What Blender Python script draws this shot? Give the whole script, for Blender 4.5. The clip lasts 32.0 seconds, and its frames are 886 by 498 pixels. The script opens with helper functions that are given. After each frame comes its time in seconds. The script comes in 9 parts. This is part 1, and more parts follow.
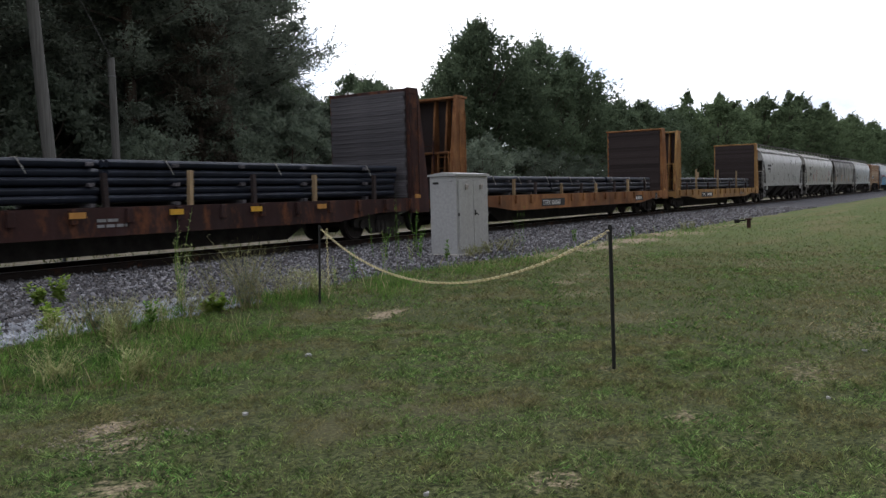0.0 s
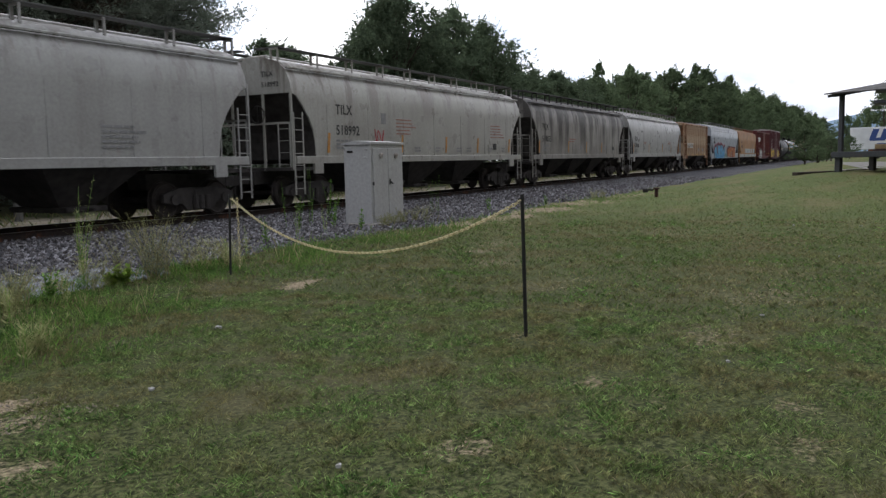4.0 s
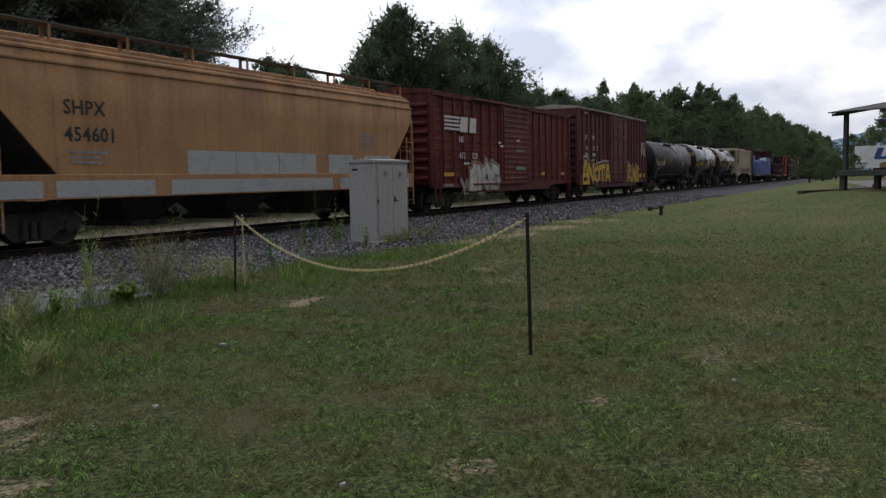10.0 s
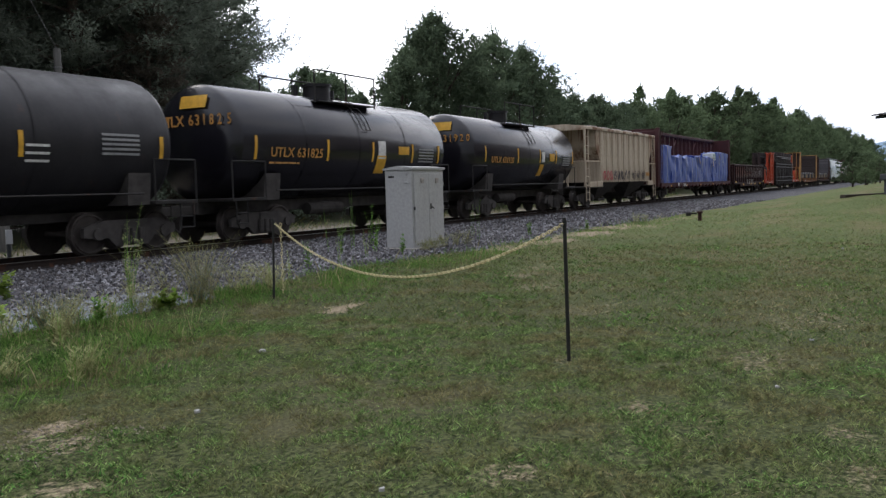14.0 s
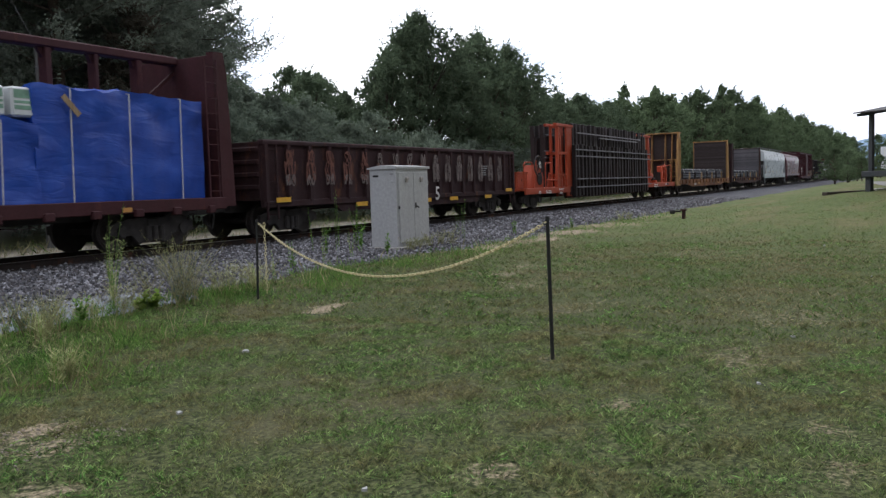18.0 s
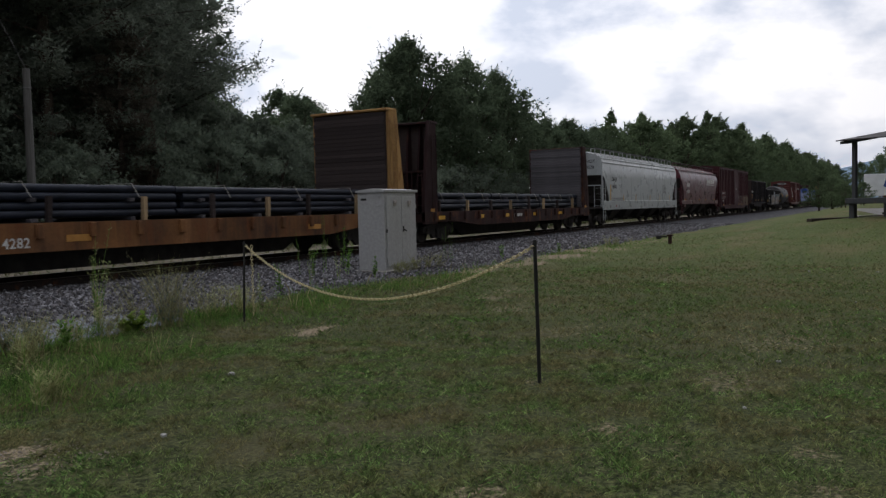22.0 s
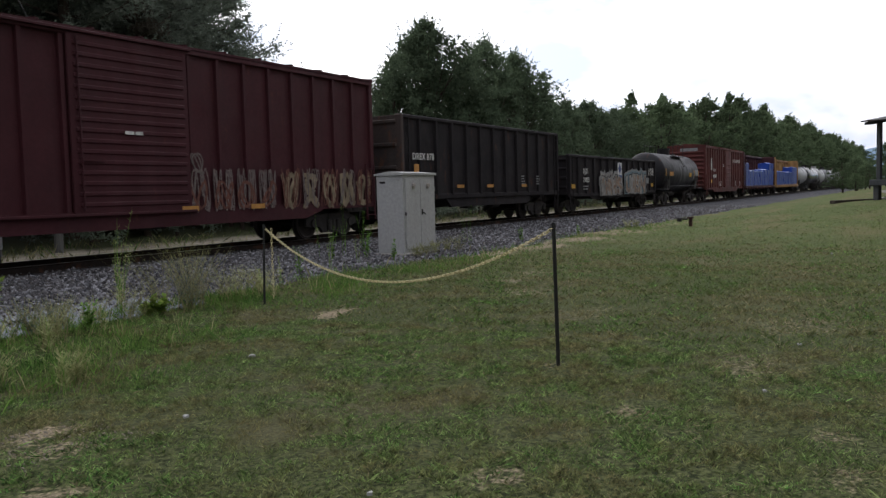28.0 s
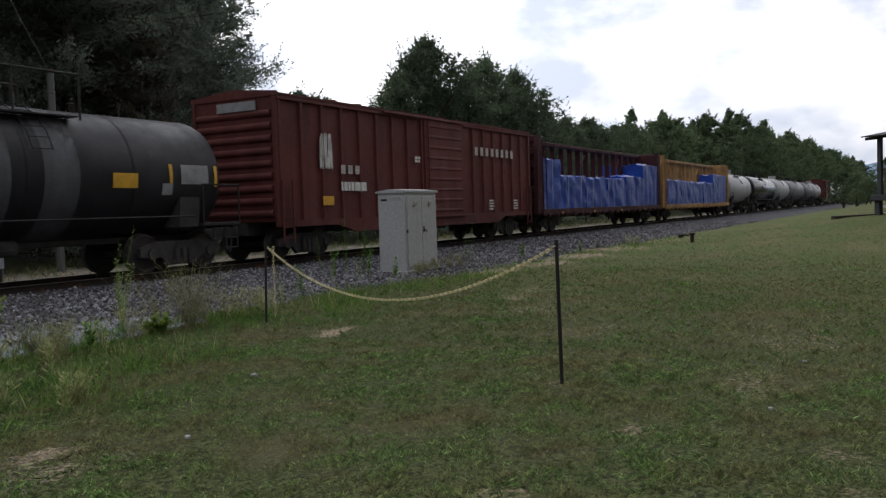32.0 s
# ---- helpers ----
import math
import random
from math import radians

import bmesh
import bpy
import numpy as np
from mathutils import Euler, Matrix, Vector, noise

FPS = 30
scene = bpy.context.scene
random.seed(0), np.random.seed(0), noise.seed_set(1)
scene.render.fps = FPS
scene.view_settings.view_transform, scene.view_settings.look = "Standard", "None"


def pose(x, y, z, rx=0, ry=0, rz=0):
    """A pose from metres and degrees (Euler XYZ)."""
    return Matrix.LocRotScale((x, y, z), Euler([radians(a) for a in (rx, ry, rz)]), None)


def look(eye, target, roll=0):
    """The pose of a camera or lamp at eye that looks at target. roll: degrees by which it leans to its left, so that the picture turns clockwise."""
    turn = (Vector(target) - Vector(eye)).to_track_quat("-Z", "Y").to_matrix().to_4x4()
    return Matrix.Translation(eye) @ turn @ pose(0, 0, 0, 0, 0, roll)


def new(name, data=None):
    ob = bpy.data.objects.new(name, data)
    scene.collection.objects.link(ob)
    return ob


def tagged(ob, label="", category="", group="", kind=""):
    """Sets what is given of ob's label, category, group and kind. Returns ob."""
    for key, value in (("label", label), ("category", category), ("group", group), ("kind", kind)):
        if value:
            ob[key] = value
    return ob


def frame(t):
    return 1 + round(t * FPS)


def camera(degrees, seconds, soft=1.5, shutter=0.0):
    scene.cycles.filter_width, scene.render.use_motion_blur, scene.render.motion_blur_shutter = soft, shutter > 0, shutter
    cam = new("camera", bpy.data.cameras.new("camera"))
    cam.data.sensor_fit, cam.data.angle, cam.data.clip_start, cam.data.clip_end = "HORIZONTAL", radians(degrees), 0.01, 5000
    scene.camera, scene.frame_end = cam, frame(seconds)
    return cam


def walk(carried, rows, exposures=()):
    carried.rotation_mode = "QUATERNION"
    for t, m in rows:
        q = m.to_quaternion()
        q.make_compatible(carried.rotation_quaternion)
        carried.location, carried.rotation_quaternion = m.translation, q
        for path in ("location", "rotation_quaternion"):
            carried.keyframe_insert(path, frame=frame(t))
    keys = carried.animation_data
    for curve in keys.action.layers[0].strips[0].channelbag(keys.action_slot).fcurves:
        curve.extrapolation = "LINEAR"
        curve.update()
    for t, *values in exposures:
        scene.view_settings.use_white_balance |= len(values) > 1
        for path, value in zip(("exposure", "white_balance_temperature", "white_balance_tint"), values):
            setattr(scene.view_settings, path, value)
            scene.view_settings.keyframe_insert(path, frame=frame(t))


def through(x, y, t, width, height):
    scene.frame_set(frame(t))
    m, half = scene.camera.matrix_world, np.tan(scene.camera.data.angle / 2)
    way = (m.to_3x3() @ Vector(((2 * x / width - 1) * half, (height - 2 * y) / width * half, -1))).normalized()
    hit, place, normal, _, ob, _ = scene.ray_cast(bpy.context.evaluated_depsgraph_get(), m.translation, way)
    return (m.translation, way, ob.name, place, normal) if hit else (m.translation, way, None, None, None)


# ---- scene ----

# ---- camera ----
cam = camera(56.0, 32.0, soft=1.35, shutter=0.08)
# seconds, place, turn; x runs along the track, y across it, z = 0 is the lawn
PATH = [
    (0, -0.033, 0.010, 1.509, 86.27, 1.50, -56.99),
    (0.5, -0.020, 0.005, 1.510, 86.15, 1.38, -57.04),
    (1, -0.005, -0.000, 1.512, 86.06, 1.40, -59.99),
    (1.5, 0.005, -0.004, 1.511, 85.41, 1.10, -62.57),
    (2, 0.009, -0.005, 1.506, 85.19, 1.11, -64.45),
    (2.5, 0.010, -0.005, 1.516, 83.61, 1.80, -63.02),
    (4.5, 0.006, 0.012, 1.509, 84.46, 0.78, -62.23),
    (5, 0.010, 0.008, 1.504, 85.87, 0.81, -61.08),
    (5.5, 0.012, 0.007, 1.504, 86.17, 1.29, -61.54),
    (6, 0.006, 0.002, 1.508, 86.54, 0.96, -62.79),
    (6.5, 0.010, 0.010, 1.501, 86.41, 0.79, -63.37),
    (7, 0.010, 0.004, 1.503, 86.11, 1.05, -63.69),
    (7.5, 0.013, 0.011, 1.502, 85.82, 1.07, -63.59),
    (8, 0.029, 0.023, 1.499, 85.65, 0.91, -63.90),
    (8.5, 0.021, 0.018, 1.506, 85.34, 0.90, -64.13),
    (9, 0.023, 0.026, 1.511, 84.93, 0.78, -63.86),
    (9.5, 0.029, 0.021, 1.513, 85.13, 0.95, -63.72),
    (10, 0.004, 0.012, 1.514, 85.22, 1.10, -62.46),
    (10.5, 0.014, 0.007, 1.504, 84.71, 1.98, -61.47),
    (11, 0.006, 0.009, 1.505, 85.00, 2.04, -61.96),
    (11.5, 0.003, 0.013, 1.512, 84.90, 1.85, -61.94),
    (12, 0.008, 0.022, 1.507, 83.18, 1.61, -61.66),
    (12.5, 0.000, 0.021, 1.505, 85.20, 1.63, -61.16),
    (13, -0.011, 0.016, 1.504, 86.20, 1.50, -60.66),
    (13.5, -0.011, 0.013, 1.504, 85.95, 1.49, -60.28),
    (14, -0.005, 0.018, 1.504, 85.77, 1.56, -60.02),
    (14.5, -0.006, 0.016, 1.503, 85.38, 1.35, -60.32),
    (16.5, 0.009, 0.024, 1.504, 85.52, 1.15, -61.03),
    (17, 0.015, 0.020, 1.500, 83.86, 0.92, -61.26),
    (17.5, 0.010, 0.004, 1.507, 83.28, 1.10, -61.10),
    (18, 0.008, 0.001, 1.505, 85.67, 1.79, -61.01),
    (18.5, 0.007, -0.009, 1.503, 85.83, 1.87, -60.41),
    (19, -0.005, 0.010, 1.509, 86.35, 1.87, -58.40),
    (19.5, -0.019, 0.004, 1.506, 87.07, 1.64, -57.46),
    (20, -0.017, -0.008, 1.509, 87.30, 1.56, -58.37),
    (20.5, -0.010, 0.003, 1.499, 85.42, 1.48, -59.27),
    (21, -0.017, -0.010, 1.510, 86.60, 1.26, -60.02),
    (21.5, -0.009, -0.005, 1.502, 87.47, 1.83, -61.20),
    (22, -0.007, -0.003, 1.499, 87.29, 1.38, -61.86),
    (22.5, -0.017, -0.004, 1.502, 86.73, 0.46, -61.86),
    (23, -0.007, 0.006, 1.504, 85.23, 0.55, -61.32),
    (23.5, -0.009, -0.002, 1.508, 85.64, 0.88, -60.91),
    (24, -0.013, -0.006, 1.509, 86.48, 1.20, -60.76),
    (24.5, -0.018, -0.014, 1.507, 86.88, 1.33, -60.51),
    (25, -0.025, -0.023, 1.506, 86.71, 1.15, -59.85),
    (25.5, -0.020, -0.014, 1.506, 86.76, 1.32, -59.74),
    (27.5, -0.005, -0.006, 1.505, 85.72, 1.47, -60.89),
    (28, -0.008, -0.009, 1.498, 86.15, 1.54, -60.55),
    (28.5, -0.006, -0.002, 1.505, 86.21, 1.54, -60.30),
    (29, -0.006, 0.003, 1.502, 86.20, 1.36, -60.57),
    (29.5, -0.010, 0.003, 1.501, 86.13, 1.10, -60.93),
    (30, 0.009, 0.005, 1.503, 84.53, 1.32, -61.60),
    (30.5, 0.008, -0.004, 1.505, 85.75, 1.43, -61.96),
    (31, 0.007, -0.002, 1.509, 86.65, 2.02, -60.69),
    (31.5, 0.013, -0.000, 1.506, 87.21, 1.79, -60.16),
    (32, 0.002, 0.009, 1.505, 87.32, 1.80, -60.48),
]
# seconds, stops: the camera brightens and darkens its picture by itself
EXPOSURES = [(0, -0.05), (1, -0.05), (2, -0.02), (5, -0.15), (6, -0.70), (7, -0.75), (8, -0.60), (9, -0.32), (10, -0.62), (11, -0.20), (11.6, 0.10), (12, 0.75), (12.5, 0.30), (13, -0.08), (14, 0.15), (17, 0.20), (17.3, 0.85), (17.5, 0.88), (17.8, 0.62), (18, 0.25), (19, -0.15), (20, -0.60), (20.5, -0.10), (21, 0.25), (21.5, -0.20), (22, -0.70), (23, 0.00), (24, 0.08), (25, -0.75), (28, -0.20), (29, -0.08), (30, 0.35), (31, -0.40), (32, -0.45)]
walk(cam, [(t, pose(*r)) for t, *r in PATH], [(t, ev, 6520 - 480 * max(ev + 0.2, 0) - 700 * max(ev - 0.45, 0), 12.5 + 38 * max(ev - 0.45, 0)) for t, ev in EXPOSURES])

# ---- sky, sun ----
world = bpy.data.worlds.new("sky")
scene.world = world
world.use_nodes = True
wn, wl = world.node_tree.nodes, world.node_tree.links
wn.clear()
w_out, w_bg = wn.new("ShaderNodeOutputWorld"), wn.new("ShaderNodeBackground")
w_sky = wn.new("ShaderNodeTexSky")
w_sky.sky_type, w_sky.sun_disc = "NISHITA", False
SUN_EL, SUN_AZ = 42.0, 12.0
w_sky.sun_elevation, w_sky.sun_rotation = radians(SUN_EL), radians(SUN_AZ)
w_sky.air_density, w_sky.dust_density = 1.0, 2.5
# a broken cloud deck over the whole dome
w_co = wn.new("ShaderNodeTexCoord")
w_map = wn.new("ShaderNodeMapping")
w_map.inputs["Scale"].default_value = (1.0, 1.0, 2.1)
w_noise = wn.new("ShaderNodeTexNoise")
w_noise.inputs["Scale"].default_value, w_noise.inputs["Detail"].default_value = 4.2, 9.0
w_noise.inputs["Roughness"].default_value = 0.56
w_ramp = wn.new("ShaderNodeValToRGB")
w_ramp.color_ramp.elements[0].position, w_ramp.color_ramp.elements[1].position = 0.40, 0.56
w_ramp.color_ramp.elements[0].color = (8.6, 9.5, 11.2, 1)
w_ramp.color_ramp.elements[1].color = (16.0, 16.1, 16.6, 1)
w_mix = wn.new("ShaderNodeMix")
w_mix.data_type = "RGBA"
w_mix.inputs["Factor"].default_value = 0.9
wl.new(w_co.outputs["Generated"], w_map.inputs["Vector"])
wl.new(w_map.outputs[0], w_noise.inputs["Vector"])
wl.new(w_noise.outputs[0], w_ramp.inputs[0])
wl.new(w_sky.outputs[0], w_mix.inputs["A"])
wl.new(w_ramp.outputs[0], w_mix.inputs["B"])
# thin cloud glows round the hidden sun and overhead, and is dull on the far side of the sky
w_dot = wn.new("ShaderNodeVectorMath")
w_dot.operation = "DOT_PRODUCT"
w_dot.inputs[1].default_value = (0.25, 0.72, 0.64)
w_fall = wn.new("ShaderNodeMapRange")
w_fall.interpolation_type = "SMOOTHSTEP"
w_fall.inputs["From Min"].default_value, w_fall.inputs["From Max"].default_value = -0.7, 0.95
w_fall.inputs["To Min"].default_value, w_fall.inputs["To Max"].default_value = 0.27, 1.45
w_mul = wn.new("ShaderNodeMix")
w_mul.data_type, w_mul.blend_type = "RGBA", "MULTIPLY"
w_mul.inputs["Factor"].default_value = 1.0
wl.new(w_co.outputs["Generated"], w_dot.inputs[0])
wl.new(w_dot.outputs["Value"], w_fall.inputs[0])
wl.new(w_mix.outputs["Result"], w_mul.inputs["A"])
wl.new(w_fall.outputs[0], w_mul.inputs["B"])
wl.new(w_mul.outputs["Result"], w_bg.inputs[0])
w_bg.inputs[1].default_value = 0.1
wl.new(w_bg.outputs[0], w_out.inputs[0])
sun = new("sun", bpy.data.lights.new("sun", "SUN"))
sun.data.energy, sun.data.angle, sun.data.color = 0.85, radians(25), (1.0, 0.95, 0.88)
sun.matrix_world = look((0, 0, 0), (-math.sin(radians(SUN_AZ)) * math.cos(radians(SUN_EL)), -math.cos(radians(SUN_AZ)) * math.cos(radians(SUN_EL)), -math.sin(radians(SUN_EL))))

# ---- materials ----
def shader(name):
    m = bpy.data.materials.new(name)
    m.use_nodes = True
    nt = m.node_tree
    b = nt.nodes["Principled BSDF"]
    return m, nt, b


def tex_noise(nt, scale, detail=4.0, stretch=(1, 1, 1), rough=0.6, shift=(0, 0, 0)):
    co = nt.nodes.new("ShaderNodeTexCoord")
    mp = nt.nodes.new("ShaderNodeMapping")
    mp.inputs["Scale"].default_value = stretch
    mp.inputs["Location"].default_value = shift
    tx = nt.nodes.new("ShaderNodeTexNoise")
    tx.inputs["Scale"].default_value, tx.inputs["Detail"].default_value = scale, detail
    tx.inputs["Roughness"].default_value = rough
    nt.links.new(co.outputs["Object"], mp.inputs[0])
    nt.links.new(mp.outputs[0], tx.inputs[0])
    return tx.outputs[0]


def ramp(nt, fac, lo, hi, a=0.0, b=1.0):
    r = nt.nodes.new("ShaderNodeMapRange")
    r.inputs["From Min"].default_value, r.inputs["From Max"].default_value = lo, hi
    r.inputs["To Min"].default_value, r.inputs["To Max"].default_value = a, b
    nt.links.new(fac, r.inputs[0])
    return r.outputs[0]


def blend(nt, fac, a, b, mode="MIX"):
    x = nt.nodes.new("ShaderNodeMix")
    x.data_type, x.blend_type = "RGBA", mode
    for key, v in (("Factor", fac), ("A", a), ("B", b)):
        if isinstance(v, (int, float)):
            x.inputs[key].default_value = v
        elif isinstance(v, tuple):
            x.inputs[key].default_value = (*v[:3], 1)
        else:
            nt.links.new(v, x.inputs[key])
    return x.outputs["Result"]


def maths(nt, op, a, b):
    x = nt.nodes.new("ShaderNodeMath")
    x.operation = op
    for i, v in enumerate((a, b)):
        if isinstance(v, (int, float)):
            x.inputs[i].default_value = v
        else:
            nt.links.new(v, x.inputs[i])
    return x.outputs[0]


def bump(nt, b, height, strength=0.2, distance=0.01):
    n = nt.nodes.new("ShaderNodeBump")
    n.inputs["Strength"].default_value, n.inputs["Distance"].default_value = strength, distance
    nt.links.new(height, n.inputs["Height"])
    nt.links.new(n.outputs[0], b.inputs["Normal"])


def paint(name, base, dirt=(0.05, 0.042, 0.035), dirty=0.35, rust=0.15, rough=0.5, streak=0.4, spec=0.2, rusty=(0.16, 0.06, 0.025), soot=None):
    """Weathered paint on steel: blotches, streaks that run down, and rust that breaks through."""
    m, nt, b = shader(name)
    blot = ramp(nt, tex_noise(nt, 0.55, 5), 0.35, 0.75, 0.0, dirty)
    c = blend(nt, blot, base, dirt)
    run = ramp(nt, tex_noise(nt, 1.0, 6, (3.2, 3.2, 0.14), 0.7), 0.5, 0.78, 0.0, streak)
    c = blend(nt, run, c, dirt)
    fade = ramp(nt, tex_noise(nt, 1.0, 4, (2.1, 2.1, 0.1), 0.6, (7, 3, 1)), 0.48, 0.8, 0.0, streak * 0.45)
    c = blend(nt, fade, c, tuple(min(1, v * 1.35 + 0.03) for v in base))
    if streak > 0.8:
        tall = nt.nodes.new("ShaderNodeSeparateXYZ")
        nt.links.new(nt.nodes.new("ShaderNodeTexCoord").outputs["Object"], tall.inputs[0])
        down = ramp(nt, maths(nt, "ADD", tall.outputs["Z"], ramp(nt, tex_noise(nt, 0.9, 3, (1.4, 1.4, 0.05), 0.6, (4, 4, 1)), 0.35, 0.65, -1.2, 1.2)), 1.9, 2.9, 0.12, 1.0)
        long = maths(nt, "MULTIPLY", ramp(nt, tex_noise(nt, 1.0, 7, (2.2, 2.2, 0.1), 0.62, (2, 9, 4)), 0.485, 0.53), ramp(nt, tex_noise(nt, 0.8, 4, (1, 1, 0.6), 0.6, (5, 1, 2)), 0.42, 0.54, 0.05, 1.0))
        c = blend(nt, maths(nt, "MULTIPLY", maths(nt, "MULTIPLY", long, down) if streak < 1 else long, 0.9), c, dirt)
    if soot:
        # soot that has washed down from the roof in uneven tongues
        pos = nt.nodes.new("ShaderNodeTexCoord")
        axes = nt.nodes.new("ShaderNodeSeparateXYZ")
        nt.links.new(pos.outputs["Object"], axes.inputs[0])
        tongue = maths(nt, "ADD", axes.outputs["Z"], ramp(nt, tex_noise(nt, 1.0, 7, (1.3, 1.3, 0.12), 0.7, (3, 3, 8)), 0.42, 0.58, -1.4, 0.9))
        c = blend(nt, ramp(nt, tongue, soot[0], soot[1], 0.0, soot[2]), c, dirt)
    if rust > 0:
        spots = maths(nt, "MULTIPLY", ramp(nt, tex_noise(nt, 2.4, 8, (1, 1, 0.45), 0.72), 0.62 - rust * 0.25, 0.74 - rust * 0.2), min(1.0, 0.35 + rust))
        c = blend(nt, spots, c, rusty)
    fine = ramp(nt, tex_noise(nt, 14, 3), 0.3, 0.7, 0.88, 1.1)
    g = nt.nodes.new("ShaderNodeMix")
    g.data_type, g.blend_type = "RGBA", "MULTIPLY"
    g.inputs["Factor"].default_value = 1.0
    nt.links.new(c, g.inputs["A"])
    nt.links.new(fine, g.inputs["B"])
    nt.links.new(g.outputs["Result"], b.inputs["Base Color"])
    nt.links.new(ramp(nt, tex_noise(nt, 1.7, 4), 0.3, 0.7, rough - (0.1 if rough > 0.25 else 0.02), rough + (0.15 if rough > 0.25 else 0.05)), b.inputs["Roughness"])
    b.inputs["Specular IOR Level"].default_value = spec
    bump(nt, b, tex_noise(nt, 1.1, 3, (1, 1, 0.7)), 0.25 if rough > 0.25 else 0.05, 0.02)
    return m


def plain(name, base, rough=0.6, metal=0.0, vary=0.2, scale=6.0, spec=0.4, relief=0.0):
    m, nt, b = shader(name)
    f = ramp(nt, tex_noise(nt, scale, 5), 0.3, 0.7, 1 - vary, 1 + vary)
    g = blend(nt, 1.0, base, f, "MULTIPLY")
    nt.links.new(g, b.inputs["Base Color"])
    b.inputs["Roughness"].default_value, b.inputs["Metallic"].default_value = rough, metal
    b.inputs["Specular IOR Level"].default_value = spec
    if relief:
        bump(nt, b, tex_noise(nt, scale * 3, 4), relief, 0.01)
    return m


def wood(name, light, dark, rough=0.8, along=(0.5, 14, 14)):
    m, nt, b = shader(name)
    grain = ramp(nt, tex_noise(nt, 2.0, 6, along), 0.35, 0.7)
    c = blend(nt, grain, light, dark)
    info = nt.nodes.new("ShaderNodeObjectInfo")
    c = blend(nt, 1.0, c, ramp(nt, info.outputs["Random"], 0, 1, 0.7, 1.2), "MULTIPLY")
    nt.links.new(c, b.inputs["Base Color"])
    b.inputs["Roughness"].default_value, b.inputs["Specular IOR Level"].default_value = rough, 0.15
    bump(nt, b, grain, 0.3, 0.006)
    return m


def leafy(name, dark, light, through=0.25, patchy=None, mottle=(0.45, 1.6), clump=34.0):
    """Leaves: each one its own green, a little light passing through; patchy: a second colour that comes and goes over the ground."""
    m, nt, b = shader(name)
    geo = nt.nodes.new("ShaderNodeNewGeometry")
    info = nt.nodes.new("ShaderNodeObjectInfo")
    c = blend(nt, geo.outputs["Random Per Island"], dark, light)
    c = blend(nt, 1.0, c, ramp(nt, info.outputs["Random"], 0, 1, 0.75, 1.25), "MULTIPLY")
    if patchy:
        c = blend(nt, ramp(nt, tex_noise(nt, 0.9, 6, (1, 1, 0.2), 0.7), 0.45, 0.58, 0.0, 0.9), c, patchy)
        c = blend(nt, 1.0, c, ramp(nt, tex_noise(nt, 7.0, 5, (1, 1, 0.2), 0.72), 0.4, 0.6, mottle[0], mottle[1]), "MULTIPLY")
        c = blend(nt, 1.0, c, ramp(nt, tex_noise(nt, clump, 3, (1, 1, 0.3), 0.6, (3, 1, 0)), 0.36, 0.64, 0.42, 1.62), "MULTIPLY")
    nt.links.new(c, b.inputs["Base Color"])
    b.inputs["Roughness"].default_value, b.inputs["Specular IOR Level"].default_value = 0.85, 0.06
    t = nt.nodes.new("ShaderNodeBsdfTranslucent")
    nt.links.new(c, t.inputs[0])
    mx = nt.nodes.new("ShaderNodeMixShader")
    mx.inputs[0].default_value = through
    out = nt.nodes["Material Output"]
    nt.links.new(b.outputs[0], mx.inputs[1])
    nt.links.new(t.outputs[0], mx.inputs[2])
    nt.links.new(mx.outputs[0], out.inputs[0])
    return m


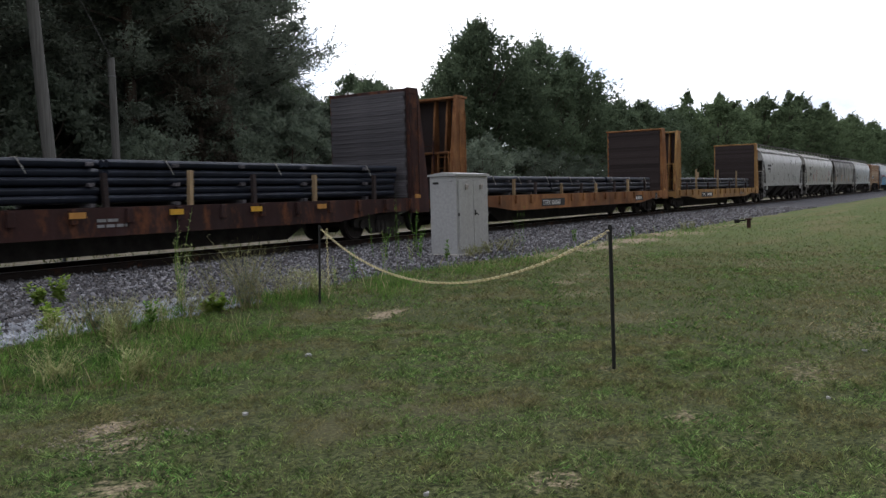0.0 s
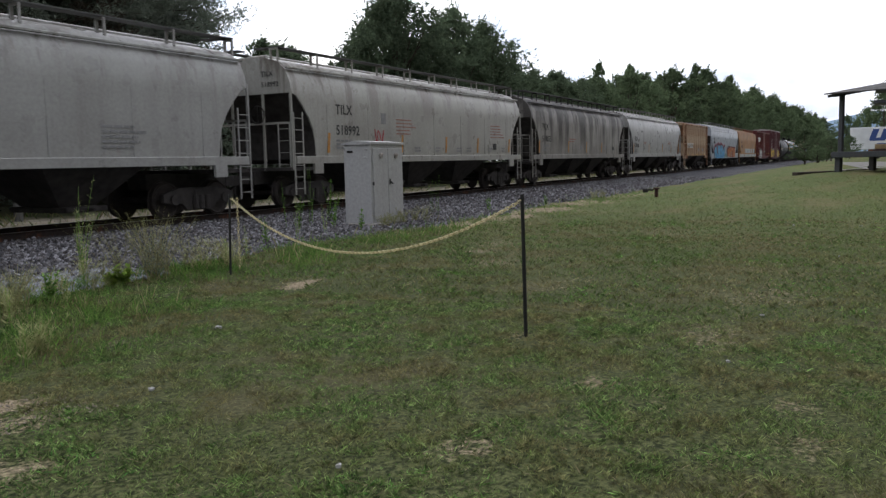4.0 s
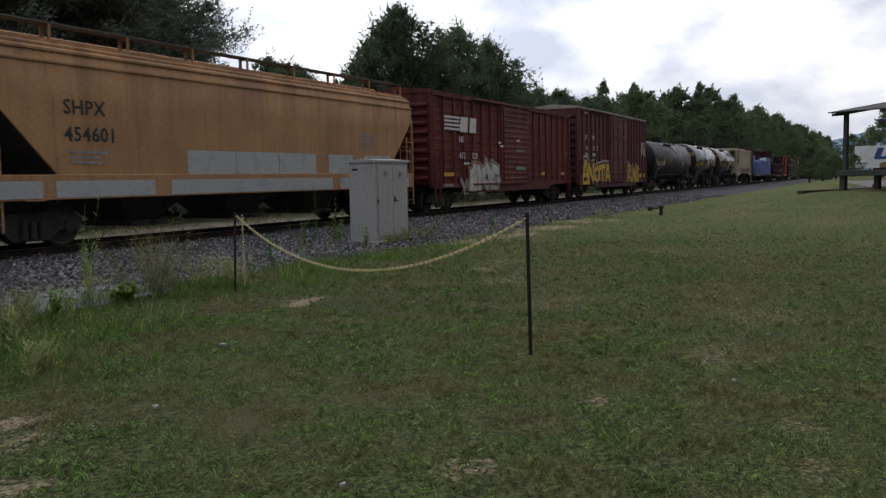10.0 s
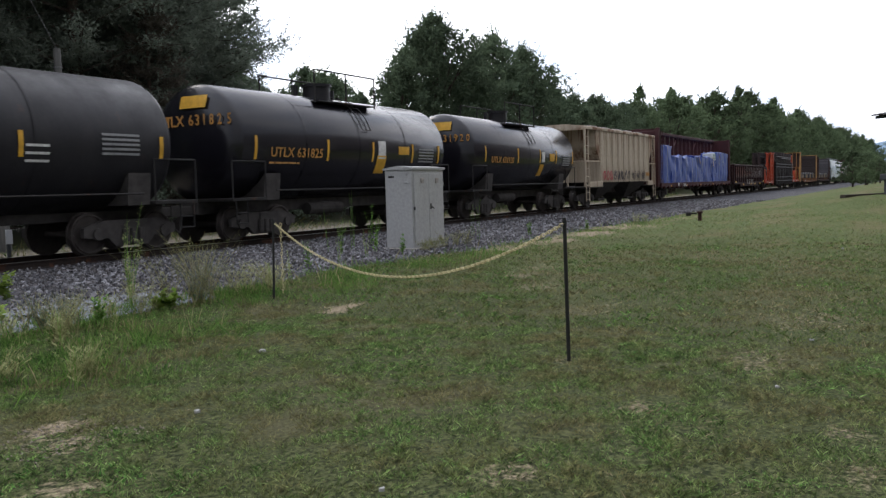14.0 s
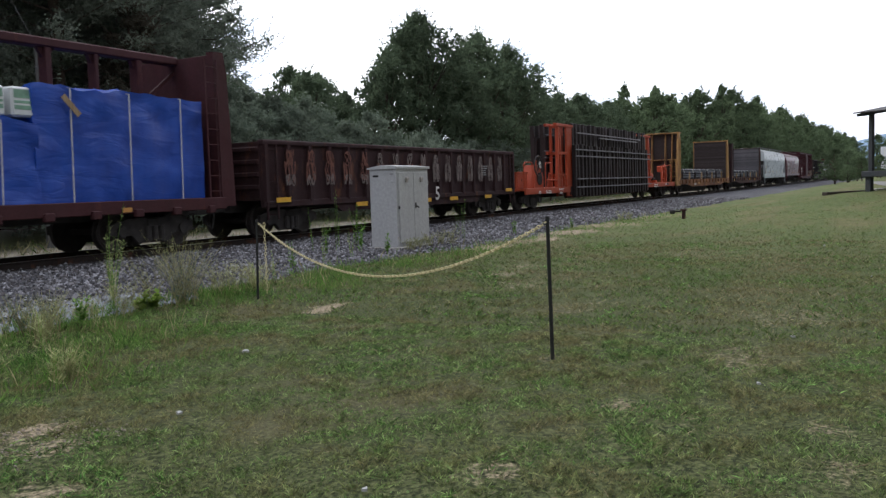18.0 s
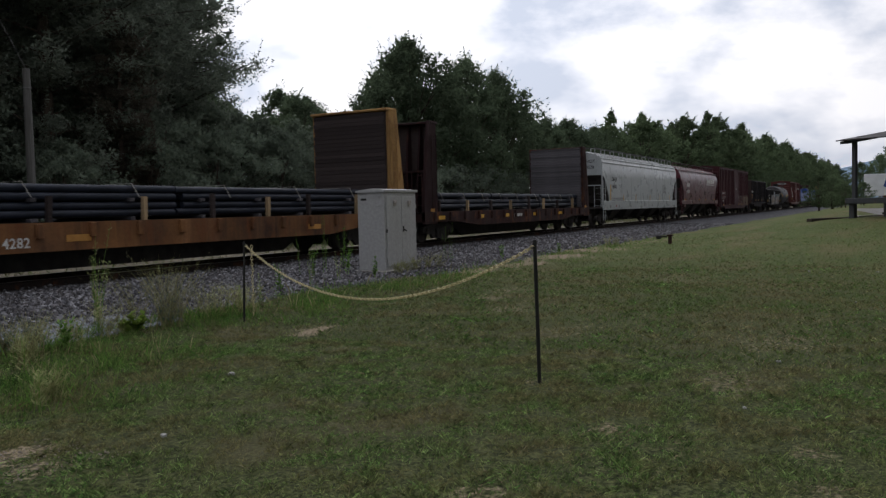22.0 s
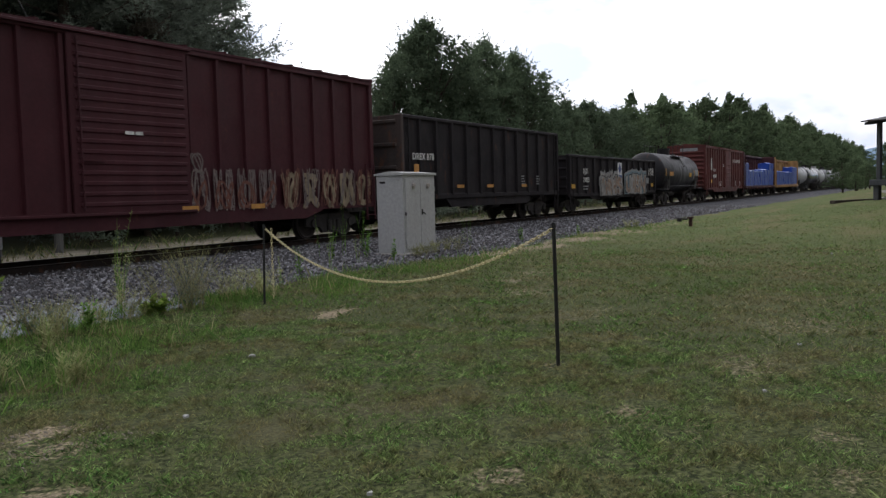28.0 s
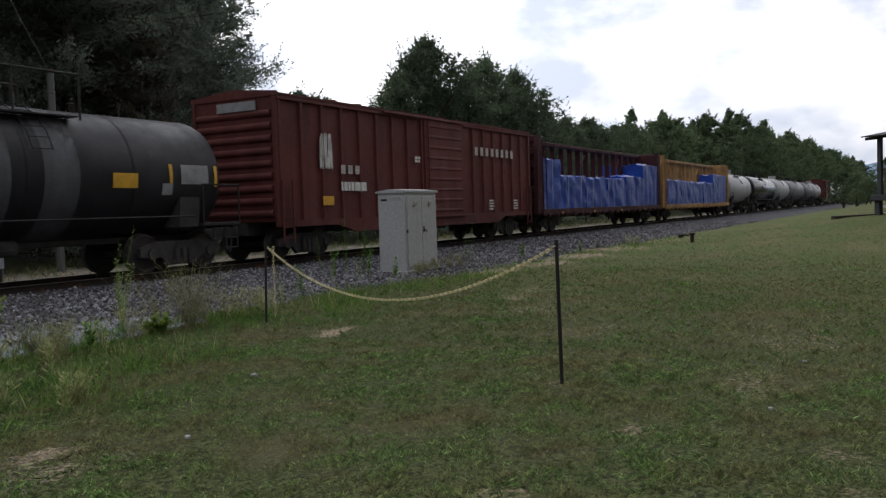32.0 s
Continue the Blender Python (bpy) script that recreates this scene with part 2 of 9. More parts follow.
M = {
    "black_steel": paint("black_steel", (0.018, 0.017, 0.017), (0.05, 0.045, 0.04), 0.5, 0.1, 0.6, 0.3),
    "under": plain("grimy_underframe_and_shade", (0.048, 0.043, 0.04), 0.85, 0.0, 0.4, 4),
    "wheel": plain("worn_wheel_steel", (0.05, 0.042, 0.038), 0.6, 0.2, 0.3, 8),
    "rail": paint("rusty_rail", (0.026, 0.019, 0.016), (0.018, 0.014, 0.012), 0.4, 0.3, 0.7, 0.0),
    "rail_head": plain("polished_rail_head", (0.32, 0.31, 0.3), 0.3, 0.9, 0.1, 10),
    "tie_dark": wood("fresh_creosoted_timber", (0.04, 0.031, 0.03), (0.014, 0.011, 0.011), 0.6, (14, 14, 0.5)),
    "tie": wood("creosoted_timber", (0.075, 0.06, 0.05), (0.03, 0.025, 0.02)),
    "board": paint("dark_grey_walkway_paint", (0.1, 0.1, 0.098), (0.05, 0.047, 0.045), 0.4, 0.1, 0.7, 0.2),
    "flat_grime": paint("grimy_ochre_sill_paint", (0.26, 0.12, 0.045), (0.028, 0.018, 0.016), 1.0, 0.5, 0.75, 0.9),
    "rinse": paint("rinsed_grey_tank_paint", (0.09, 0.09, 0.095), (0.03, 0.028, 0.028), 0.6, 0.02, 0.5, 0.9),
    "hop_grey": paint("light_grey_car_paint", (0.36, 0.36, 0.345), (0.14, 0.125, 0.11), 0.35, 0.03, 0.32, 0.3, soot=(3.6, 4.9, 0.6), spec=0.45),
    "hop_beige": paint("warm_grey_car_paint", (0.38, 0.375, 0.34), (0.13, 0.11, 0.09), 0.4, 0.06, 0.32, 0.35, soot=(3.5, 4.7, 0.75), spec=0.45),
    "hop_dark": paint("soot_streaked_grey_paint", (0.31, 0.295, 0.265), (0.05, 0.045, 0.041), 0.6, 0.06, 0.5, 0.75, soot=(2.0, 3.7, 0.93), spec=0.35),
    "hop_blue": paint("blue_grey_car_paint", (0.34, 0.365, 0.395), (0.17, 0.17, 0.17), 0.3, 0.02, 0.32, 0.25, soot=(3.6, 4.8, 0.5), spec=0.45),
    "hop_orange": paint("faded_orange_car_paint", (0.45, 0.25, 0.12), (0.19, 0.11, 0.065), 0.6, 0.1, 0.55, 0.6, soot=(3.3, 4.8, 0.6)),
    "hop_rust": paint("rust_streaked_cream_paint", (0.5, 0.385, 0.265), (0.18, 0.068, 0.028), 0.5, 0.5, 0.7, 1.0, 0.2, (0.22, 0.08, 0.032)),
    "hop_tan": paint("rust_streaked_tan_paint", (0.5, 0.43, 0.33), (0.15, 0.07, 0.036), 0.22, 0.15, 0.7, 0.9),
    "hop_green": paint("pale_green_grey_car_paint", (0.41, 0.435, 0.435), (0.24, 0.245, 0.24), 0.2, 0.0, 0.3, 0.15, soot=(3.7, 4.8, 0.5), spec=0.45),
    "hop_maroon": paint("maroon_car_paint", (0.105, 0.021, 0.03), (0.045, 0.017, 0.021), 0.35, 0.03, 0.32, 0.25, spec=0.45),
    "box_ns": paint("faded_oxide_red_paint", (0.16, 0.038, 0.034), (0.045, 0.02, 0.018), 0.6, 0.1, 0.6, 0.6, soot=(3.6, 5.2, 0.5)),
    "box_brown": paint("purple_brown_car_paint", (0.125, 0.042, 0.048), (0.05, 0.026, 0.027), 0.5, 0.08, 0.6, 0.5),
    "box_dark": paint("dark_red_car_paint", (0.06, 0.0145, 0.019), (0.028, 0.011, 0.013), 0.5, 0.05, 0.6, 0.4),
    "box_sou": paint("brick_red_car_paint", (0.13, 0.035, 0.031), (0.045, 0.02, 0.018), 0.75, 0.14, 0.6, 0.6),
    "roof_pale": paint("bleached_galvanized_roof", (0.4, 0.38, 0.36), (0.16, 0.1, 0.07), 0.5, 0.2, 0.6, 0.3),
    "tank_black": paint("black_tank_paint", (0.008, 0.0075, 0.011), (0.014, 0.012, 0.014), 0.35, 0.0, 0.2, 0.15, 0.45),
    "tank_dull": paint("dull_black_tank_paint", (0.014, 0.0135, 0.016), (0.03, 0.028, 0.028), 0.5, 0.02, 0.45, 0.35, 0.22),
    "tank_pale": paint("dusty_white_tank_paint", (0.42, 0.42, 0.42), (0.12, 0.11, 0.1), 0.4, 0.03, 0.4, 0.4),
    "tank_grey": paint("grey_tank_paint", (0.16, 0.16, 0.17), (0.05, 0.045, 0.04), 0.4, 0.03, 0.4, 0.4),
    "flat_red": paint("rusted_brown_flatcar_paint", (0.046, 0.02, 0.018), (0.022, 0.014, 0.013), 0.9, 0.45, 0.75, 0.8),
    "flat_orange": paint("weathered_orange_flatcar_paint", (0.36, 0.165, 0.062), (0.06, 0.032, 0.022), 0.95, 0.52, 0.7, 0.7),
    "flat_yellow": paint("weathered_yellow_flatcar_paint", (0.44, 0.255, 0.09), (0.08, 0.045, 0.03), 0.75, 0.45, 0.65, 0.6),
    "mow_orange": paint("safety_orange_paint", (0.38, 0.064, 0.025), (0.11, 0.033, 0.025), 0.55, 0.16, 0.55, 0.3),
    "beam_maroon": paint("maroon_beam_paint", (0.056, 0.017, 0.019), (0.022, 0.011, 0.011), 0.5, 0.12, 0.65, 0.4),
    "gon_brown": paint("dark_brown_gondola_paint", (0.034, 0.015, 0.016), (0.02, 0.013, 0.013), 0.6, 0.25, 0.75, 0.6),
    "gon_black": paint("dull_black_gondola_paint", (0.019, 0.017, 0.019), (0.032, 0.025, 0.025), 0.6, 0.12, 0.7, 0.5, 0.12),
    "pipe": plain("dark_blue_grey_pipe_coating", (0.016, 0.02, 0.031), 0.5, 0.0, 0.4, 2.0, 0.22),
    "plank_grey": wood("weathered_grey_plank", (0.135, 0.127, 0.135), (0.05, 0.047, 0.052), 0.8, (9, 0.5, 16)),
    "plank_dark": wood("sooty_brown_plank", (0.065, 0.05, 0.047), (0.028, 0.022, 0.022)),
    "stake": wood("sawn_timber_stake", (0.42, 0.31, 0.18), (0.25, 0.17, 0.1), 0.8, (14, 14, 0.6)),
    "strap": plain("pale_strap", (0.5, 0.48, 0.44), 0.6),
    "steel_strap": plain("grey_panel_rail_steel", (0.125, 0.122, 0.13), 0.5, 0.2, 0.35, 5),
    "decal_white": plain("stencil_white", (0.6, 0.59, 0.56), 0.7, 0, 0.25, 9),
    "decal_faded": plain("worn_stencil_white", (0.42, 0.38, 0.35), 0.75, 0, 0.45, 14),
    "decal_black": plain("stencil_black", (0.03, 0.03, 0.03), 0.7),
    "decal_yellow": plain("reflective_yellow", (0.6, 0.33, 0.03), 0.5),
    "decal_amber": plain("stencil_amber", (0.46, 0.22, 0.05), 0.6),
    "chalk_tan": plain("worn_tan_spray_paint", (0.2, 0.155, 0.1), 0.8, 0, 0.5, 3),
    "chalk": plain("faint_chalky_paint", (0.15, 0.12, 0.11), 0.8, 0, 0.4, 9),
    "chalk_red": plain("rusty_chalk_paint", (0.13, 0.05, 0.035), 0.8, 0, 0.4, 9),
    "decal_red": plain("faded_red_stencil", (0.3, 0.13, 0.1), 0.7, 0, 0.3, 9),
    "decal_grey": plain("stencil_grey", (0.24, 0.24, 0.24), 0.7),
    "g_blue": plain("spray_paint_blue", (0.07, 0.26, 0.46), 0.6, 0, 0.35, 3),
    "g_sky": plain("spray_paint_light_blue", (0.13, 0.36, 0.52), 0.6, 0, 0.4, 2.5),
    "g_maroon": plain("spray_paint_maroon", (0.11, 0.022, 0.035), 0.65, 0, 0.35, 3),
    "g_rose": plain("spray_paint_rose", (0.3, 0.07, 0.1), 0.65, 0, 0.4, 3),
    "g_rust": plain("spray_paint_rust", (0.2, 0.045, 0.02), 0.65, 0, 0.3, 3),
    "g_ash": plain("spray_paint_silver", (0.25, 0.24, 0.225), 0.55, 0, 0.5, 2.2),
    "g_tan": plain("spray_paint_tan", (0.23, 0.15, 0.1), 0.65, 0, 0.5, 2.5),
    "g_steel": plain("spray_paint_steel_blue", (0.12, 0.19, 0.22), 0.6, 0, 0.4, 2.5),
    "g_dark": plain("spray_paint_dark", (0.03, 0.022, 0.03), 0.6),
    "g_red": plain("spray_paint_red", (0.38, 0.05, 0.06), 0.6, 0, 0.35, 3),
    "g_orange": plain("spray_paint_orange", (0.5, 0.16, 0.05), 0.6, 0, 0.35, 3),
    "g_white": plain("spray_paint_white", (0.5, 0.48, 0.45), 0.65, 0, 0.35, 3),
    "g_yellow": plain("spray_paint_yellow", (0.6, 0.38, 0.03), 0.6, 0, 0.3, 3),
    "g_green": plain("spray_paint_green", (0.16, 0.28, 0.2), 0.6, 0, 0.35, 3),
    "cabinet": paint("cabinet_grey_paint", (0.39, 0.39, 0.385), (0.27, 0.255, 0.23), 0.25, 0.0, 0.5, 0.2),
    "concrete": plain("concrete", (0.36, 0.34, 0.31), 0.9, 0, 0.25, 5, 0.2, 0.3),
    "post": paint("black_post_paint", (0.015, 0.016, 0.015), (0.06, 0.05, 0.04), 0.3, 0.1, 0.6, 0.2),
    "chain": plain("faded_yellow_plastic", (0.52, 0.45, 0.24), 0.5, 0, 0.15, 30),
    "pole": wood("grey_utility_pole_wood", (0.15, 0.148, 0.14), (0.085, 0.083, 0.078), 0.85, (9, 9, 0.4)),
    "wire": plain("dull_cable", (0.16, 0.16, 0.16), 0.6),
    "bark": wood("bark", (0.09, 0.07, 0.055), (0.04, 0.03, 0.025), 0.9, (5, 5, 1)),
    "leaf_pine": leafy("pine_needles", (0.145, 0.172, 0.135), (0.2, 0.23, 0.182), 0.6),
    "leaf_oak": leafy("broad_leaves", (0.088, 0.122, 0.076), (0.124, 0.165, 0.098), 0.52),
    "leaf_wood": leafy("woodland_leaves", (0.088, 0.125, 0.068), (0.125, 0.168, 0.09), 0.52),
    "leaf_olive": leafy("grey_green_leaves", (0.12, 0.15, 0.115), (0.165, 0.2, 0.148), 0.5),
    "leaf_brown": leafy("brown_dead_needles", (0.08, 0.073, 0.058), (0.13, 0.115, 0.09), 0.45),
    "weed": leafy("weed_leaves", (0.062, 0.135, 0.026), (0.19, 0.33, 0.075), 0.4),
    "weed_dry": leafy("dry_weed_stalks", (0.19, 0.175, 0.08), (0.36, 0.33, 0.18), 0.35),
    "grass": leafy("lawn_blades", (0.022, 0.055, 0.013), (0.235, 0.33, 0.115), 0.35, (0.185, 0.165, 0.08), (0.6, 1.42)),
    "clover": leafy("clover_leaves", (0.03, 0.088, 0.02), (0.13, 0.24, 0.06), 0.3, (0.14, 0.14, 0.06)),
    "grass_far": leafy("far_lawn_blades", (0.075, 0.118, 0.034), (0.138, 0.2, 0.062), 0.35, (0.165, 0.15, 0.072), (0.7, 1.35), 11.0),
    "grass_dry": leafy("dry_lawn_blades", (0.1, 0.085, 0.045), (0.38, 0.32, 0.2), 0.25),
    "siding": paint("dull_beige_metal_siding", (0.24, 0.215, 0.205), (0.14, 0.12, 0.11), 0.25, 0.03, 0.5, 0.2),
    "dock_steel": paint("grey_dock_paint", (0.045, 0.052, 0.058), (0.08, 0.07, 0.06), 0.4, 0.1, 0.6, 0.3),
    "corner": paint("rusty_shaded_end_paint", (0.05, 0.042, 0.04), (0.08, 0.05, 0.04), 0.6, 0.3, 0.7, 0.6),
    "wrap": plain("white_lumber_wrap", (0.55, 0.57, 0.56), 0.45, 0, 0.15, 3),
    "trailer": plain("white_trailer_skin", (0.6, 0.61, 0.62), 0.45, 0, 0.1, 1),
    "navy": plain("navy_decal", (0.03, 0.06, 0.2), 0.5),
    "litter": plain("white_paper_litter", (0.3, 0.3, 0.29), 0.7),
    "asphalt": plain("worn_grey_pavement", (0.17, 0.165, 0.16), 0.9, 0, 0.2, 2),
    "stone_pale": plain("pale_blue_grey_ballast", (0.27, 0.285, 0.31), 0.8, 0, 0.45, 16),
    "pebble": plain("sandstone_pebble", (0.24, 0.205, 0.165), 0.9, 0, 0.4, 20),
    "weed_lime": leafy("lime_green_leaves", (0.17, 0.27, 0.05), (0.33, 0.42, 0.1), 0.5),
    "stalk": leafy("pale_seed_stalks", (0.2, 0.23, 0.09), (0.4, 0.41, 0.2), 0.4),
}
M["tarp"], _nt, _b = shader("blue_poly_tarp")
_nt.links.new(blend(_nt, ramp(_nt, tex_noise(_nt, 1.4, 5), 0.35, 0.7), (0.005, 0.036, 0.24), (0.012, 0.068, 0.37)), _b.inputs["Base Color"])
_b.inputs["Roughness"].default_value = 0.38
_fold = _nt.nodes.new("ShaderNodeTexNoise")
_fold.inputs["Scale"].default_value, _fold.inputs["Detail"].default_value, _fold.inputs["Distortion"].default_value = 1.1, 4.0, 0.9
_fc, _fm = _nt.nodes.new("ShaderNodeTexCoord"), _nt.nodes.new("ShaderNodeMapping")
_fm.inputs["Scale"].default_value, _fm.inputs["Rotation"].default_value = (0.7, 0.7, 2.1), (0, radians(24), 0)
_nt.links.new(_fc.outputs["Object"], _fm.inputs[0])
_nt.links.new(_fm.outputs[0], _fold.inputs["Vector"])
_ridge = maths(_nt, "ABSOLUTE", maths(_nt, "SUBTRACT", _fold.outputs[0], 0.5), 0.0)
bump(_nt, _b, _ridge, 0.45, 0.1)
# distance haze is mixed into the ridge's own pale blue colour
M["hill"], _nt, _b = shader("hazy_mountain")
_nt.links.new(blend(_nt, tex_noise(_nt, 0.004, 4), (0.16, 0.24, 0.33), (0.2, 0.29, 0.38)), _b.inputs["Base Color"])
_b.inputs["Roughness"].default_value = 1.0
M["stone"], _nt, _b = shader("grey_ballast_stone")
_g = _nt.nodes.new("ShaderNodeNewGeometry")
_c = blend(_nt, maths(_nt, "POWER", _g.outputs["Random Per Island"], 2.4), (0.026, 0.026, 0.03), (0.3, 0.3, 0.32))
_nt.links.new(blend(_nt, ramp(_nt, tex_noise(_nt, 9, 4), 0.4, 0.7, 0, 0.4), _c, (0.15, 0.12, 0.1)), _b.inputs["Base Color"])
_b.inputs["Roughness"].default_value = 0.85
M["ballast"], _nt, _b = shader("ballast_bed")
_v = _nt.nodes.new("ShaderNodeTexVoronoi")
_v.inputs["Scale"].default_value = 15
_co = _nt.nodes.new("ShaderNodeTexCoord")
_nt.links.new(_co.outputs["Object"], _v.inputs["Vector"])
_nt.links.new(blend(_nt, _v.outputs["Color"], (0.038, 0.038, 0.043), (0.14, 0.138, 0.145)), _b.inputs["Base Color"])
_b.inputs["Roughness"].default_value, _b.inputs["Specular IOR Level"].default_value = 0.95, 0.05
bump(_nt, _b, _v.outputs["Distance"], 0.9, 0.05)

# ---- mesh helpers ----
class G:
    """Collects vertices and faces of one mesh."""

    def __init__(self):
        self.v, self.f = [], []

    def add(self, verts, faces):
        n = len(self.v)
        self.v += [tuple(p) for p in verts]
        self.f += [tuple(i + n for i in q) for q in faces]
        return self

    def box(self, x0, x1, y0, y1, z0, z1, b=0.0):
        """A box with its edges chamfered by b."""
        b = min(b, (x1 - x0) * 0.45, (y1 - y0) * 0.45, (z1 - z0) * 0.45)
        if b <= 0:
            v = [(x, y, z) for z in (z0, z1) for y in (y0, y1) for x in (x0, x1)]
            return self.add(v, [(0, 2, 3, 1), (4, 5, 7, 6), (0, 1, 5, 4), (2, 6, 7, 3), (0, 4, 6, 2), (1, 3, 7, 5)])
        v, idx = [], {}
        for i, (x, sx) in enumerate(((x0, 1), (x1, -1))):
            for j, (y, sy) in enumerate(((y0, 1), (y1, -1))):
                for k, (z, sz) in enumerate(((z0, 1), (z1, -1))):
                    for a in range(3):
                        idx[i, j, k, a] = len(v)
                        v.append((x + sx * b * (a != 0), y + sy * b * (a != 1), z + sz * b * (a != 2)))
        f = []
        for a in range(3):
            for s in (0, 1):
                o = [c for c in range(3) if c != a]
                ring = []
                for p, q in ((0, 0), (1, 0), (1, 1), (0, 1)):
                    k = [0, 0, 0]
                    k[a], k[o[0]], k[o[1]] = s, p, q
                    ring.append(idx[(*k, a)])
                f.append(tuple(ring))
        for a in range(3):
            p, q = [c for c in range(3) if c != a]
            for s in (0, 1):
                for t in (0, 1):
                    k0, k1 = [0, 0, 0], [0, 0, 0]
                    k0[p] = k1[p] = s
                    k0[q] = k1[q] = t
                    k0[a], k1[a] = 0, 1
                    f.append((idx[(*k0, p)], idx[(*k1, p)], idx[(*k1, q)], idx[(*k0, q)]))
        for i in (0, 1):
            for j in (0, 1):
                for k in (0, 1):
                    f.append(tuple(idx[i, j, k, a] for a in range(3)))
        return self.add(v, f)

    def rod(self, p, q, r, r2=None, n=8, caps=True):
        p, q = Vector(p), Vector(q)
        d = (q - p).normalized()
        u = d.orthogonal().normalized()
        w = d.cross(u)
        r2 = r if r2 is None else r2
        v = []
        for c, rad in ((p, r), (q, r2)):
            for i in range(n):
                a = 2 * math.pi * i / n
                v.append(c + (u * math.cos(a) + w * math.sin(a)) * rad)
        f = [(i, (i + 1) % n, n + (i + 1) % n, n + i) for i in range(n)]
        if caps:
            f += [tuple(range(n))[::-1], tuple(range(n, 2 * n))]
        return self.add(v, f)

    def bar(self, p, q, w, h, up=(0, 0, 1)):
        """A square bar from p to q."""
        p, q = Vector(p), Vector(q)
        d = (q - p).normalized()
        up = Vector(up)
        if abs(d.dot(up)) > 0.95:
            up = Vector((1, 0, 0)) if abs(d.x) < 0.9 else Vector((0, 1, 0))
        s = d.cross(up).normalized()
        t = s.cross(d)
        v = [c + s * a * w / 2 + t * b * h / 2 for c in (p, q) for a, b in ((-1, -1), (1, -1), (1, 1), (-1, 1))]
        return self.add(v, [(0, 1, 2, 3), (7, 6, 5, 4), (0, 4, 5, 1), (1, 5, 6, 2), (2, 6, 7, 3), (3, 7, 4, 0)])

    def prism(self, pts, y0, y1, axis="y"):
        """The outline pts (x, z) drawn from y0 to y1; with axis x, pts are (y, z)."""
        n = len(pts)
        put = (lambda a, b, c: (a, c, b)) if axis == "y" else (lambda a, b, c: (c, a, b)) if axis == "x" else (lambda a, b, c: (a, b, c))
        v = [put(a, b, y0) for a, b in pts] + [put(a, b, y1) for a, b in pts]
        f = [(i, (i + 1) % n, n + (i + 1) % n, n + i) for i in range(n)] + [tuple(range(n))[::-1], tuple(range(n, 2 * n))]
        return self.add(v, f)

    def loft(self, rings, closed=True, caps=True):
        n = len(rings[0])
        v = [p for r in rings for p in r]
        f = []
        for a in range(len(rings) - 1):
            for i in range(n if closed else n - 1):
                j = (i + 1) % n
                f.append((a * n + i, a * n + j, (a + 1) * n + j, (a + 1) * n + i))
        if caps:
            f += [tuple(range(n))[::-1], tuple(range((len(rings) - 1) * n, len(rings) * n))]
        return self.add(v, f)

    def ring(self, c, big, small, axis="z", n=10, k=6, squash=1.0):
        """A torus; squash shortens it across."""
        v, f = [], []
        for i in range(n):
            a = 2 * math.pi * i / n
            for j in range(k):
                b = 2 * math.pi * j / k
                r = big + small * math.cos(b)
                p = (r * math.cos(a), r * math.sin(a) * squash, small * math.sin(b))
                p = {"z": p, "y": (p[0], p[2], p[1]), "x": (p[2], p[1], p[0])}[axis]
                v.append((p[0] + c[0], p[1] + c[1], p[2] + c[2]))
        for i in range(n):
            for j in range(k):
                f.append((i * k + j, ((i + 1) % n) * k + j, ((i + 1) % n) * k + (j + 1) % k, i * k + (j + 1) % k))
        return self.add(v, f)

    def mesh(self, name, mat, smooth=False):
        me = bpy.data.meshes.new(name)
        me.from_pydata(self.v, [], self.f)
        bm = bmesh.new()
        bm.from_mesh(me)
        bmesh.ops.recalc_face_normals(bm, faces=bm.faces)
        bm.to_mesh(me)
        bm.free()
        if smooth:
            me.polygons.foreach_set("use_smooth", [True] * len(me.polygons))
            me.set_sharp_from_angle(angle=radians(40))
        me.materials.append(M[mat] if isinstance(mat, str) else mat)
        return me


def thing(name, label, category, group="", at=(0, 0, 0), rz=0.0):
    ob = new(name)
    ob.empty_display_size = 0.3
    ob.matrix_world = pose(*at, 0, 0, rz)
    return tagged(ob, label, category, group)


def part(name, g, mat, parent, label="", smooth=False, at=None):
    """Links one mesh under a thing or a part. g: a G, or mesh data to share."""
    me = g if isinstance(g, bpy.types.Mesh) else g.mesh(name, mat, smooth)
    ob = new(name, me)
    ob.parent = parent
    if at is not None:
        ob.matrix_local = at if isinstance(at, Matrix) else Matrix.Translation(at)
    if label:
        ob["label"] = label
    return ob


def solid(name, g, mat, label, category="", kind="", group="", smooth=False, at=None):
    """A thing that is one mesh."""
    me = g if isinstance(g, bpy.types.Mesh) else g.mesh(name, mat, smooth)
    ob = new(name, me)
    if at is not None:
        ob.matrix_world = at if isinstance(at, Matrix) else Matrix.Translation(at)
    return tagged(ob, label, category, group, kind)


def quads_mesh(name, verts, mat, nv=4):
    """A mesh of loose faces with nv corners each, from an array (faces, nv, 3)."""
    n = len(verts)
    me = bpy.data.meshes.new(name)
    me.vertices.add(n * nv)
    me.vertices.foreach_set("co", np.ascontiguousarray(verts, dtype=np.float32).ravel())
    me.loops.add(n * nv)
    me.loops.foreach_set("vertex_index", np.arange(n * nv, dtype=np.int32))
    me.polygons.add(n)
    me.polygons.foreach_set("loop_start", np.arange(0, n * nv, nv, dtype=np.int32))
    me.polygons.foreach_set("loop_total", np.full(n, nv, dtype=np.int32))
    me.update(calc_edges=True)
    me.materials.append(M[mat])
    return me


LETTERS = {}


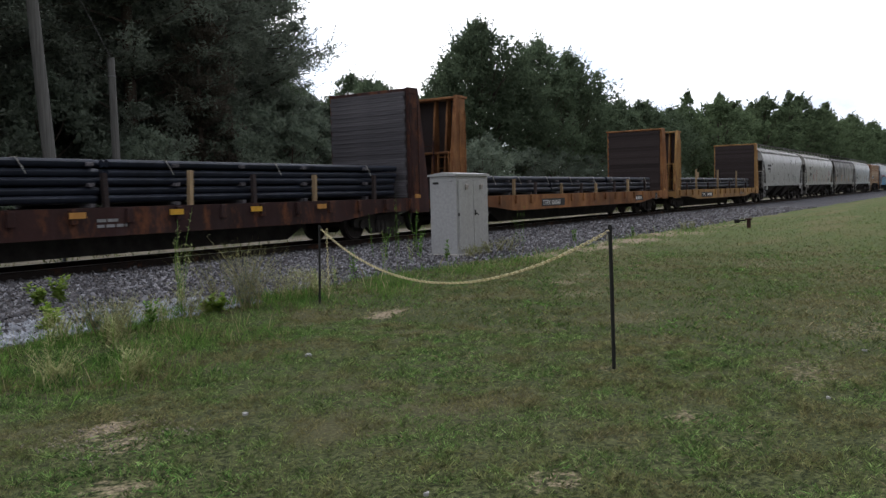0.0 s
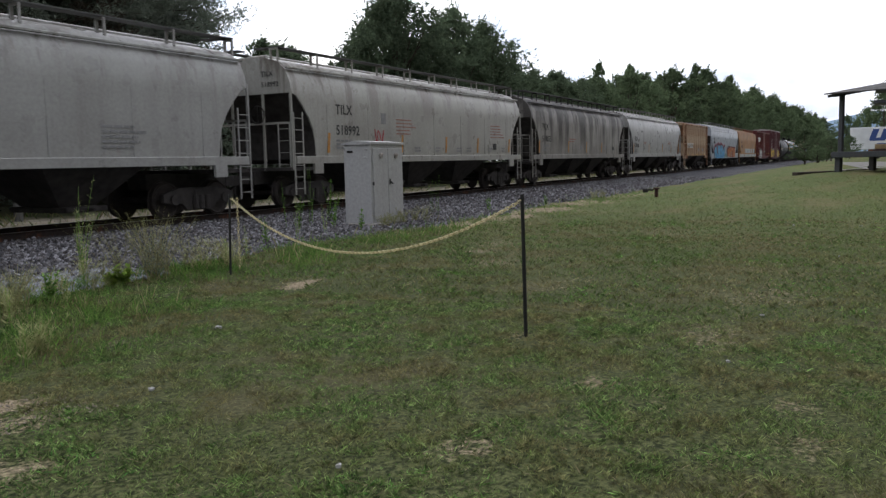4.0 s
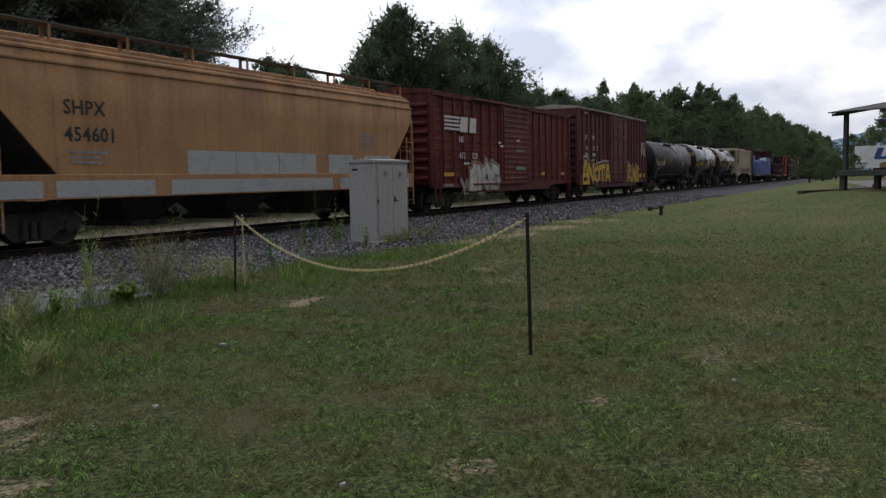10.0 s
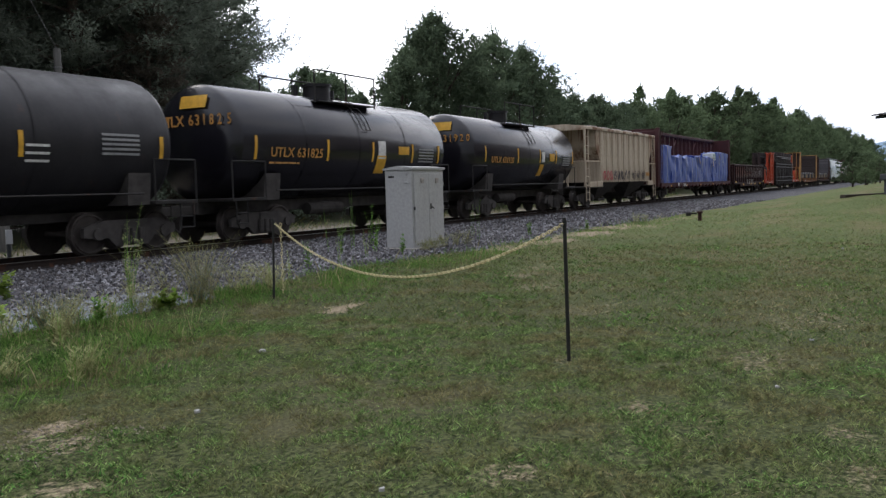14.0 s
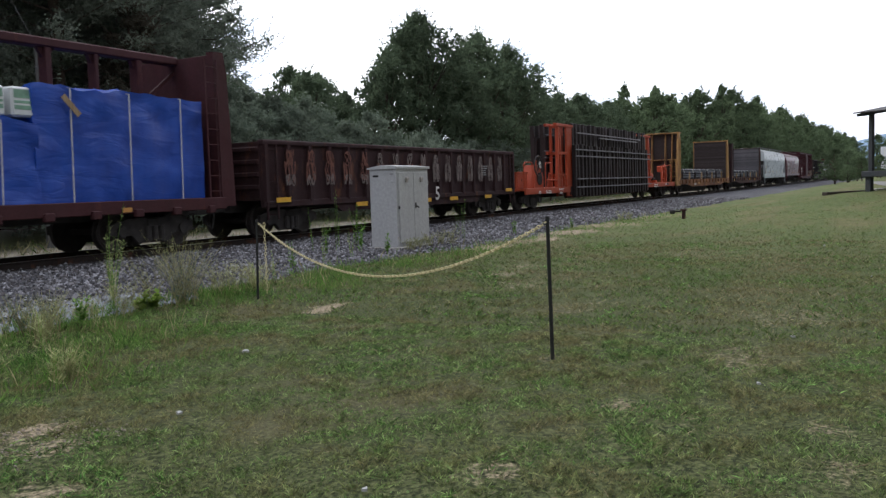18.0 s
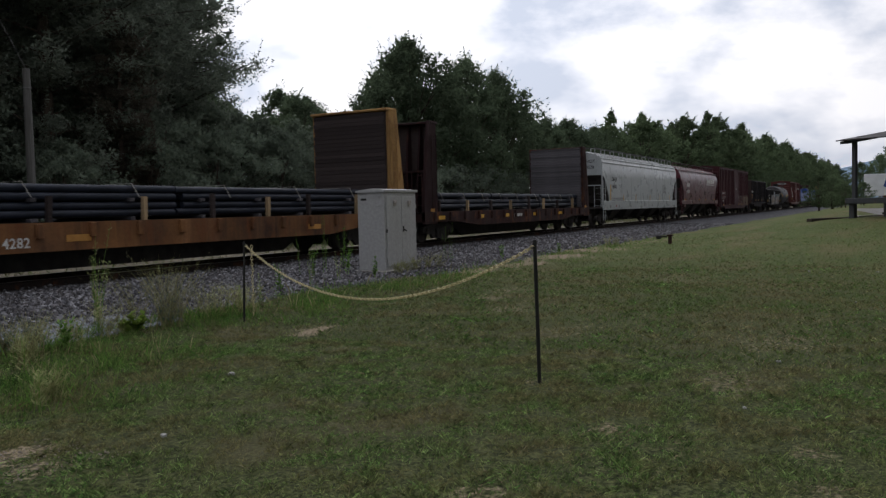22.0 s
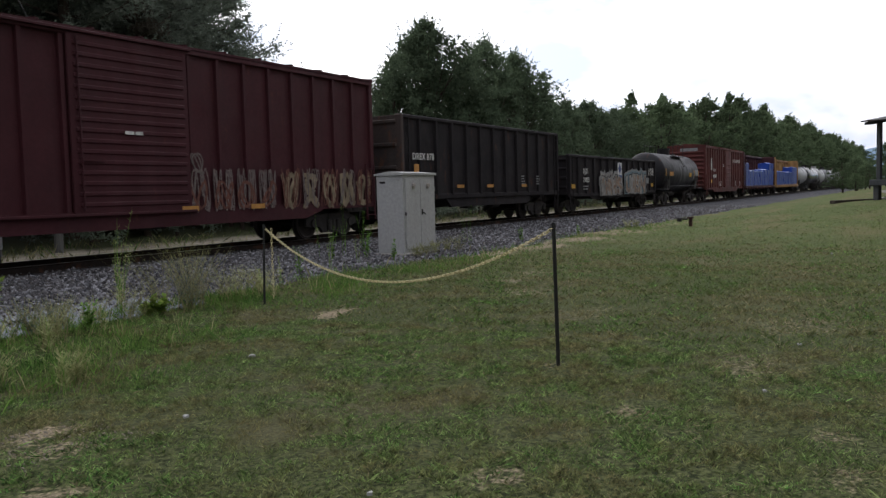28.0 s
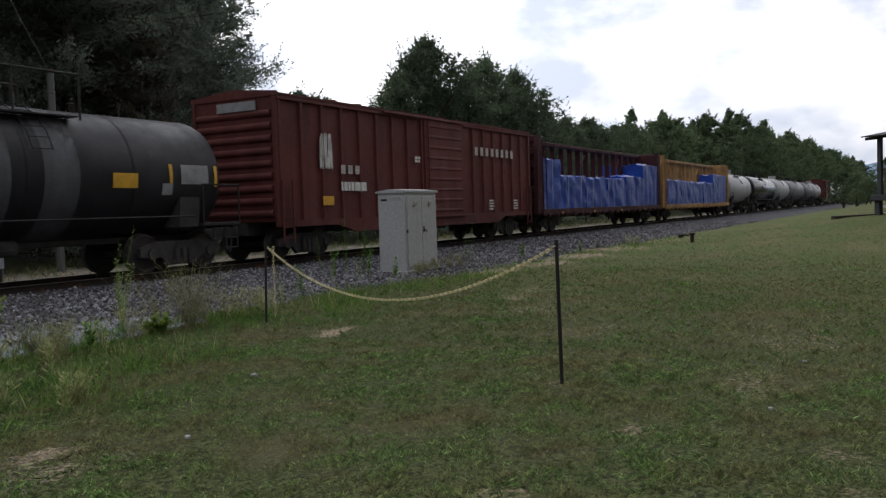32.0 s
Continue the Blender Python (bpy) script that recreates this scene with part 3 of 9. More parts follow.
def letters(text, size, mat):
    """Mesh of a text in the built-in font, standing in the x-z plane, its lower left corner at 0."""
    key = (text, size, mat)
    if key not in LETTERS:
        cu = bpy.data.curves.new("lettering", "FONT")
        cu.body, cu.size, cu.extrude, cu.resolution_u = text, size, 0.002, 2
        cu.offset, cu.space_character = size * 0.016, 1.06
        ob = bpy.data.objects.new("lettering", cu)
        me = bpy.data.meshes.new_from_object(ob)
        me.transform(Matrix.Rotation(radians(90), 4, "X"))
        me.materials.clear()
        me.materials.append(M[mat])
        LETTERS[key] = me
        bpy.data.objects.remove(ob)
    return LETTERS[key]

# ---- ground, track ----
rng = np.random.default_rng(11)
RAIL, CENTRE = 0.25, 16.3          # height of the rail head, middle of the track
# bare and dry places in the lawn: x, y, radius, how bare
BARE = [(8.45, 6.5, 0.27, 1.0), (8.85, 6.5, 0.26, 0.5), (3.24, 4.85, 0.26, 0.75), (3.14, 4.45, 0.2, 0.65), (2.6, 3.8, 0.19, 0.6), (4.98, 5.97, 0.22, 0.42), (12.7, 5.85, 0.4, 0.5),
        (13.9, 6.05, 0.5, 0.45), (18.2, 9.0, 0.9, 1.0), (20.3, 8.6, 1.0, 1.0), (23.5, 8.9, 1.3, 0.95), (28.0, 8.9, 1.5, 0.8), (33.0, 9.0, 1.6, 0.6), (5.37, 1.7, 0.2, 0.55), (3.86, 1.85, 0.17, 0.6), (5.41, 0.4, 0.17, 0.55),
        (4.6, 0.28, 0.2, 0.42), (5.1, 1.15, 0.2, 0.3), (5.95, 1.83, 0.2, 0.3), (16.9, 3.7, 0.8, 0.3), (6.55, 2.63, 0.12, 0.85), (7.2, 5.1, 0.35, 0.3), (6.4, 4.0, 0.3, 0.3), (9.5, 3.4, 0.6, 0.3), (7.2, 1.2, 0.5, 0.38), (11.4, 5.0, 0.6, 0.4), (9.6, 1.0, 0.7, 0.35)]


def ground_z(x, y):
    z = 0.0045 * np.clip(x - 18, 0, 60) * np.clip((9.2 - y) / 3.5, 0, 1) + 0.56 * np.clip((x - 16) / 26, 0, 1) ** 1.4 * np.clip((7.5 - y) / 5, 0, 1)
    z = z - 0.12 * np.clip((y - 18.6) / 2.0, 0, 1) + 0.5 * np.clip((y - 24) / 14, 0, 1) - 0.02 * np.clip(y - 8.5, 0, 1)
    return z + 0.012 * np.sin(x * 1.7 + y * 0.6) + 0.014 * np.sin(y * 2.1 - x * 0.45)


def bareness(x, y):
    b = np.zeros_like(x)
    for bx, by, r, k in BARE:
        d = np.hypot(x - bx, (y - by) * 1.5) / r + 0.25 * np.sin(x * 9 + y * 5) + 0.2 * np.sin(y * 13 - x * 4)
        b = np.maximum(b, k * np.clip(1.6 - d, 0, 1))
    return b


def steps(*spans):
    out = []
    for a, b, n in spans:
        out += list(np.linspace(a, b, n, endpoint=False))
    return np.array(out + [spans[-1][1]])


gx = steps((-2500, -60, 12), (-60, -4, 14), (-4, 14, 120), (14, 60, 92), (60, 300, 40), (300, 3000, 16))
gy = steps((-2500, -60, 12), (-60, -6, 18), (-6, 12, 120), (12, 40, 56), (40, 300, 20), (300, 3000, 12))
XX, YY = np.meshgrid(gx, gy, indexing="ij")
ZZ = ground_z(XX, YY)
nx, ny = len(gx), len(gy)
idx = np.arange(nx * ny).reshape(nx, ny)
quads = np.stack([idx[:-1, :-1], idx[1:, :-1], idx[1:, 1:], idx[:-1, 1:]], -1).reshape(-1, 4)
gm = bpy.data.meshes.new("ground")
gm.from_pydata(np.stack([XX, YY, ZZ], -1).reshape(-1, 3).tolist(), [], quads.tolist())
gm.polygons.foreach_set("use_smooth", [True] * len(gm.polygons))
att = gm.attributes.new("bare", "FLOAT", "POINT")
att.data.foreach_set("value", bareness(XX, YY).ravel().astype(np.float32))
mat, nt, b = shader("lawn_soil")
co = nt.nodes.new("ShaderNodeTexCoord")
sep = nt.nodes.new("ShaderNodeSeparateXYZ")
nt.links.new(co.outputs["Object"], sep.inputs[0])
turf = blend(nt, ramp(nt, tex_noise(nt, 30, 6), 0.4, 0.62), (0.018, 0.024, 0.009), (0.1, 0.112, 0.045))
turf = blend(nt, ramp(nt, tex_noise(nt, 0.45, 5), 0.5, 0.64, 0, 0.4), turf, blend(nt, ramp(nt, tex_noise(nt, 48, 4), 0.38, 0.62), (0.05, 0.042, 0.024), (0.16, 0.13, 0.08)))
# the far lawn is closely mown: its blades cover the soil
mown = blend(nt, ramp(nt, tex_noise(nt, 9, 7, (0.7, 1.4, 1)), 0.36, 0.64), (0.048, 0.066, 0.02), (0.112, 0.138, 0.05))
mown = blend(nt, ramp(nt, tex_noise(nt, 0.35, 6, (0.6, 1.6, 1)), 0.46, 0.62, 0, 0.6), mown, (0.145, 0.12, 0.062))
turf = blend(nt, ramp(nt, maths(nt, "ADD", sep.outputs["X"], ramp(nt, tex_noise(nt, 0.6, 4), 0, 1, -6.0, 6.0)), 9.0, 26.0), turf, mown)
soil = blend(nt, ramp(nt, tex_noise(nt, 30, 5), 0.35, 0.65), (0.11, 0.088, 0.06), (0.34, 0.275, 0.185))
at = nt.nodes.new("ShaderNodeAttribute")
at.attribute_name = "bare"
c = blend(nt, ramp(nt, maths(nt, "ADD", at.outputs["Fac"], ramp(nt, tex_noise(nt, 15, 6), 0.25, 0.75, -0.5, 0.4)), 0.25, 0.7), turf, soil)
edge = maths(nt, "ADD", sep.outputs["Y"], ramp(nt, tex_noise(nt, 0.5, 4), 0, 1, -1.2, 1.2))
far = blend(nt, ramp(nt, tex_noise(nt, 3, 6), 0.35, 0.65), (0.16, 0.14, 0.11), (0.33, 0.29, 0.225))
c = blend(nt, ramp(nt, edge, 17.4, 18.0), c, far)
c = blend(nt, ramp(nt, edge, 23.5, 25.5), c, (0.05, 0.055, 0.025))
nt.links.new(c, b.inputs["Base Color"])
b.inputs["Roughness"].default_value, b.inputs["Specular IOR Level"].default_value = 0.95, 0.1
bump(nt, b, tex_noise(nt, 26, 6), 0.8, 0.03)
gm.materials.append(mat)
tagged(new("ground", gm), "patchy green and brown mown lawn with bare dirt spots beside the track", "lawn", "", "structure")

# ballast bed, its shoulder and the two rails
bed = G()
prof = [(9.3, -0.06), (9.9, 0.0), (11.6, 0.03), (13.6, 0.06), (14.4, 0.09), (18.2, 0.09), (19.4, -0.05), (19.6, -0.3), (9.3, -0.3)]
for xa, xb in ((-80, 40), (40, 200), (200, 1400)):
    bed.prism(prof, xa, xb, "x")
ballast = solid("ballast", bed, "ballast", "bed of crushed grey stone under the rails", "gravel", "structure")
RAILP = [(-0.07, 0), (0.07, 0), (0.07, 0.012), (0.012, 0.035), (0.012, 0.125), (0.036, 0.14), (0.036, 0.166), (-0.036, 0.166), (-0.036, 0.14), (-0.012, 0.125), (-0.012, 0.035), (-0.07, 0.012)]
for side in (-1, 1):
    y = CENTRE + side * 0.75
    r = tagged(thing("rail", "rusty steel rail with a worn bright head", "rail", "track rails"), kind="structure")
    part("web", G().prism([(y + a, RAIL - 0.17 + c) for a, c in RAILP], -80, 1400, "x"), "rail", r)
    part("head", G().box(-80, 1400, y - 0.034, y + 0.034, RAIL - 0.004, RAIL, 0.001), "rail_head", r, "polished running surface")
tie_me = G().box(-0.115, 0.115, -1.3, 1.3, -0.17, 0.0, 0.012).mesh("tie", "tie")
ties = tagged(thing("track_ties", "creosoted timber ties sunk in the ballast", "railway ties"), kind="structure")
for i in range(150):
    part("tie", tie_me, "tie", ties, at=pose(-12 + i * 0.53, CENTRE + rng.normal(0, 0.02), RAIL - 0.165, 0, 0, rng.normal(0, 0.6)))
rest = G()
for i in range(900):
    x = -12 + (150 + i) * 0.53
    rest.box(x - 0.115, x + 0.115, CENTRE - 1.3, CENTRE + 1.3, RAIL - 0.33, RAIL - 0.165)
tagged(part("far_ties", rest, "tie", ties), kind="stuff")

# loose stones over the near bed
def stones(n, x0, x1, y0, y1, size, seed):
    r = np.random.default_rng(seed)
    base = np.array([(1, 0, 0), (-1, 0, 0), (0, 1, 0), (0, -1, 0), (0, 0, 1), (0, 0, -1)], float)
    tri = np.array([(0, 2, 4), (2, 1, 4), (1, 3, 4), (3, 0, 4), (2, 0, 5), (1, 2, 5), (3, 1, 5), (0, 3, 5)])
    c = np.stack([r.uniform(x0, x1, n), r.uniform(y0, y1, n), np.zeros(n)], 1)
    c[:, 1] = y0 + (y1 - y0) * r.random(n)
    c[:, 2] = np.interp(c[:, 1], [p[0] for p in prof[:7]], [p[1] for p in prof[:7]]) + size * 0.2
    v = base[None] * (size * r.uniform(0.5, 1.3, (n, 1, 1))) * r.uniform(0.6, 1.3, (n, 6, 1)) * np.array([1, 1, 0.75])
    q = r.normal(size=(n, 3, 3))
    q = np.linalg.qr(q)[0]
    v = np.einsum("nij,nkj->nki", q, v) + c[:, None]
    me = bpy.data.meshes.new("stones")
    f = (tri[None] + 6 * np.arange(n)[:, None, None]).reshape(-1, 3)
    me.from_pydata(v.reshape(-1, 3).tolist(), [], f.tolist())
    me.materials.append(M["stone"])
    return me


for k, (n, xa, xb, ya, yb, s) in enumerate(((20000, 3.5, 24, 9.3, 15.0, 0.045), (13000, 24, 62, 9.6, 15.2, 0.055), (4000, 5, 40, 15.2, 18.6, 0.05))):
    ob = new("loose_ballast", stones(n, xa, xb, ya, yb, s, 40 + k))
    ob.parent = ballast
    tagged(ob, "loose angular ballast stones", kind="stuff")

# larger, paler blue-grey stones at the gravel's edge, and pebbles in the bare corner
for name, n, xa, xb, ya, yb, sz, mt, lab in (("pale_ballast", 1500, 4.6, 8.6, 8.75, 10.3, 0.05, "stone_pale", "larger pale stones along the gravel edge"), ("pebbles", 240, 2.75, 3.65, 4.2, 5.05, 0.011, "pebble", "small pebbles in the bare soil")):
    me = stones(n, xa, xb, ya, yb, sz, len(name))
    co_ = np.empty(len(me.vertices) * 3)
    me.vertices.foreach_get("co", co_)
    co_ = co_.reshape(-1, 6, 3)
    mid_ = co_.mean(1)
    co_[:, :, 2] += (np.maximum(ground_z(mid_[:, 0], mid_[:, 1]), np.interp(mid_[:, 1], [p[0] for p in prof[:7]], [p[1] for p in prof[:7]])) + sz * 0.25 - mid_[:, 2])[:, None]
    me.vertices.foreach_set("co", co_.ravel())
    me.materials.clear()
    me.materials.append(M[mt])
    tagged(new(name, me), lab, "stones", "", "stuff")

# ---- lawn blades ----
def tufts(x, y):
    """An uneven pattern of tufts a hand wide, from 0 to 1."""
    a = np.sin(x * 23 + 2.1 * np.sin(y * 9.0)) * np.sin(y * 27 + 1.7 * np.sin(x * 11.0))
    return np.clip(0.5 + 0.4 * a + 0.3 * np.sin(x * 7.3 - 1.9 * np.sin(y * 5.1)) * np.sin(y * 6.1 + x * 1.3), 0, 1)


def blades(n, x0, x1, y0, y1, h, w, seed, keep=None, lean=0.5):
    r = np.random.default_rng(seed)
    x, y = r.uniform(x0, x1, n), r.uniform(y0, y1, n)
    ok = np.ones(n, bool) if keep is None else keep(x, y, r)
    x, y = x[ok], y[ok]
    n = len(x)
    z = ground_z(x, y) - 0.01
    a = r.uniform(0, 2 * np.pi, n)
    hh, ww = h * r.uniform(0.45, 1.25, n) * (0.35 + 1.35 * tufts(x, y)), w * r.uniform(0.6, 1.3, n)
    lx, ly = r.normal(0, lean, n) * hh, r.normal(0, lean, n) * hh
    dx, dy = np.cos(a) * ww / 2, np.sin(a) * ww / 2
    v = np.empty((n, 4, 3))
    v[:, 0] = np.stack([x - dx, y - dy, z], 1)
    v[:, 1] = np.stack([x + dx, y + dy, z], 1)
    v[:, 2] = np.stack([x + lx * 0.5 + dx * 0.7, y + ly * 0.5 + dy * 0.7, z + hh * 0.62], 1)
    v[:, 3] = np.stack([x + lx, y + ly, z + hh], 1)
    return v


def wave(x, y):
    return 0.5 + 0.25 * np.sin(x * 0.9 + 1.3 * np.sin(y * 0.7)) + 0.25 * np.sin(y * 1.3 - 0.5 * x + 2.0 * np.sin(x * 0.31))


def in_view(x, y, k=0.62):
    along, across = x * 0.869 + y * 0.49, -x * 0.49 + y * 0.869
    return (along > 2.6) & (np.abs(across) < k * along + 1.0)


def green(x, y, r):
    return in_view(x, y) & (r.random(len(x)) > bareness(x, y) * 1.1) & (r.random(len(x)) < (0.64 + 0.36 * wave(x, y)) * np.clip((23 - x) / 11, 0, 1))


def far_green(x, y, r):
    return in_view(x, y) & (r.random(len(x)) > bareness(x, y)) & (r.random(len(x)) < (0.35 + 0.65 * wave(x, y)) * np.clip((44 - x) / 20, 0, 1) * np.clip((x - 9) / 9, 0, 1))


def dry(x, y, r):
    side = np.clip(0.35 + 0.12 * (x * 0.49 - y * 0.869), 0.2, 1.0)
    return in_view(x, y) & (r.random(len(x)) < 0.1 + (0.25 + 0.75 * side) * (1 - wave(x * 1.4 + 3, y * 1.2)) ** 2 + 0.9 * bareness(x, y) * (bareness(x, y) < 0.6))


def clover(x, y, r):
    return in_view(x, y) & (r.random(len(x)) < np.clip(wave(x * 2.3 + 1, y * 2.1 + 4) * 1.9 - 0.6, 0, 1) * (1 - bareness(x, y)))


LAWN = [("grass", 560000, 1, 8, -3, 9.3, 0.029, 0.0042, green, 0.75), ("grass_dry", 110000, 1, 8, -3, 9.3, 0.024, 0.0045, dry, 1.1), ("clover", 120000, 1, 8, -3, 9.3, 0.024, 0.014, clover, 1.3),
        ("grass_far", 210000, 8, 23, -5.5, 9.6, 0.04, 0.011, green, 0.8), ("grass_dry", 80000, 8, 20, -5, 9.6, 0.034, 0.009, dry, 1.0), ("clover", 50000, 8, 20, -5, 9.6, 0.03, 0.024, clover, 1.3),
        ("grass_far", 100000, 9, 44, -9, 9.8, 0.04, 0.016, far_green, 0.7)]
for i, (mt, n, xa, xb, ya, yb, h, w, keep, lean) in enumerate(LAWN):
    ob = new("grass", quads_mesh("grass", blades(n, xa, xb, ya, yb, h, w, 60 + i, keep, lean), mt))
    tagged(ob, "dry brown grass blades in the lawn" if "dry" in mt else "low green clover in the lawn" if mt == "clover" else "short green lawn grass", "grass", "", "stuff")


def verge(x, y, r):
    d = np.abs(y - 8.7 - 0.35 * np.sin(x * 1.1))
    p = np.clip(1.25 - d / 1.1, 0, 1) * np.where(x < 11, 1.0, np.where(x < 17, 0.5, 0.18))
    p = np.maximum(p, np.clip(1.3 - np.hypot((x - 4.6) / 2.2, (y - 7.3) / 1.6), 0, 1) * 0.55)
    p = np.maximum(p, np.clip(1.2 - np.hypot((x - 7.6) / 2.6, (y - 8.8) / 0.8), 0, 1))
    return in_view(x, y) & (r.random(len(x)) < p * np.clip(wave(x * 2.6, y * 2.6) * 2.0 - 0.45, 0.08, 1))


def corner(x, y, r):
    """The unmown corner where the lawn meets the gravel, and the strip behind the far post."""
    p = np.clip(1.25 - np.hypot((x - 5.0) / 1.7, (y - 7.0) / 1.5), 0, 1) + np.clip(1.2 - np.abs(y - 8.3 - 0.12 * (x - 8)) / 0.55, 0, 1) * (x < 14) * 0.8
    return in_view(x, y) & (r.random(len(x)) < p * np.clip(wave(x * 3.1 + 2, y * 2.7) * 2.2 - 0.55, 0.04, 1))


for i, (mt, n, h, w, lean, where) in enumerate((("weed", 110000, 0.1, 0.004, 0.32, verge), ("weed_dry", 10000, 0.2, 0.003, 0.2, verge), ("weed", 36000, 0.07, 0.016, 0.9, verge), ("weed", 22000, 0.17, 0.0036, 0.2, verge),
                                               ("clover", 190000, 0.08, 0.0042, 0.36, corner), ("weed", 60000, 0.085, 0.004, 0.3, corner), ("stalk", 14000, 0.12, 0.0026, 0.18, corner), ("weed", 60000, 0.05, 0.014, 0.8, corner), ("clover", 60000, 0.07, 0.006, 0.5, corner))):
    ob = new("tall_grass", quads_mesh("tall_grass", blades(n, 1.5, 34, 5.2, 11.2, h, w, 80 + i, where, lean), mt))
    tagged(ob, "pale seed stalks standing over the unmown grass" if mt == "stalk" else "unmown grass and weeds along the gravel edge", "weeds", "", "stuff")


def scrub(x, y, r):
    return r.random(len(x)) < np.clip(wave(x * 1.1 + 5, y * 1.7) * 1.5 - 0.45, 0, 1) * np.interp(y, [18.6, 21.0, 22.5], [0.03, 0.15, 1])


for i, (mt, n, h, w) in enumerate((("weed_dry", 9000, 0.22, 0.02), ("clover", 7000, 0.24, 0.03))):
    ob = new("trackside_scrub", quads_mesh("trackside_scrub", blades(n, 4, 95, 18.6, 26.5, h, w, 95 + i, scrub, 0.6), mt))
    tagged(ob, "rough dry grass and weeds beyond the rails", "weeds", "", "stuff")

# ---- chain barrier ----
POSTS = [((6.55, 2.61, 0), (6.49, 2.61, 1.215)), ((8.79, 7.87, 0), (8.92, 7.93, 1.11))]
posts = []
for k, (a, t) in enumerate(POSTS):
    p = thing("barrier_post", ("thin black steel post in the lawn, bare soil underneath", "thin black steel post among tall weeds, chain tail hanging")[k], "post", "chain barrier posts", a)
    top = Vector(t) - Vector(a)
    part("shaft", G().rod((0, 0, -0.2), top, 0.017, 0.016, 10), "post", p, smooth=True)
    part("cap", G().rod(top - top.normalized() * 0.03, top + top.normalized() * 0.012, 0.021, 0.015, 10), "post", p, smooth=True)
    part("hook", G().ring(top - Vector((0, 0, 0.045)) + Vector((0, 0.024 if k == 0 else -0.024, 0)), 0.016, 0.004, "x", 10, 5), "post", p)
    posts.append(p)
link_me = G().ring((0, 0, 0), 0.026, 0.0052, "z", 12, 6, 0.58).mesh("link", "chain", True)
A, B = Vector((6.49, 2.635, 1.165)), Vector((8.92, 7.905, 1.065))
chain = thing("plastic_chain", "faded yellow plastic chain sagging between the two posts", "chain", "", A)


def hang(u):
    return A.lerp(B, u) - Vector((0, 0, 4 * 0.585 * u * (1 - u)))


pts = [hang(i / 4000) for i in range(4001)]
at_next = 0.0
run = 0.0
nlink = 0
for i in range(4000):
    run += (pts[i + 1] - pts[i]).length
    if run >= at_next:
        d = (pts[i + 1] - pts[i]).normalized()
        q = d.to_track_quat("X", "Z")
        part("link", link_me, "chain", chain, at=Matrix.Translation(pts[i] - A) @ q.to_matrix().to_4x4() @ pose(0, 0, 0, 45 + 90 * (nlink % 2)))
        at_next += 0.041
        nlink += 1
for i in range(24):
    part("link", link_me, "chain", chain, at=Matrix.Translation(B - A + Vector((0.035 + 0.006 * math.sin(i), -0.075, -0.02 - i * 0.041))) @ pose(0, 0, 0, 0, 90, 45 + 90 * (i % 2)))

# ---- signal cabinet ----
cab = thing("signal_cabinet", "tall pale grey steel trackside cabinet with closed double doors", "cabinet", "", (16.85, 10.6, 0.0))
CW, CD, CH = 1.5, 0.76, 2.0
part("plinth", G().box(-0.06, CW + 0.06, -0.06, CD + 0.06, -0.25, 0.07, 0.015), "concrete", cab, "low concrete footing")
part("body", G().box(0, CW, 0, CD, 0.07, CH - 0.05, 0.012), "cabinet", cab)
part("lid", G().prism([(-0.04, CH - 0.05), (CD + 0.04, CH - 0.05), (CD + 0.04, CH - 0.01), (CD / 2, CH + 0.045), (-0.04, CH + 0.005)], -0.04, CW + 0.04, "x"), "cabinet", cab)
for i, (a, b_) in enumerate(((0.07, CW / 2 - 0.006), (CW / 2 + 0.006, CW - 0.06))):
    d = part("door", G().box(a, b_, -0.028, -0.003, 0.16, CH - 0.14, 0.008), "cabinet", cab)
    mx = (a + b_) / 2
    part("vent", G().box(mx - 0.07, mx + 0.07, -0.075, -0.028, CH - 0.34, CH - 0.25, 0.02).box(mx - 0.05, mx + 0.05, -0.06, -0.028, CH - 0.38, CH - 0.33, 0.005), "roof_pale", d, "pressed metal vent hood")
    for z in (0.42, 1.0, 1.6):
        hx = 0.055 if i == 0 else CW - 0.045
        part("hinge", G().rod((hx, -0.022, z - 0.05), (hx, -0.022, z + 0.05), 0.014), "cabinet", d)
    if i:
        part("handle", G().box(a + 0.03, a + 0.09, -0.04, -0.028, 0.98, 1.12, 0.004).rod((a + 0.06, -0.07, 1.03), (a + 0.06, -0.03, 1.03), 0.013).bar((a + 0.06, -0.07, 1.04), (a + 0.15, -0.07, 0.99), 0.02, 0.02), "black_steel", d, "black lever handle")
        part("vent", G().box(mx + 0.1, mx + 0.22, -0.06, -0.028, 0.2, 0.3, 0.02), "roof_pale", d, "small lower vent hood")
for z in (1.62, 1.82):
    part("lifting_bracket", G().box(-0.022, 0.0, 0.1, 0.2, z, z + 0.05, 0.004), "cabinet", cab)
part("side_plate", G().box(-0.01, 0.0, 0.5, 0.66, 1.76, 1.81, 0.002), "black_steel", cab, "dark name plate")
part("hasp", G().box(CW - 0.03, CW + 0.02, -0.045, -0.01, 1.0, 1.06, 0.005).box(0.03, 0.07, -0.05, -0.02, 0.98, 1.06, 0.005), "black_steel", cab)

# ---- small derail stand by the gravel ----
st = thing("track_marker_stub", "short rusty stub post with a dark lever beside the gravel", "marker", "", (30.2, 6.95, 0.05))
part("post", G().box(0.0, 0.1, -0.06, 0.06, -0.1, 0.36, 0.015).box(-0.05, 0.15, -0.1, 0.1, 0.3, 0.36, 0.01), "flat_red", st)
part("lever", G().rod((0, 0.1, 0.28), (-0.12, 0.32, 0.3), 0.03).box(-0.2, -0.06, 0.26, 0.44, 0.2, 0.34, 0.03), "black_steel", st)

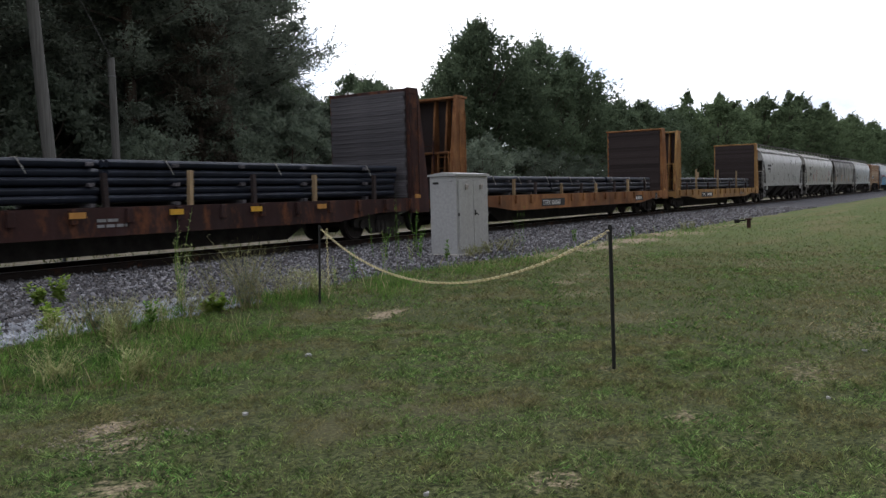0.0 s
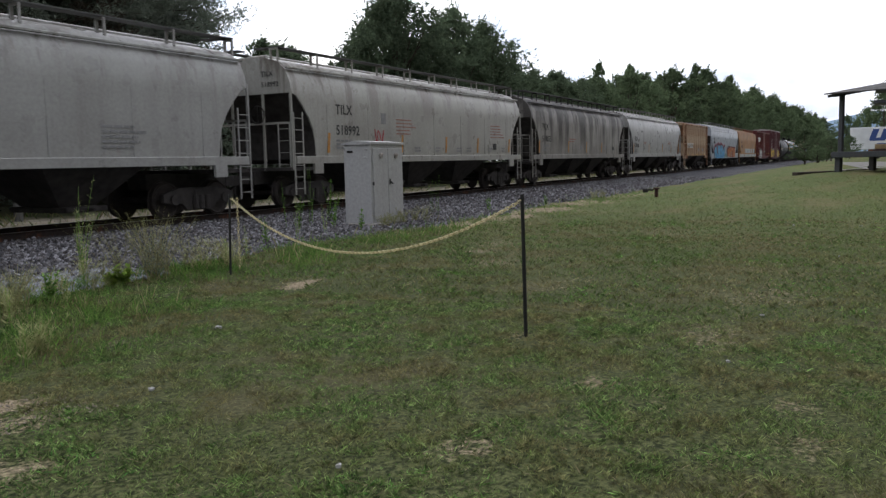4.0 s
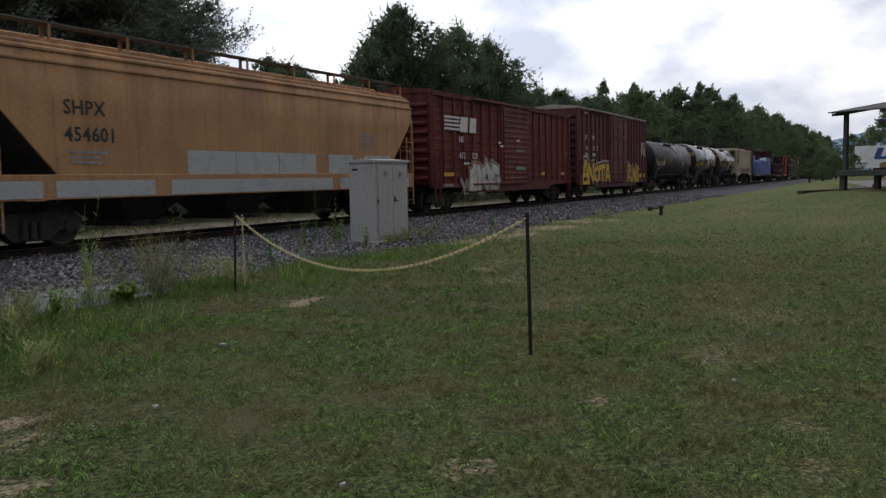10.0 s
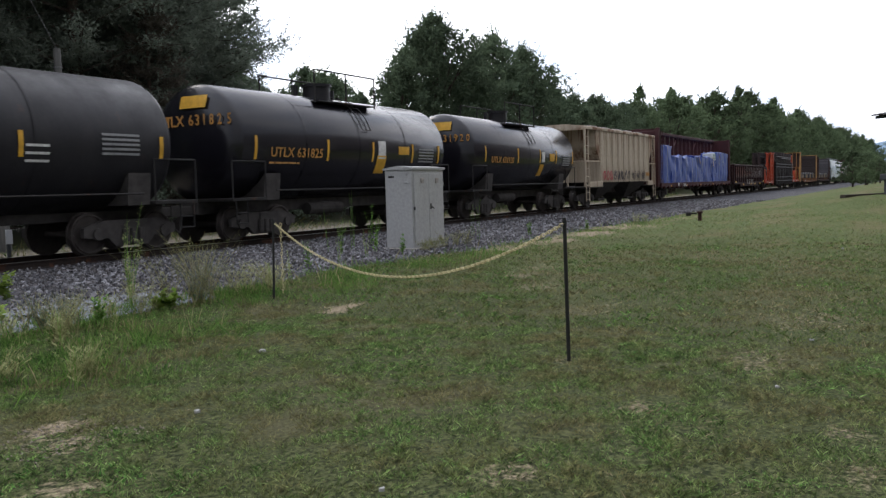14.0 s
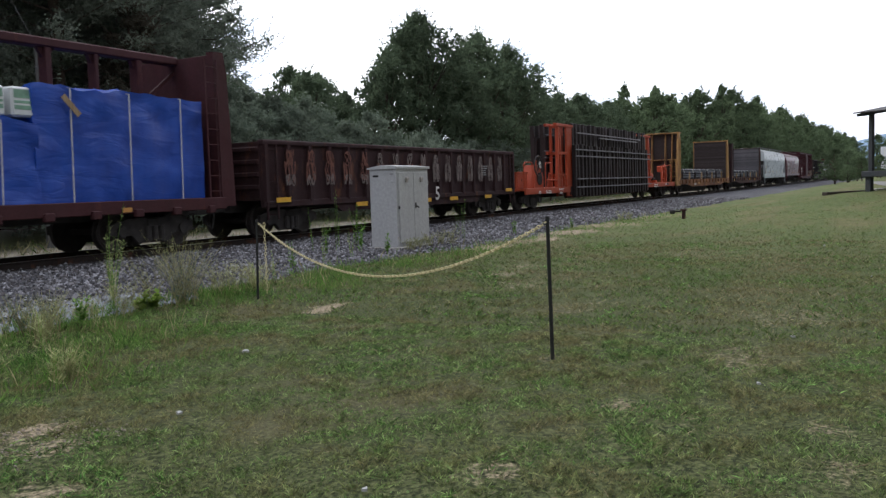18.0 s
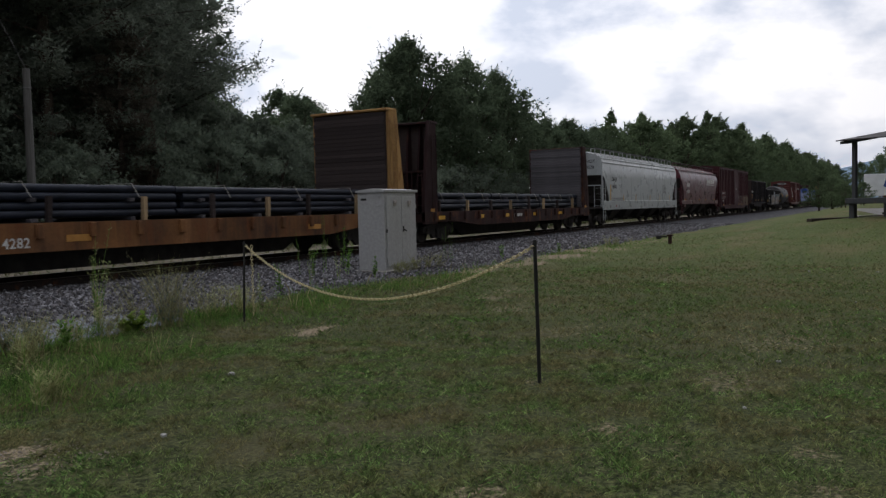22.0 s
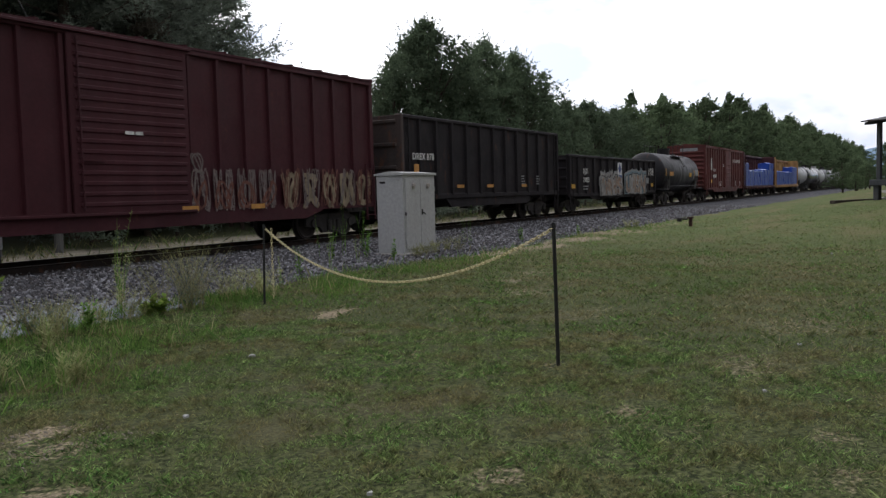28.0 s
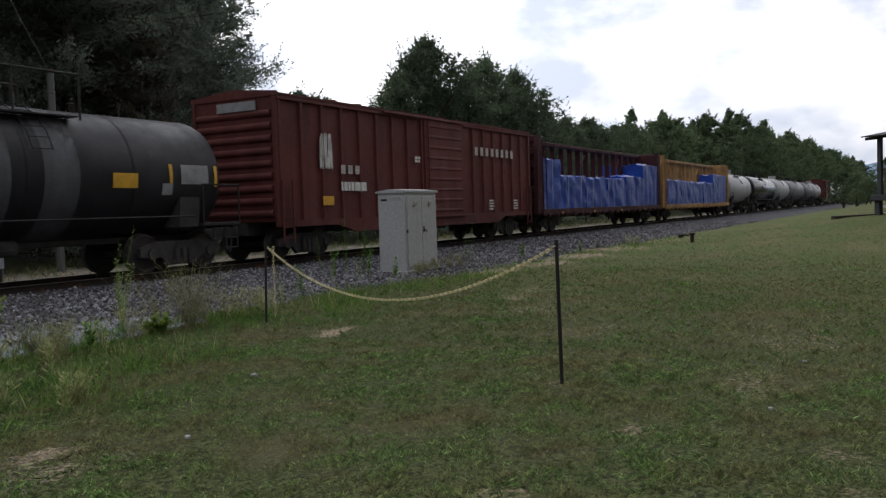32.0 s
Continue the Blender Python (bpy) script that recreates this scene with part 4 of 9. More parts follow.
# ---- litter, stones ----
for k, (x, y, s) in enumerate(((5.76, 5.32, 0.04), (3.95, 4.27, 0.036), (6.33, 0.93, 0.022), (13.3, 0.42, 0.03), (3.3, 2.32, 0.02), (18.4, 1.44, 0.05), (18.8, 0.2, 0.04), (8.2, 0.9, 0.025))):
    g = G()
    n = 7
    r = np.random.default_rng(k)
    ring0 = [(math.cos(i * 6.283 / n) * s * r.uniform(0.5, 1.2), math.sin(i * 6.283 / n) * s * r.uniform(0.4, 1.0), r.uniform(0.0, s * 0.35)) for i in range(n)]
    g.loft([[(a * 0.9, b_ * 0.9, -0.01) for a, b_, c_ in ring0], ring0, [(a * 0.55, b_ * 0.3, s * r.uniform(0.05, 0.35)) for a, b_, c_ in ring0]])
    solid("litter", g, "litter", "crumpled scrap of white paper on the grass", "litter", "", "scraps on the lawn", at=(x, y, float(ground_z(np.array(x), np.array(y))) + 0.025))

# ---- utility poles and wires beyond the track ----
def utility_pole(base, top, r0, r1, label):
    p = thing("utility_pole", label, "pole", "poles beyond the track", base)
    d = Vector(top) - Vector(base)
    part("shaft", G().rod((0, 0, -0.5), d, r0, r1, 14), "pole", p, smooth=True)
    part("band", G().rod(d * 0.9, d * 0.905, r1 * 1.25, r1 * 1.25, 14), "wire", p)
    return p


utility_pole((15.4, 24.5, 0.05), (14.7, 24.5, 11.5), 0.21, 0.16, "tall leaning grey wooden utility pole")
utility_pole((17.6, 24.5, 0.05), (17.58, 24.5, 6.35), 0.145, 0.115, "short grey wooden stub pole")
w = thing("guy_wire", "sagging steel guy wire between the two poles", "cable", "", (17.58, 24.4, 6.2))
P0, P1 = Vector((0, 0, 0)), Vector((-2.9, 0.05, 5.0))
line = [P0.lerp(P1, i / 10) for i in range(11)]
seg = G().loft([[p + Vector((0.012 * math.cos(k * math.pi / 3), 0.012 * math.sin(k * math.pi / 3), 0)) for k in range(6)] for p in line])
part("strand", seg, "wire", w)
mb = thing("mile_marker", "small grey steel marker post beyond the rails", "marker", "", (12.4, 19.6, 0.0))
part("post", G().box(-0.04, 0.04, -0.03, 0.03, -0.2, 0.62, 0.006), "dock_steel", mb)
part("plate", G().box(-0.09, 0.09, -0.05, -0.03, 0.4, 0.75, 0.008), "trailer", mb)


# ---- weeds on the gravel edge, each plant by itself ----
def weed_plant(x, y, h, kind, seed, label):
    r = random.Random(seed)
    z = float(ground_z(np.array(float(x)), np.array(float(y)))) + (0.03 if y > 9.6 else 0)
    p = thing("weed", label, "weed", "weeds on the gravel edge", (x, y, z))
    g, lv = G(), []
    stems = {"spire": 3, "clump": 34, "leafy": 4, "broad": 5, "rod": 2, "bush": 22}[kind]
    for i in range(stems):
        a = r.uniform(0, 6.283)
        lean = {"spire": 0.22, "clump": 0.9, "leafy": 0.25, "broad": 0.6, "rod": 0.08, "bush": 0.75}[kind] * r.uniform(0.3, 1)
        hh = h * r.uniform(0.6, 1.0) if i else h
        top = Vector((math.cos(a) * lean * hh, math.sin(a) * lean * hh, hh))
        base = Vector((r.uniform(-1, 1), r.uniform(-1, 1), 0)) * (0.14 if kind in ("clump", "bush") else 0.04)
        mid = base.lerp(top, 0.5) + Vector((0, 0, 0.08 * hh))
        t = 0.002 if kind == "clump" else 0.004
        g.rod(base, mid, t, t * 0.8, 5, False).rod(mid, base + top, t * 0.8, t * 0.4, 5, False)
        n = {"spire": 34, "clump": 9, "leafy": 30, "broad": 26, "rod": 30, "bush": 26}[kind]
        for k in range(n):
            f = r.uniform(0.12, 1.0)
            c = (base.lerp(mid, f * 2) if f < 0.5 else mid.lerp(base + top, f * 2 - 1))
            b2 = r.uniform(0, 6.283)
            L = {"spire": 0.07, "clump": 0.09, "leafy": 0.08, "broad": 0.1, "rod": 0.06, "bush": 0.05}[kind] * r.uniform(0.6, 1.3) * (1.3 - f * 0.6)
            w_ = L * {"spire": 0.1, "clump": 0.05, "leafy": 0.22, "broad": 0.42, "rod": 0.12, "bush": 0.13}[kind]
            d = Vector((math.cos(b2), math.sin(b2), r.uniform(0.0, 0.9))).normalized() * L
            s_ = d.cross(Vector((0, 0, 1))).normalized() * w_
            lv.append([c, c + d * 0.5 + s_, c + d, c + d * 0.5 - s_])
    stem_mat = "weed_dry" if kind in ("clump", "bush") else "weed"
    tagged(part("stem", g, stem_mat, p), kind="stuff")
    part("leaves", quads_mesh("leaves", np.array([[tuple(v) for v in q] for q in lv]), "stalk" if kind in ("clump", "spire") else "leaf_olive" if kind == "bush" else "weed_lime" if kind == "broad" else "weed"), "weed", p)


WEEDS = [(8.0, 9.9, 1.42, "spire"), (7.6, 9.4, 1.3, "spire"), (7.4, 9.1, 0.95, "spire"), (7.3, 8.95, 0.75, "spire"), (7.85, 9.65, 1.0, "spire"), (8.35, 8.9, 1.0, "clump"), (8.15, 8.55, 0.85, "bush"), (7.95, 8.45, 0.7, "bush"), (8.6, 9.0, 0.9, "clump"), (8.05, 9.1, 0.95, "clump"), (9.2, 9.0, 0.5, "clump"),
         (7.52, 8.52, 0.26, "broad"), (7.45, 8.62, 0.2, "broad"), (6.0, 9.85, 0.28, "broad"), (5.8, 9.6, 0.24, "broad"), (7.1, 11.4, 0.42, "broad"), (6.9, 11.6, 0.36, "broad"), (5.7, 8.6, 0.48, "bush"), (5.85, 8.3, 0.46, "bush"), (6.3, 8.9, 0.42, "clump"), (6.7, 8.75, 0.4, "clump"), (17.6, 12.9, 1.5, "rod"), (17.7, 12.4, 1.15, "leafy"),
         (16.3, 12.0, 0.9, "rod"), (16.1, 11.2, 0.8, "leafy"), (15.7, 12.3, 1.1, "rod"), (15.2, 11.5, 0.8, "leafy"), (20.0, 10.5, 1.1, "rod"), (21.4, 11.4, 1.0, "rod"), (18.7, 10.15, 0.5, "clump"), (17.9, 10.4, 0.38, "clump"), (17.4, 10.35, 0.3, "clump"), (13.8, 10.5, 0.8, "spire"), (12.4, 10.2, 0.55, "leafy"), (14.9, 10.6, 0.6, "spire"),
         (11.2, 9.6, 0.5, "spire"), (10.2, 9.2, 0.45, "clump"), (15.6, 10.1, 0.5, "leafy"), (22.5, 10.1, 0.4, "leafy"), (26.0, 9.6, 0.35, "leafy"), (30.5, 9.3, 0.4, "clump"), (31.2, 9.2, 0.35, "clump"), (5.2, 8.4, 0.4, "clump"), (7.2, 8.6, 0.5, "clump"), (9.0, 8.55, 0.5, "clump"), (9.4, 8.4, 0.5, "clump"), (5.6, 8.0, 0.45, "clump"),
         (4.4, 8.3, 0.4, "leafy"), (6.2, 8.2, 0.35, "leafy"), (9.9, 8.9, 0.4, "spire"), (5.0, 7.2, 0.4, "spire"), (16.7, 10.2, 0.3, "clump"), (18.6, 10.4, 0.35, "clump"), (4.6, 7.6, 0.45, "spire"), (4.0, 6.6, 0.35, "clump"), (4.2, 5.9, 0.36, "spire"), (4.5, 6.2, 0.34, "clump"), (5.3, 7.6, 0.4, "clump"), (6.1, 7.8, 0.36, "spire")]
NAMES = {"spire": "tall thin green weed growing from the ballast", "clump": "wispy dry grass clump at the gravel edge", "leafy": "small leafy green weed at the gravel edge", "broad": "broad-leaved weed rooted in the stones", "rod": "upright leafy weed stalk beside the cabinet", "bush": "dull grey-green bushy weed at the gravel edge"}
for i, (x, y, h, kind) in enumerate(WEEDS):
    weed_plant(x, y, h, kind, i, NAMES[kind])

# ---- trees ----
def leaf_cloud(r, centres, radii, per, size, flat=1.0, droop=0.0, narrow=0.5):
    """Small leaves scattered through clumps: an array (n, 4, 3)."""
    k = len(centres)
    n = k * per
    c = np.repeat(centres, per, 0)
    rad = np.repeat(radii, per)
    d = r.normal(size=(n, 3))
    d /= np.linalg.norm(d, axis=1, keepdims=True)
    p = c + d * (rad * r.random(n) ** 0.6)[:, None] * np.array([1, 1, flat])
    u = r.normal(size=(n, 3))
    u[:, 2] -= droop
    u /= np.linalg.norm(u, axis=1, keepdims=True)
    v = np.cross(u, r.normal(size=(n, 3)))
    v /= np.linalg.norm(v, axis=1, keepdims=True)
    s = size * r.uniform(0.6, 1.4, n)
    u, v = u * s[:, None], v * (s * narrow)[:, None]
    return np.stack([p - u, p + v, p + u, p - v], 1)


def sprigs(r, centres, axis_x, axis_y, length, size, n=9):
    """Leafy twigs that stand out from the crown, upwards and outwards: an array (n, 4, 3)."""
    k = len(centres)
    out_ = np.stack([centres[:, 0] - axis_x, centres[:, 1] - axis_y, np.zeros(k)], 1)
    out_ /= np.maximum(np.linalg.norm(out_, axis=1, keepdims=True), 0.2)
    d = out_ * r.uniform(0.2, 0.9, (k, 1)) + r.normal(0, 0.25, (k, 3)) + np.array([0, 0, 0.75])
    d /= np.linalg.norm(d, axis=1, keepdims=True)
    f = np.linspace(0.25, 1.0, n)
    p = centres[:, None] + d[:, None] * (f[None, :, None] * (length * r.uniform(0.5, 1.15, (k, 1, 1))))
    p = (p + r.normal(0, size * 0.55, p.shape) * (1.15 - f)[None, :, None]).reshape(-1, 3)
    m = len(p)
    u = r.normal(size=(m, 3)) + np.repeat(d, n, 0) * 0.8
    u /= np.linalg.norm(u, axis=1, keepdims=True)
    v = np.cross(u, r.normal(size=(m, 3)))
    v /= np.linalg.norm(v, axis=1, keepdims=True)
    q = size * r.uniform(0.5, 1.1, m)
    u, v = u * q[:, None], v * (q * 0.42)[:, None]
    return np.stack([p - u, p + v, p + u, p - v], 1)


def broad_tree(seed, h, spread, leaf=0.2, per=70, clumps=80, mat="leaf_oak", low=0.15, cone=0.0, fine=0.11):
    """Trunk, limbs and crown meshes of a broad-leaved tree; cone: how far the crown narrows to its top."""
    r = np.random.default_rng(seed)
    g = G()
    lean = r.normal(0, 0.02, 2) * h
    top = Vector((lean[0], lean[1], h * 0.8))
    g.rod((0, 0, -0.4), top * 0.45, 0.018 * h, 0.012 * h, 9, False)
    g.rod(top * 0.45, top, 0.012 * h, 0.003 * h, 7, False)
    cs, rs = [], []
    for i in range(clumps):
        t = low + (1 - low) * r.random() ** (0.8 + 0.4 * cone)
        s01 = (t - low) / (1 - low)
        dome = math.sin(min(1.0, s01 * 0.9 + 0.12) * math.pi) ** 0.6
        prof_ = dome * (1 - cone) + cone * (1.0 - s01) ** 0.75 * min(1.0, s01 * 6 + 0.5)
        a = r.uniform(0, 2 * math.pi)
        d = spread * prof_ * math.sqrt(r.uniform(0.12, 1.0)) * (1 + 0.22 * math.sin(3 * a + seed) + 0.12 * math.sin(9 * s01 + seed + 2 * a))
        c = Vector((math.cos(a) * d + lean[0] * t, math.sin(a) * d + lean[1] * t, h * t * 0.95 + r.normal(0, 0.02) * h))
        cs.append(c)
        rs.append(spread * fine * r.uniform(0.7, 1.7))
        if i % 7 == 0:
            s = top * min(0.95, t * 0.75)
            g.rod(s, s.lerp(c, 0.6) + Vector((0, 0, -0.02 * h)), 0.0055 * h, 0.003 * h, 5, False)
            g.rod(s.lerp(c, 0.6) + Vector((0, 0, -0.02 * h)), c, 0.003 * h, 0.001 * h, 5, False)
    cs, rs = np.array([tuple(c) for c in cs]), np.array(rs)
    leaves = leaf_cloud(r, cs, rs, per, leaf, 0.8)
    rim = cs[np.hypot(cs[:, 0], cs[:, 1]) + 0.35 * np.clip(cs[:, 2] - 0.6 * h, 0, None) > spread * 0.42]
    leaves = np.concatenate([leaves, sprigs(r, rim, lean[0] * 0.5, lean[1] * 0.5, spread * 0.24, leaf)])
    return g.mesh("trunk", "bark", True), quads_mesh("crown", leaves, mat)


def pine_tree(seed, h, spread, leaf=0.11, per=135, mat="leaf_pine", bare=0.04):
    """A white pine: whorls of long level limbs with tufts of needles."""
    r = np.random.default_rng(seed)
    g = G()
    g.rod((0, 0, -0.4), (0, 0, h * 0.55), 0.016 * h, 0.01 * h, 9, False)
    g.rod((0, 0, h * 0.55), (0, 0, h), 0.01 * h, 0.002 * h, 7, False)
    cs, rs = [], []
    z = h * bare + 0.6
    while z < h * 0.99:
        t = z / h
        reach = spread * (0.55 + 0.6 * t if t < 0.35 else 1.05 * (1 - t) ** 0.62 * 1.18)
        for k in range(6):
            a = r.uniform(0, 2 * math.pi)
            L = max(0.35, reach * r.uniform(0.6, 1.0))
            end = Vector((math.cos(a) * L, math.sin(a) * L, z + L * r.uniform(0.08, 0.4)))
            g.rod((0, 0, z), end, 0.02 + 0.008 * L, 0.008, 4, False)
            n = max(1, int(L / 0.75))
            for j in range(n):
                f = (j + 0.9) / n
                c = Vector((0, 0, z)).lerp(end, f) + Vector((r.normal(0, 0.25), r.normal(0, 0.25), r.normal(0.05, 0.12)))
                cs.append(c)
                rs.append(0.42 + 0.34 * r.random() + 0.03 * L)
        z += h * 0.028 + 0.22
    leaves = leaf_cloud(r, np.array(cs), np.array(rs), per, leaf, 0.6, 0.0, 0.32)
    cs = np.array(cs)
    leaves = np.concatenate([leaves, sprigs(r, cs[np.hypot(cs[:, 0], cs[:, 1]) > 1.2], 0.0, 0.0, 1.25, leaf * 1.1, 16 if leaf < 0.2 else 8)])
    leaves = (leaves - leaves.mean(1, keepdims=True)) * np.array([1.0, 1.0, 0.8]) + leaves.mean(1, keepdims=True)
    return g.mesh("trunk", "bark", True), quads_mesh("crown", leaves, mat)


TREE_N = [0]


def plant(kind, meshes, x, y, scale, label, group, name="tree"):
    TREE_N[0] += 1
    z = float(ground_z(np.array(float(x)), np.array(float(y))))
    t = thing(name, label, "tree" if name == "tree" else "bush", group, (x, y, z), (TREE_N[0] * 137.5) % 360)
    t.scale = scale if isinstance(scale, tuple) else (scale,) * 3
    part("trunk", meshes[0], "bark", t)
    part("crown", meshes[1], "leaf_oak", t)
    return t


PINES = [pine_tree(s, 18, 5.0, 0.09, 170) for s in (1, 2, 3)]
BACK = [pine_tree(s, 18, 5.2, 0.26, 30) for s in (4, 5)]
OAKS = [broad_tree(s, 13, 4.6, 0.13, 46, 330) for s in (11, 12, 13)]
ASH = [broad_tree(s, 13.6, 4.9, 0.13, 54, 380, "leaf_oak", 0.12, 0.32, 0.11) for s in (14, 15)]
FAR = [broad_tree(s, 14, 4.7, 0.24, 24, 210, "leaf_wood", 0.12, c, 0.12) for s, c in ((21, 0.0), (22, 0.45), (23, 0.2), (24, 0.6))]
FARP = [broad_tree(s, 15.5, 3.6, 0.22, 24, 200, "leaf_wood", 0.1, 0.85, 0.1) for s in (31, 32)]
BUSH = [broad_tree(s, 5.5, 3.0, 0.085, 64, 120, "leaf_olive", 0.05) for s in (41, 42, 43)]
BROWN = pine_tree(9, 15, 3.4, 0.13, 110, "leaf_brown")
pr = random.Random(5)
# tall pines opposite the camera
for i, (x, y, s) in enumerate(((2, 29, 1.1), (7, 31, 1.25), (12.5, 28.5, 1.1), (17, 31.5, 1.2), (22, 29.5, 1.12), (26.5, 31.5, 1.2), (31.5, 32.5, 1.05), (-4, 30, 1.1), (-10, 29, 1.0), (10, 37, 1.2), (20, 37.5, 1.3), (33, 38.5, 1.05), (-14, 35, 1.2), (5, 35, 1.15), (14.5, 34.5, 1.2), (0, 36, 1.2), (24, 35, 1.1), (29.3, 33.2, 1.12), (27.5, 36.5, 1.15), (3, 40, 1.35), (8, 41, 1.3), (13, 41, 1.35), (18, 41.5, 1.3), (23, 41, 1.3), (28, 40, 1.2), (30.5, 36.2, 1.22), (33.2, 35.3, 1.05), (26, 33.5, 1.15))):
    plant("pine", PINES[i % 3] if y < 33.5 and x > 0 else BACK[i % 2], x, y, s, "tall dark white pine at the edge of the woods", "pines beyond the track")
plant("pine", BROWN, 24.3, 28.0, 0.66, "half-dead brown pine among the green ones", "pines beyond the track")
# lower growth under and beside them
for x, y, s in ((22.5, 31, 1.3), (27, 30.6, 1.3), (31.5, 30.2, 1.25), (35.5, 30, 1.2), (39, 30.5, 1.25), (33, 33.5, 1.3), (37, 33, 1.3), (29, 35, 1.2), (6, 29, 1.25), (10.5, 28, 1.15), (14.2, 29.5, 1.3), (17.5, 28.5, 1.2), (3, 25.5, 0.8), (8, 26, 0.9), (13.5, 26.6, 0.75), (20, 26, 0.8), (25, 27, 0.9), (30, 28, 1.0), (34, 27.5, 1.05), (37.5, 26.5, 0.95), (41, 27.5, 1.1), (44.5, 26, 0.9), (48, 27.5, 1.0), (52, 26.5, 0.85), (57, 27, 0.9), (62, 26.5, 0.8), (68, 27, 0.9), (75, 27, 0.8), (83, 27, 0.9)):
    plant("bush", BUSH[int(x) % 3], x, y, s, "grey-green bush at the foot of the woods", "bushes beyond the track", "bush")
# the middle group
for i, (x, y, s) in enumerate(((44, 36, 0.74), (40, 38, 0.72), (47.5, 36, 0.74), (42, 33, 0.68), (46, 32.5, 0.6), (36.5, 36, 0.78), (53.5, 31.5, 1.06), (56, 34, 1.0), (59, 30.5, 0.88), (62.5, 31, 1.03), (66, 30, 1.02), (69.5, 31.5, 0.96), (50.5, 32, 0.8), (72.5, 32, 0.86), (76, 30, 0.78), (80, 32, 0.8), (84.5, 30.5, 0.82), (89, 32, 0.86), (93, 30, 0.82))):
    plant("oak", ASH[i % 2] if i in (6, 7, 9) else OAKS[i % 3], x, y, s, "leafy green tree behind the railway", "trees beyond the track")
# woods that follow the line into the distance
x = 97.0
i = 0
while x < 620:
    for row in range(2):
        top = np.interp(x, [97, 130, 160, 300, 620], [11.5, 14.5, 17.0, 19.5, 21.5])
        s = top / 14 * pr.uniform(0.82, 1.06)
        src = FARP[i % 2] if pr.random() < 0.16 else FAR[i % 4]
        plant("far", src, x + pr.uniform(-2, 2), 29 + 6 * row + pr.uniform(-1.5, 1.5), (s * 1.1, s * 1.1, s), "dark green tree in the woods along the line", "woods along the line")
        i += 1
    x += 5.0 + x * 0.018

# ---- loading dock, building, trailer and hills beyond the lawn ----
DOCK_Z = float(ground_z(np.array(41.6), np.array(1.75)))
dock = thing("loading_dock", "raised grey loading dock under an open lean-to roof", "loading dock", "", (41.6, 1.75, DOCK_Z), -28.0)
part("deck", G().box(0, 16, -6.0, 0.0, 0.66, 0.92, 0.02), "dock_steel", dock)
for x in (0.3, 3.2, 7.0, 13.6):
    for y in (-0.2, -5.6):
        part("leg", G().box(x - 0.13, x + 0.13, y - 0.12, y + 0.12, -0.3, 0.66, 0.01), "dock_steel", dock)
for x in (0.42, 7.6):
    part("roof_post", G().box(x - 0.09, x + 0.09, -0.3, -0.12, 0.92, 3.4 + 0.13 * x, 0.01), "dock_steel", dock)
part("roof_beam", G().prism([(-0.4, 3.32), (-0.4, 3.44), (15.5, 5.55), (15.5, 5.36)], -0.4, 0.0), "dock_steel", dock)
part("roof_sheet", G().prism([(-0.55, 3.45), (-0.55, 3.5), (15.5, 5.61), (15.5, 5.56)], -6.2, 0.1), "black_steel", dock)
part("back_post", G().box(0.3, 0.5, -5.9, -5.7, 0.92, 3.5, 0.01), "dock_steel", dock)
part("ground_beam", G().box(-2.0, 9.5, 0.35, 0.62, -0.14, 0.06, 0.02), "tie", dock, "long dark timber lying on the grass")
part("step_frame", G().box(5.6, 5.7, -0.6, -0.5, -0.2, 0.66).box(6.9, 7.0, -0.6, -0.5, -0.2, 0.66).box(5.6, 7.0, -0.6, -0.5, 0.2, 0.27).box(5.6, 7.0, -0.6, -0.5, 0.42, 0.49), "black_steel", dock)
debris = thing("scrap_pile", "pale boards and dark scrap lying under the dock", "scrap", "", (44.8, 0.6, DOCK_Z + 0.02), -28.0)
part("board", G().box(-1.6, 1.4, -0.2, 0.1, 0.0, 0.08, 0.01), "roof_pale", debris)
part("lump", G().rod((1.2, 0.2, 0.1), (1.7, 0.2, 0.25), 0.1, 0.07, 9), "black_steel", debris)

shop = thing("metal_building", "tall cream corrugated metal building with a sloping roofline", "building", "", (40.2, -1.5, 0.35))
part("wall", G().box(0, 52.5, -18, 0.0, -0.3, 10.75), "siding", shop)
for i in range(175):
    x = 0.15 + i * 0.3
    part("siding_rib", G().box(x - 0.035, x + 0.035, 0.0, 0.05, -0.2, 10.7, 0.012), "siding", shop)
part("roof", G().prism([(-18.4, 10.76), (0.3, 10.76), (0.3, 10.95), (-9.0, 13.2), (-18.4, 10.95)], -0.3, 52.8, "x"), "roof_pale", shop)
part("near_bay", G().box(-12.0, -0.02, -18, -1.2, -0.3, 9.4), "siding", shop)
part("canopy", G().box(46.5, 50.6, 0.0, 1.6, 6.75, 7.1, 0.02), "dock_steel", shop, "small flat canopy on the wall")
part("canopy", G().box(45.6, 50.0, 0.0, 1.7, 5.55, 5.85, 0.02), "dock_steel", shop, "small flat canopy on the wall")
for x in (46.8, 50.2):
    part("canopy_rod", G().rod((x, 1.5, 7.1), (x, 0.0, 8.3), 0.03), "wire", shop)
part("flood_lamp", G().rod((17.0, 0.0, 6.4), (17.0, 0.35, 6.5), 0.05).box(16.8, 17.2, 0.25, 0.5, 6.35, 6.6, 0.04), "dock_steel", shop)
part("door", G().box(40.0, 41.2, 0.0, 0.08, 0.95, 3.1, 0.01), "black_steel", shop)

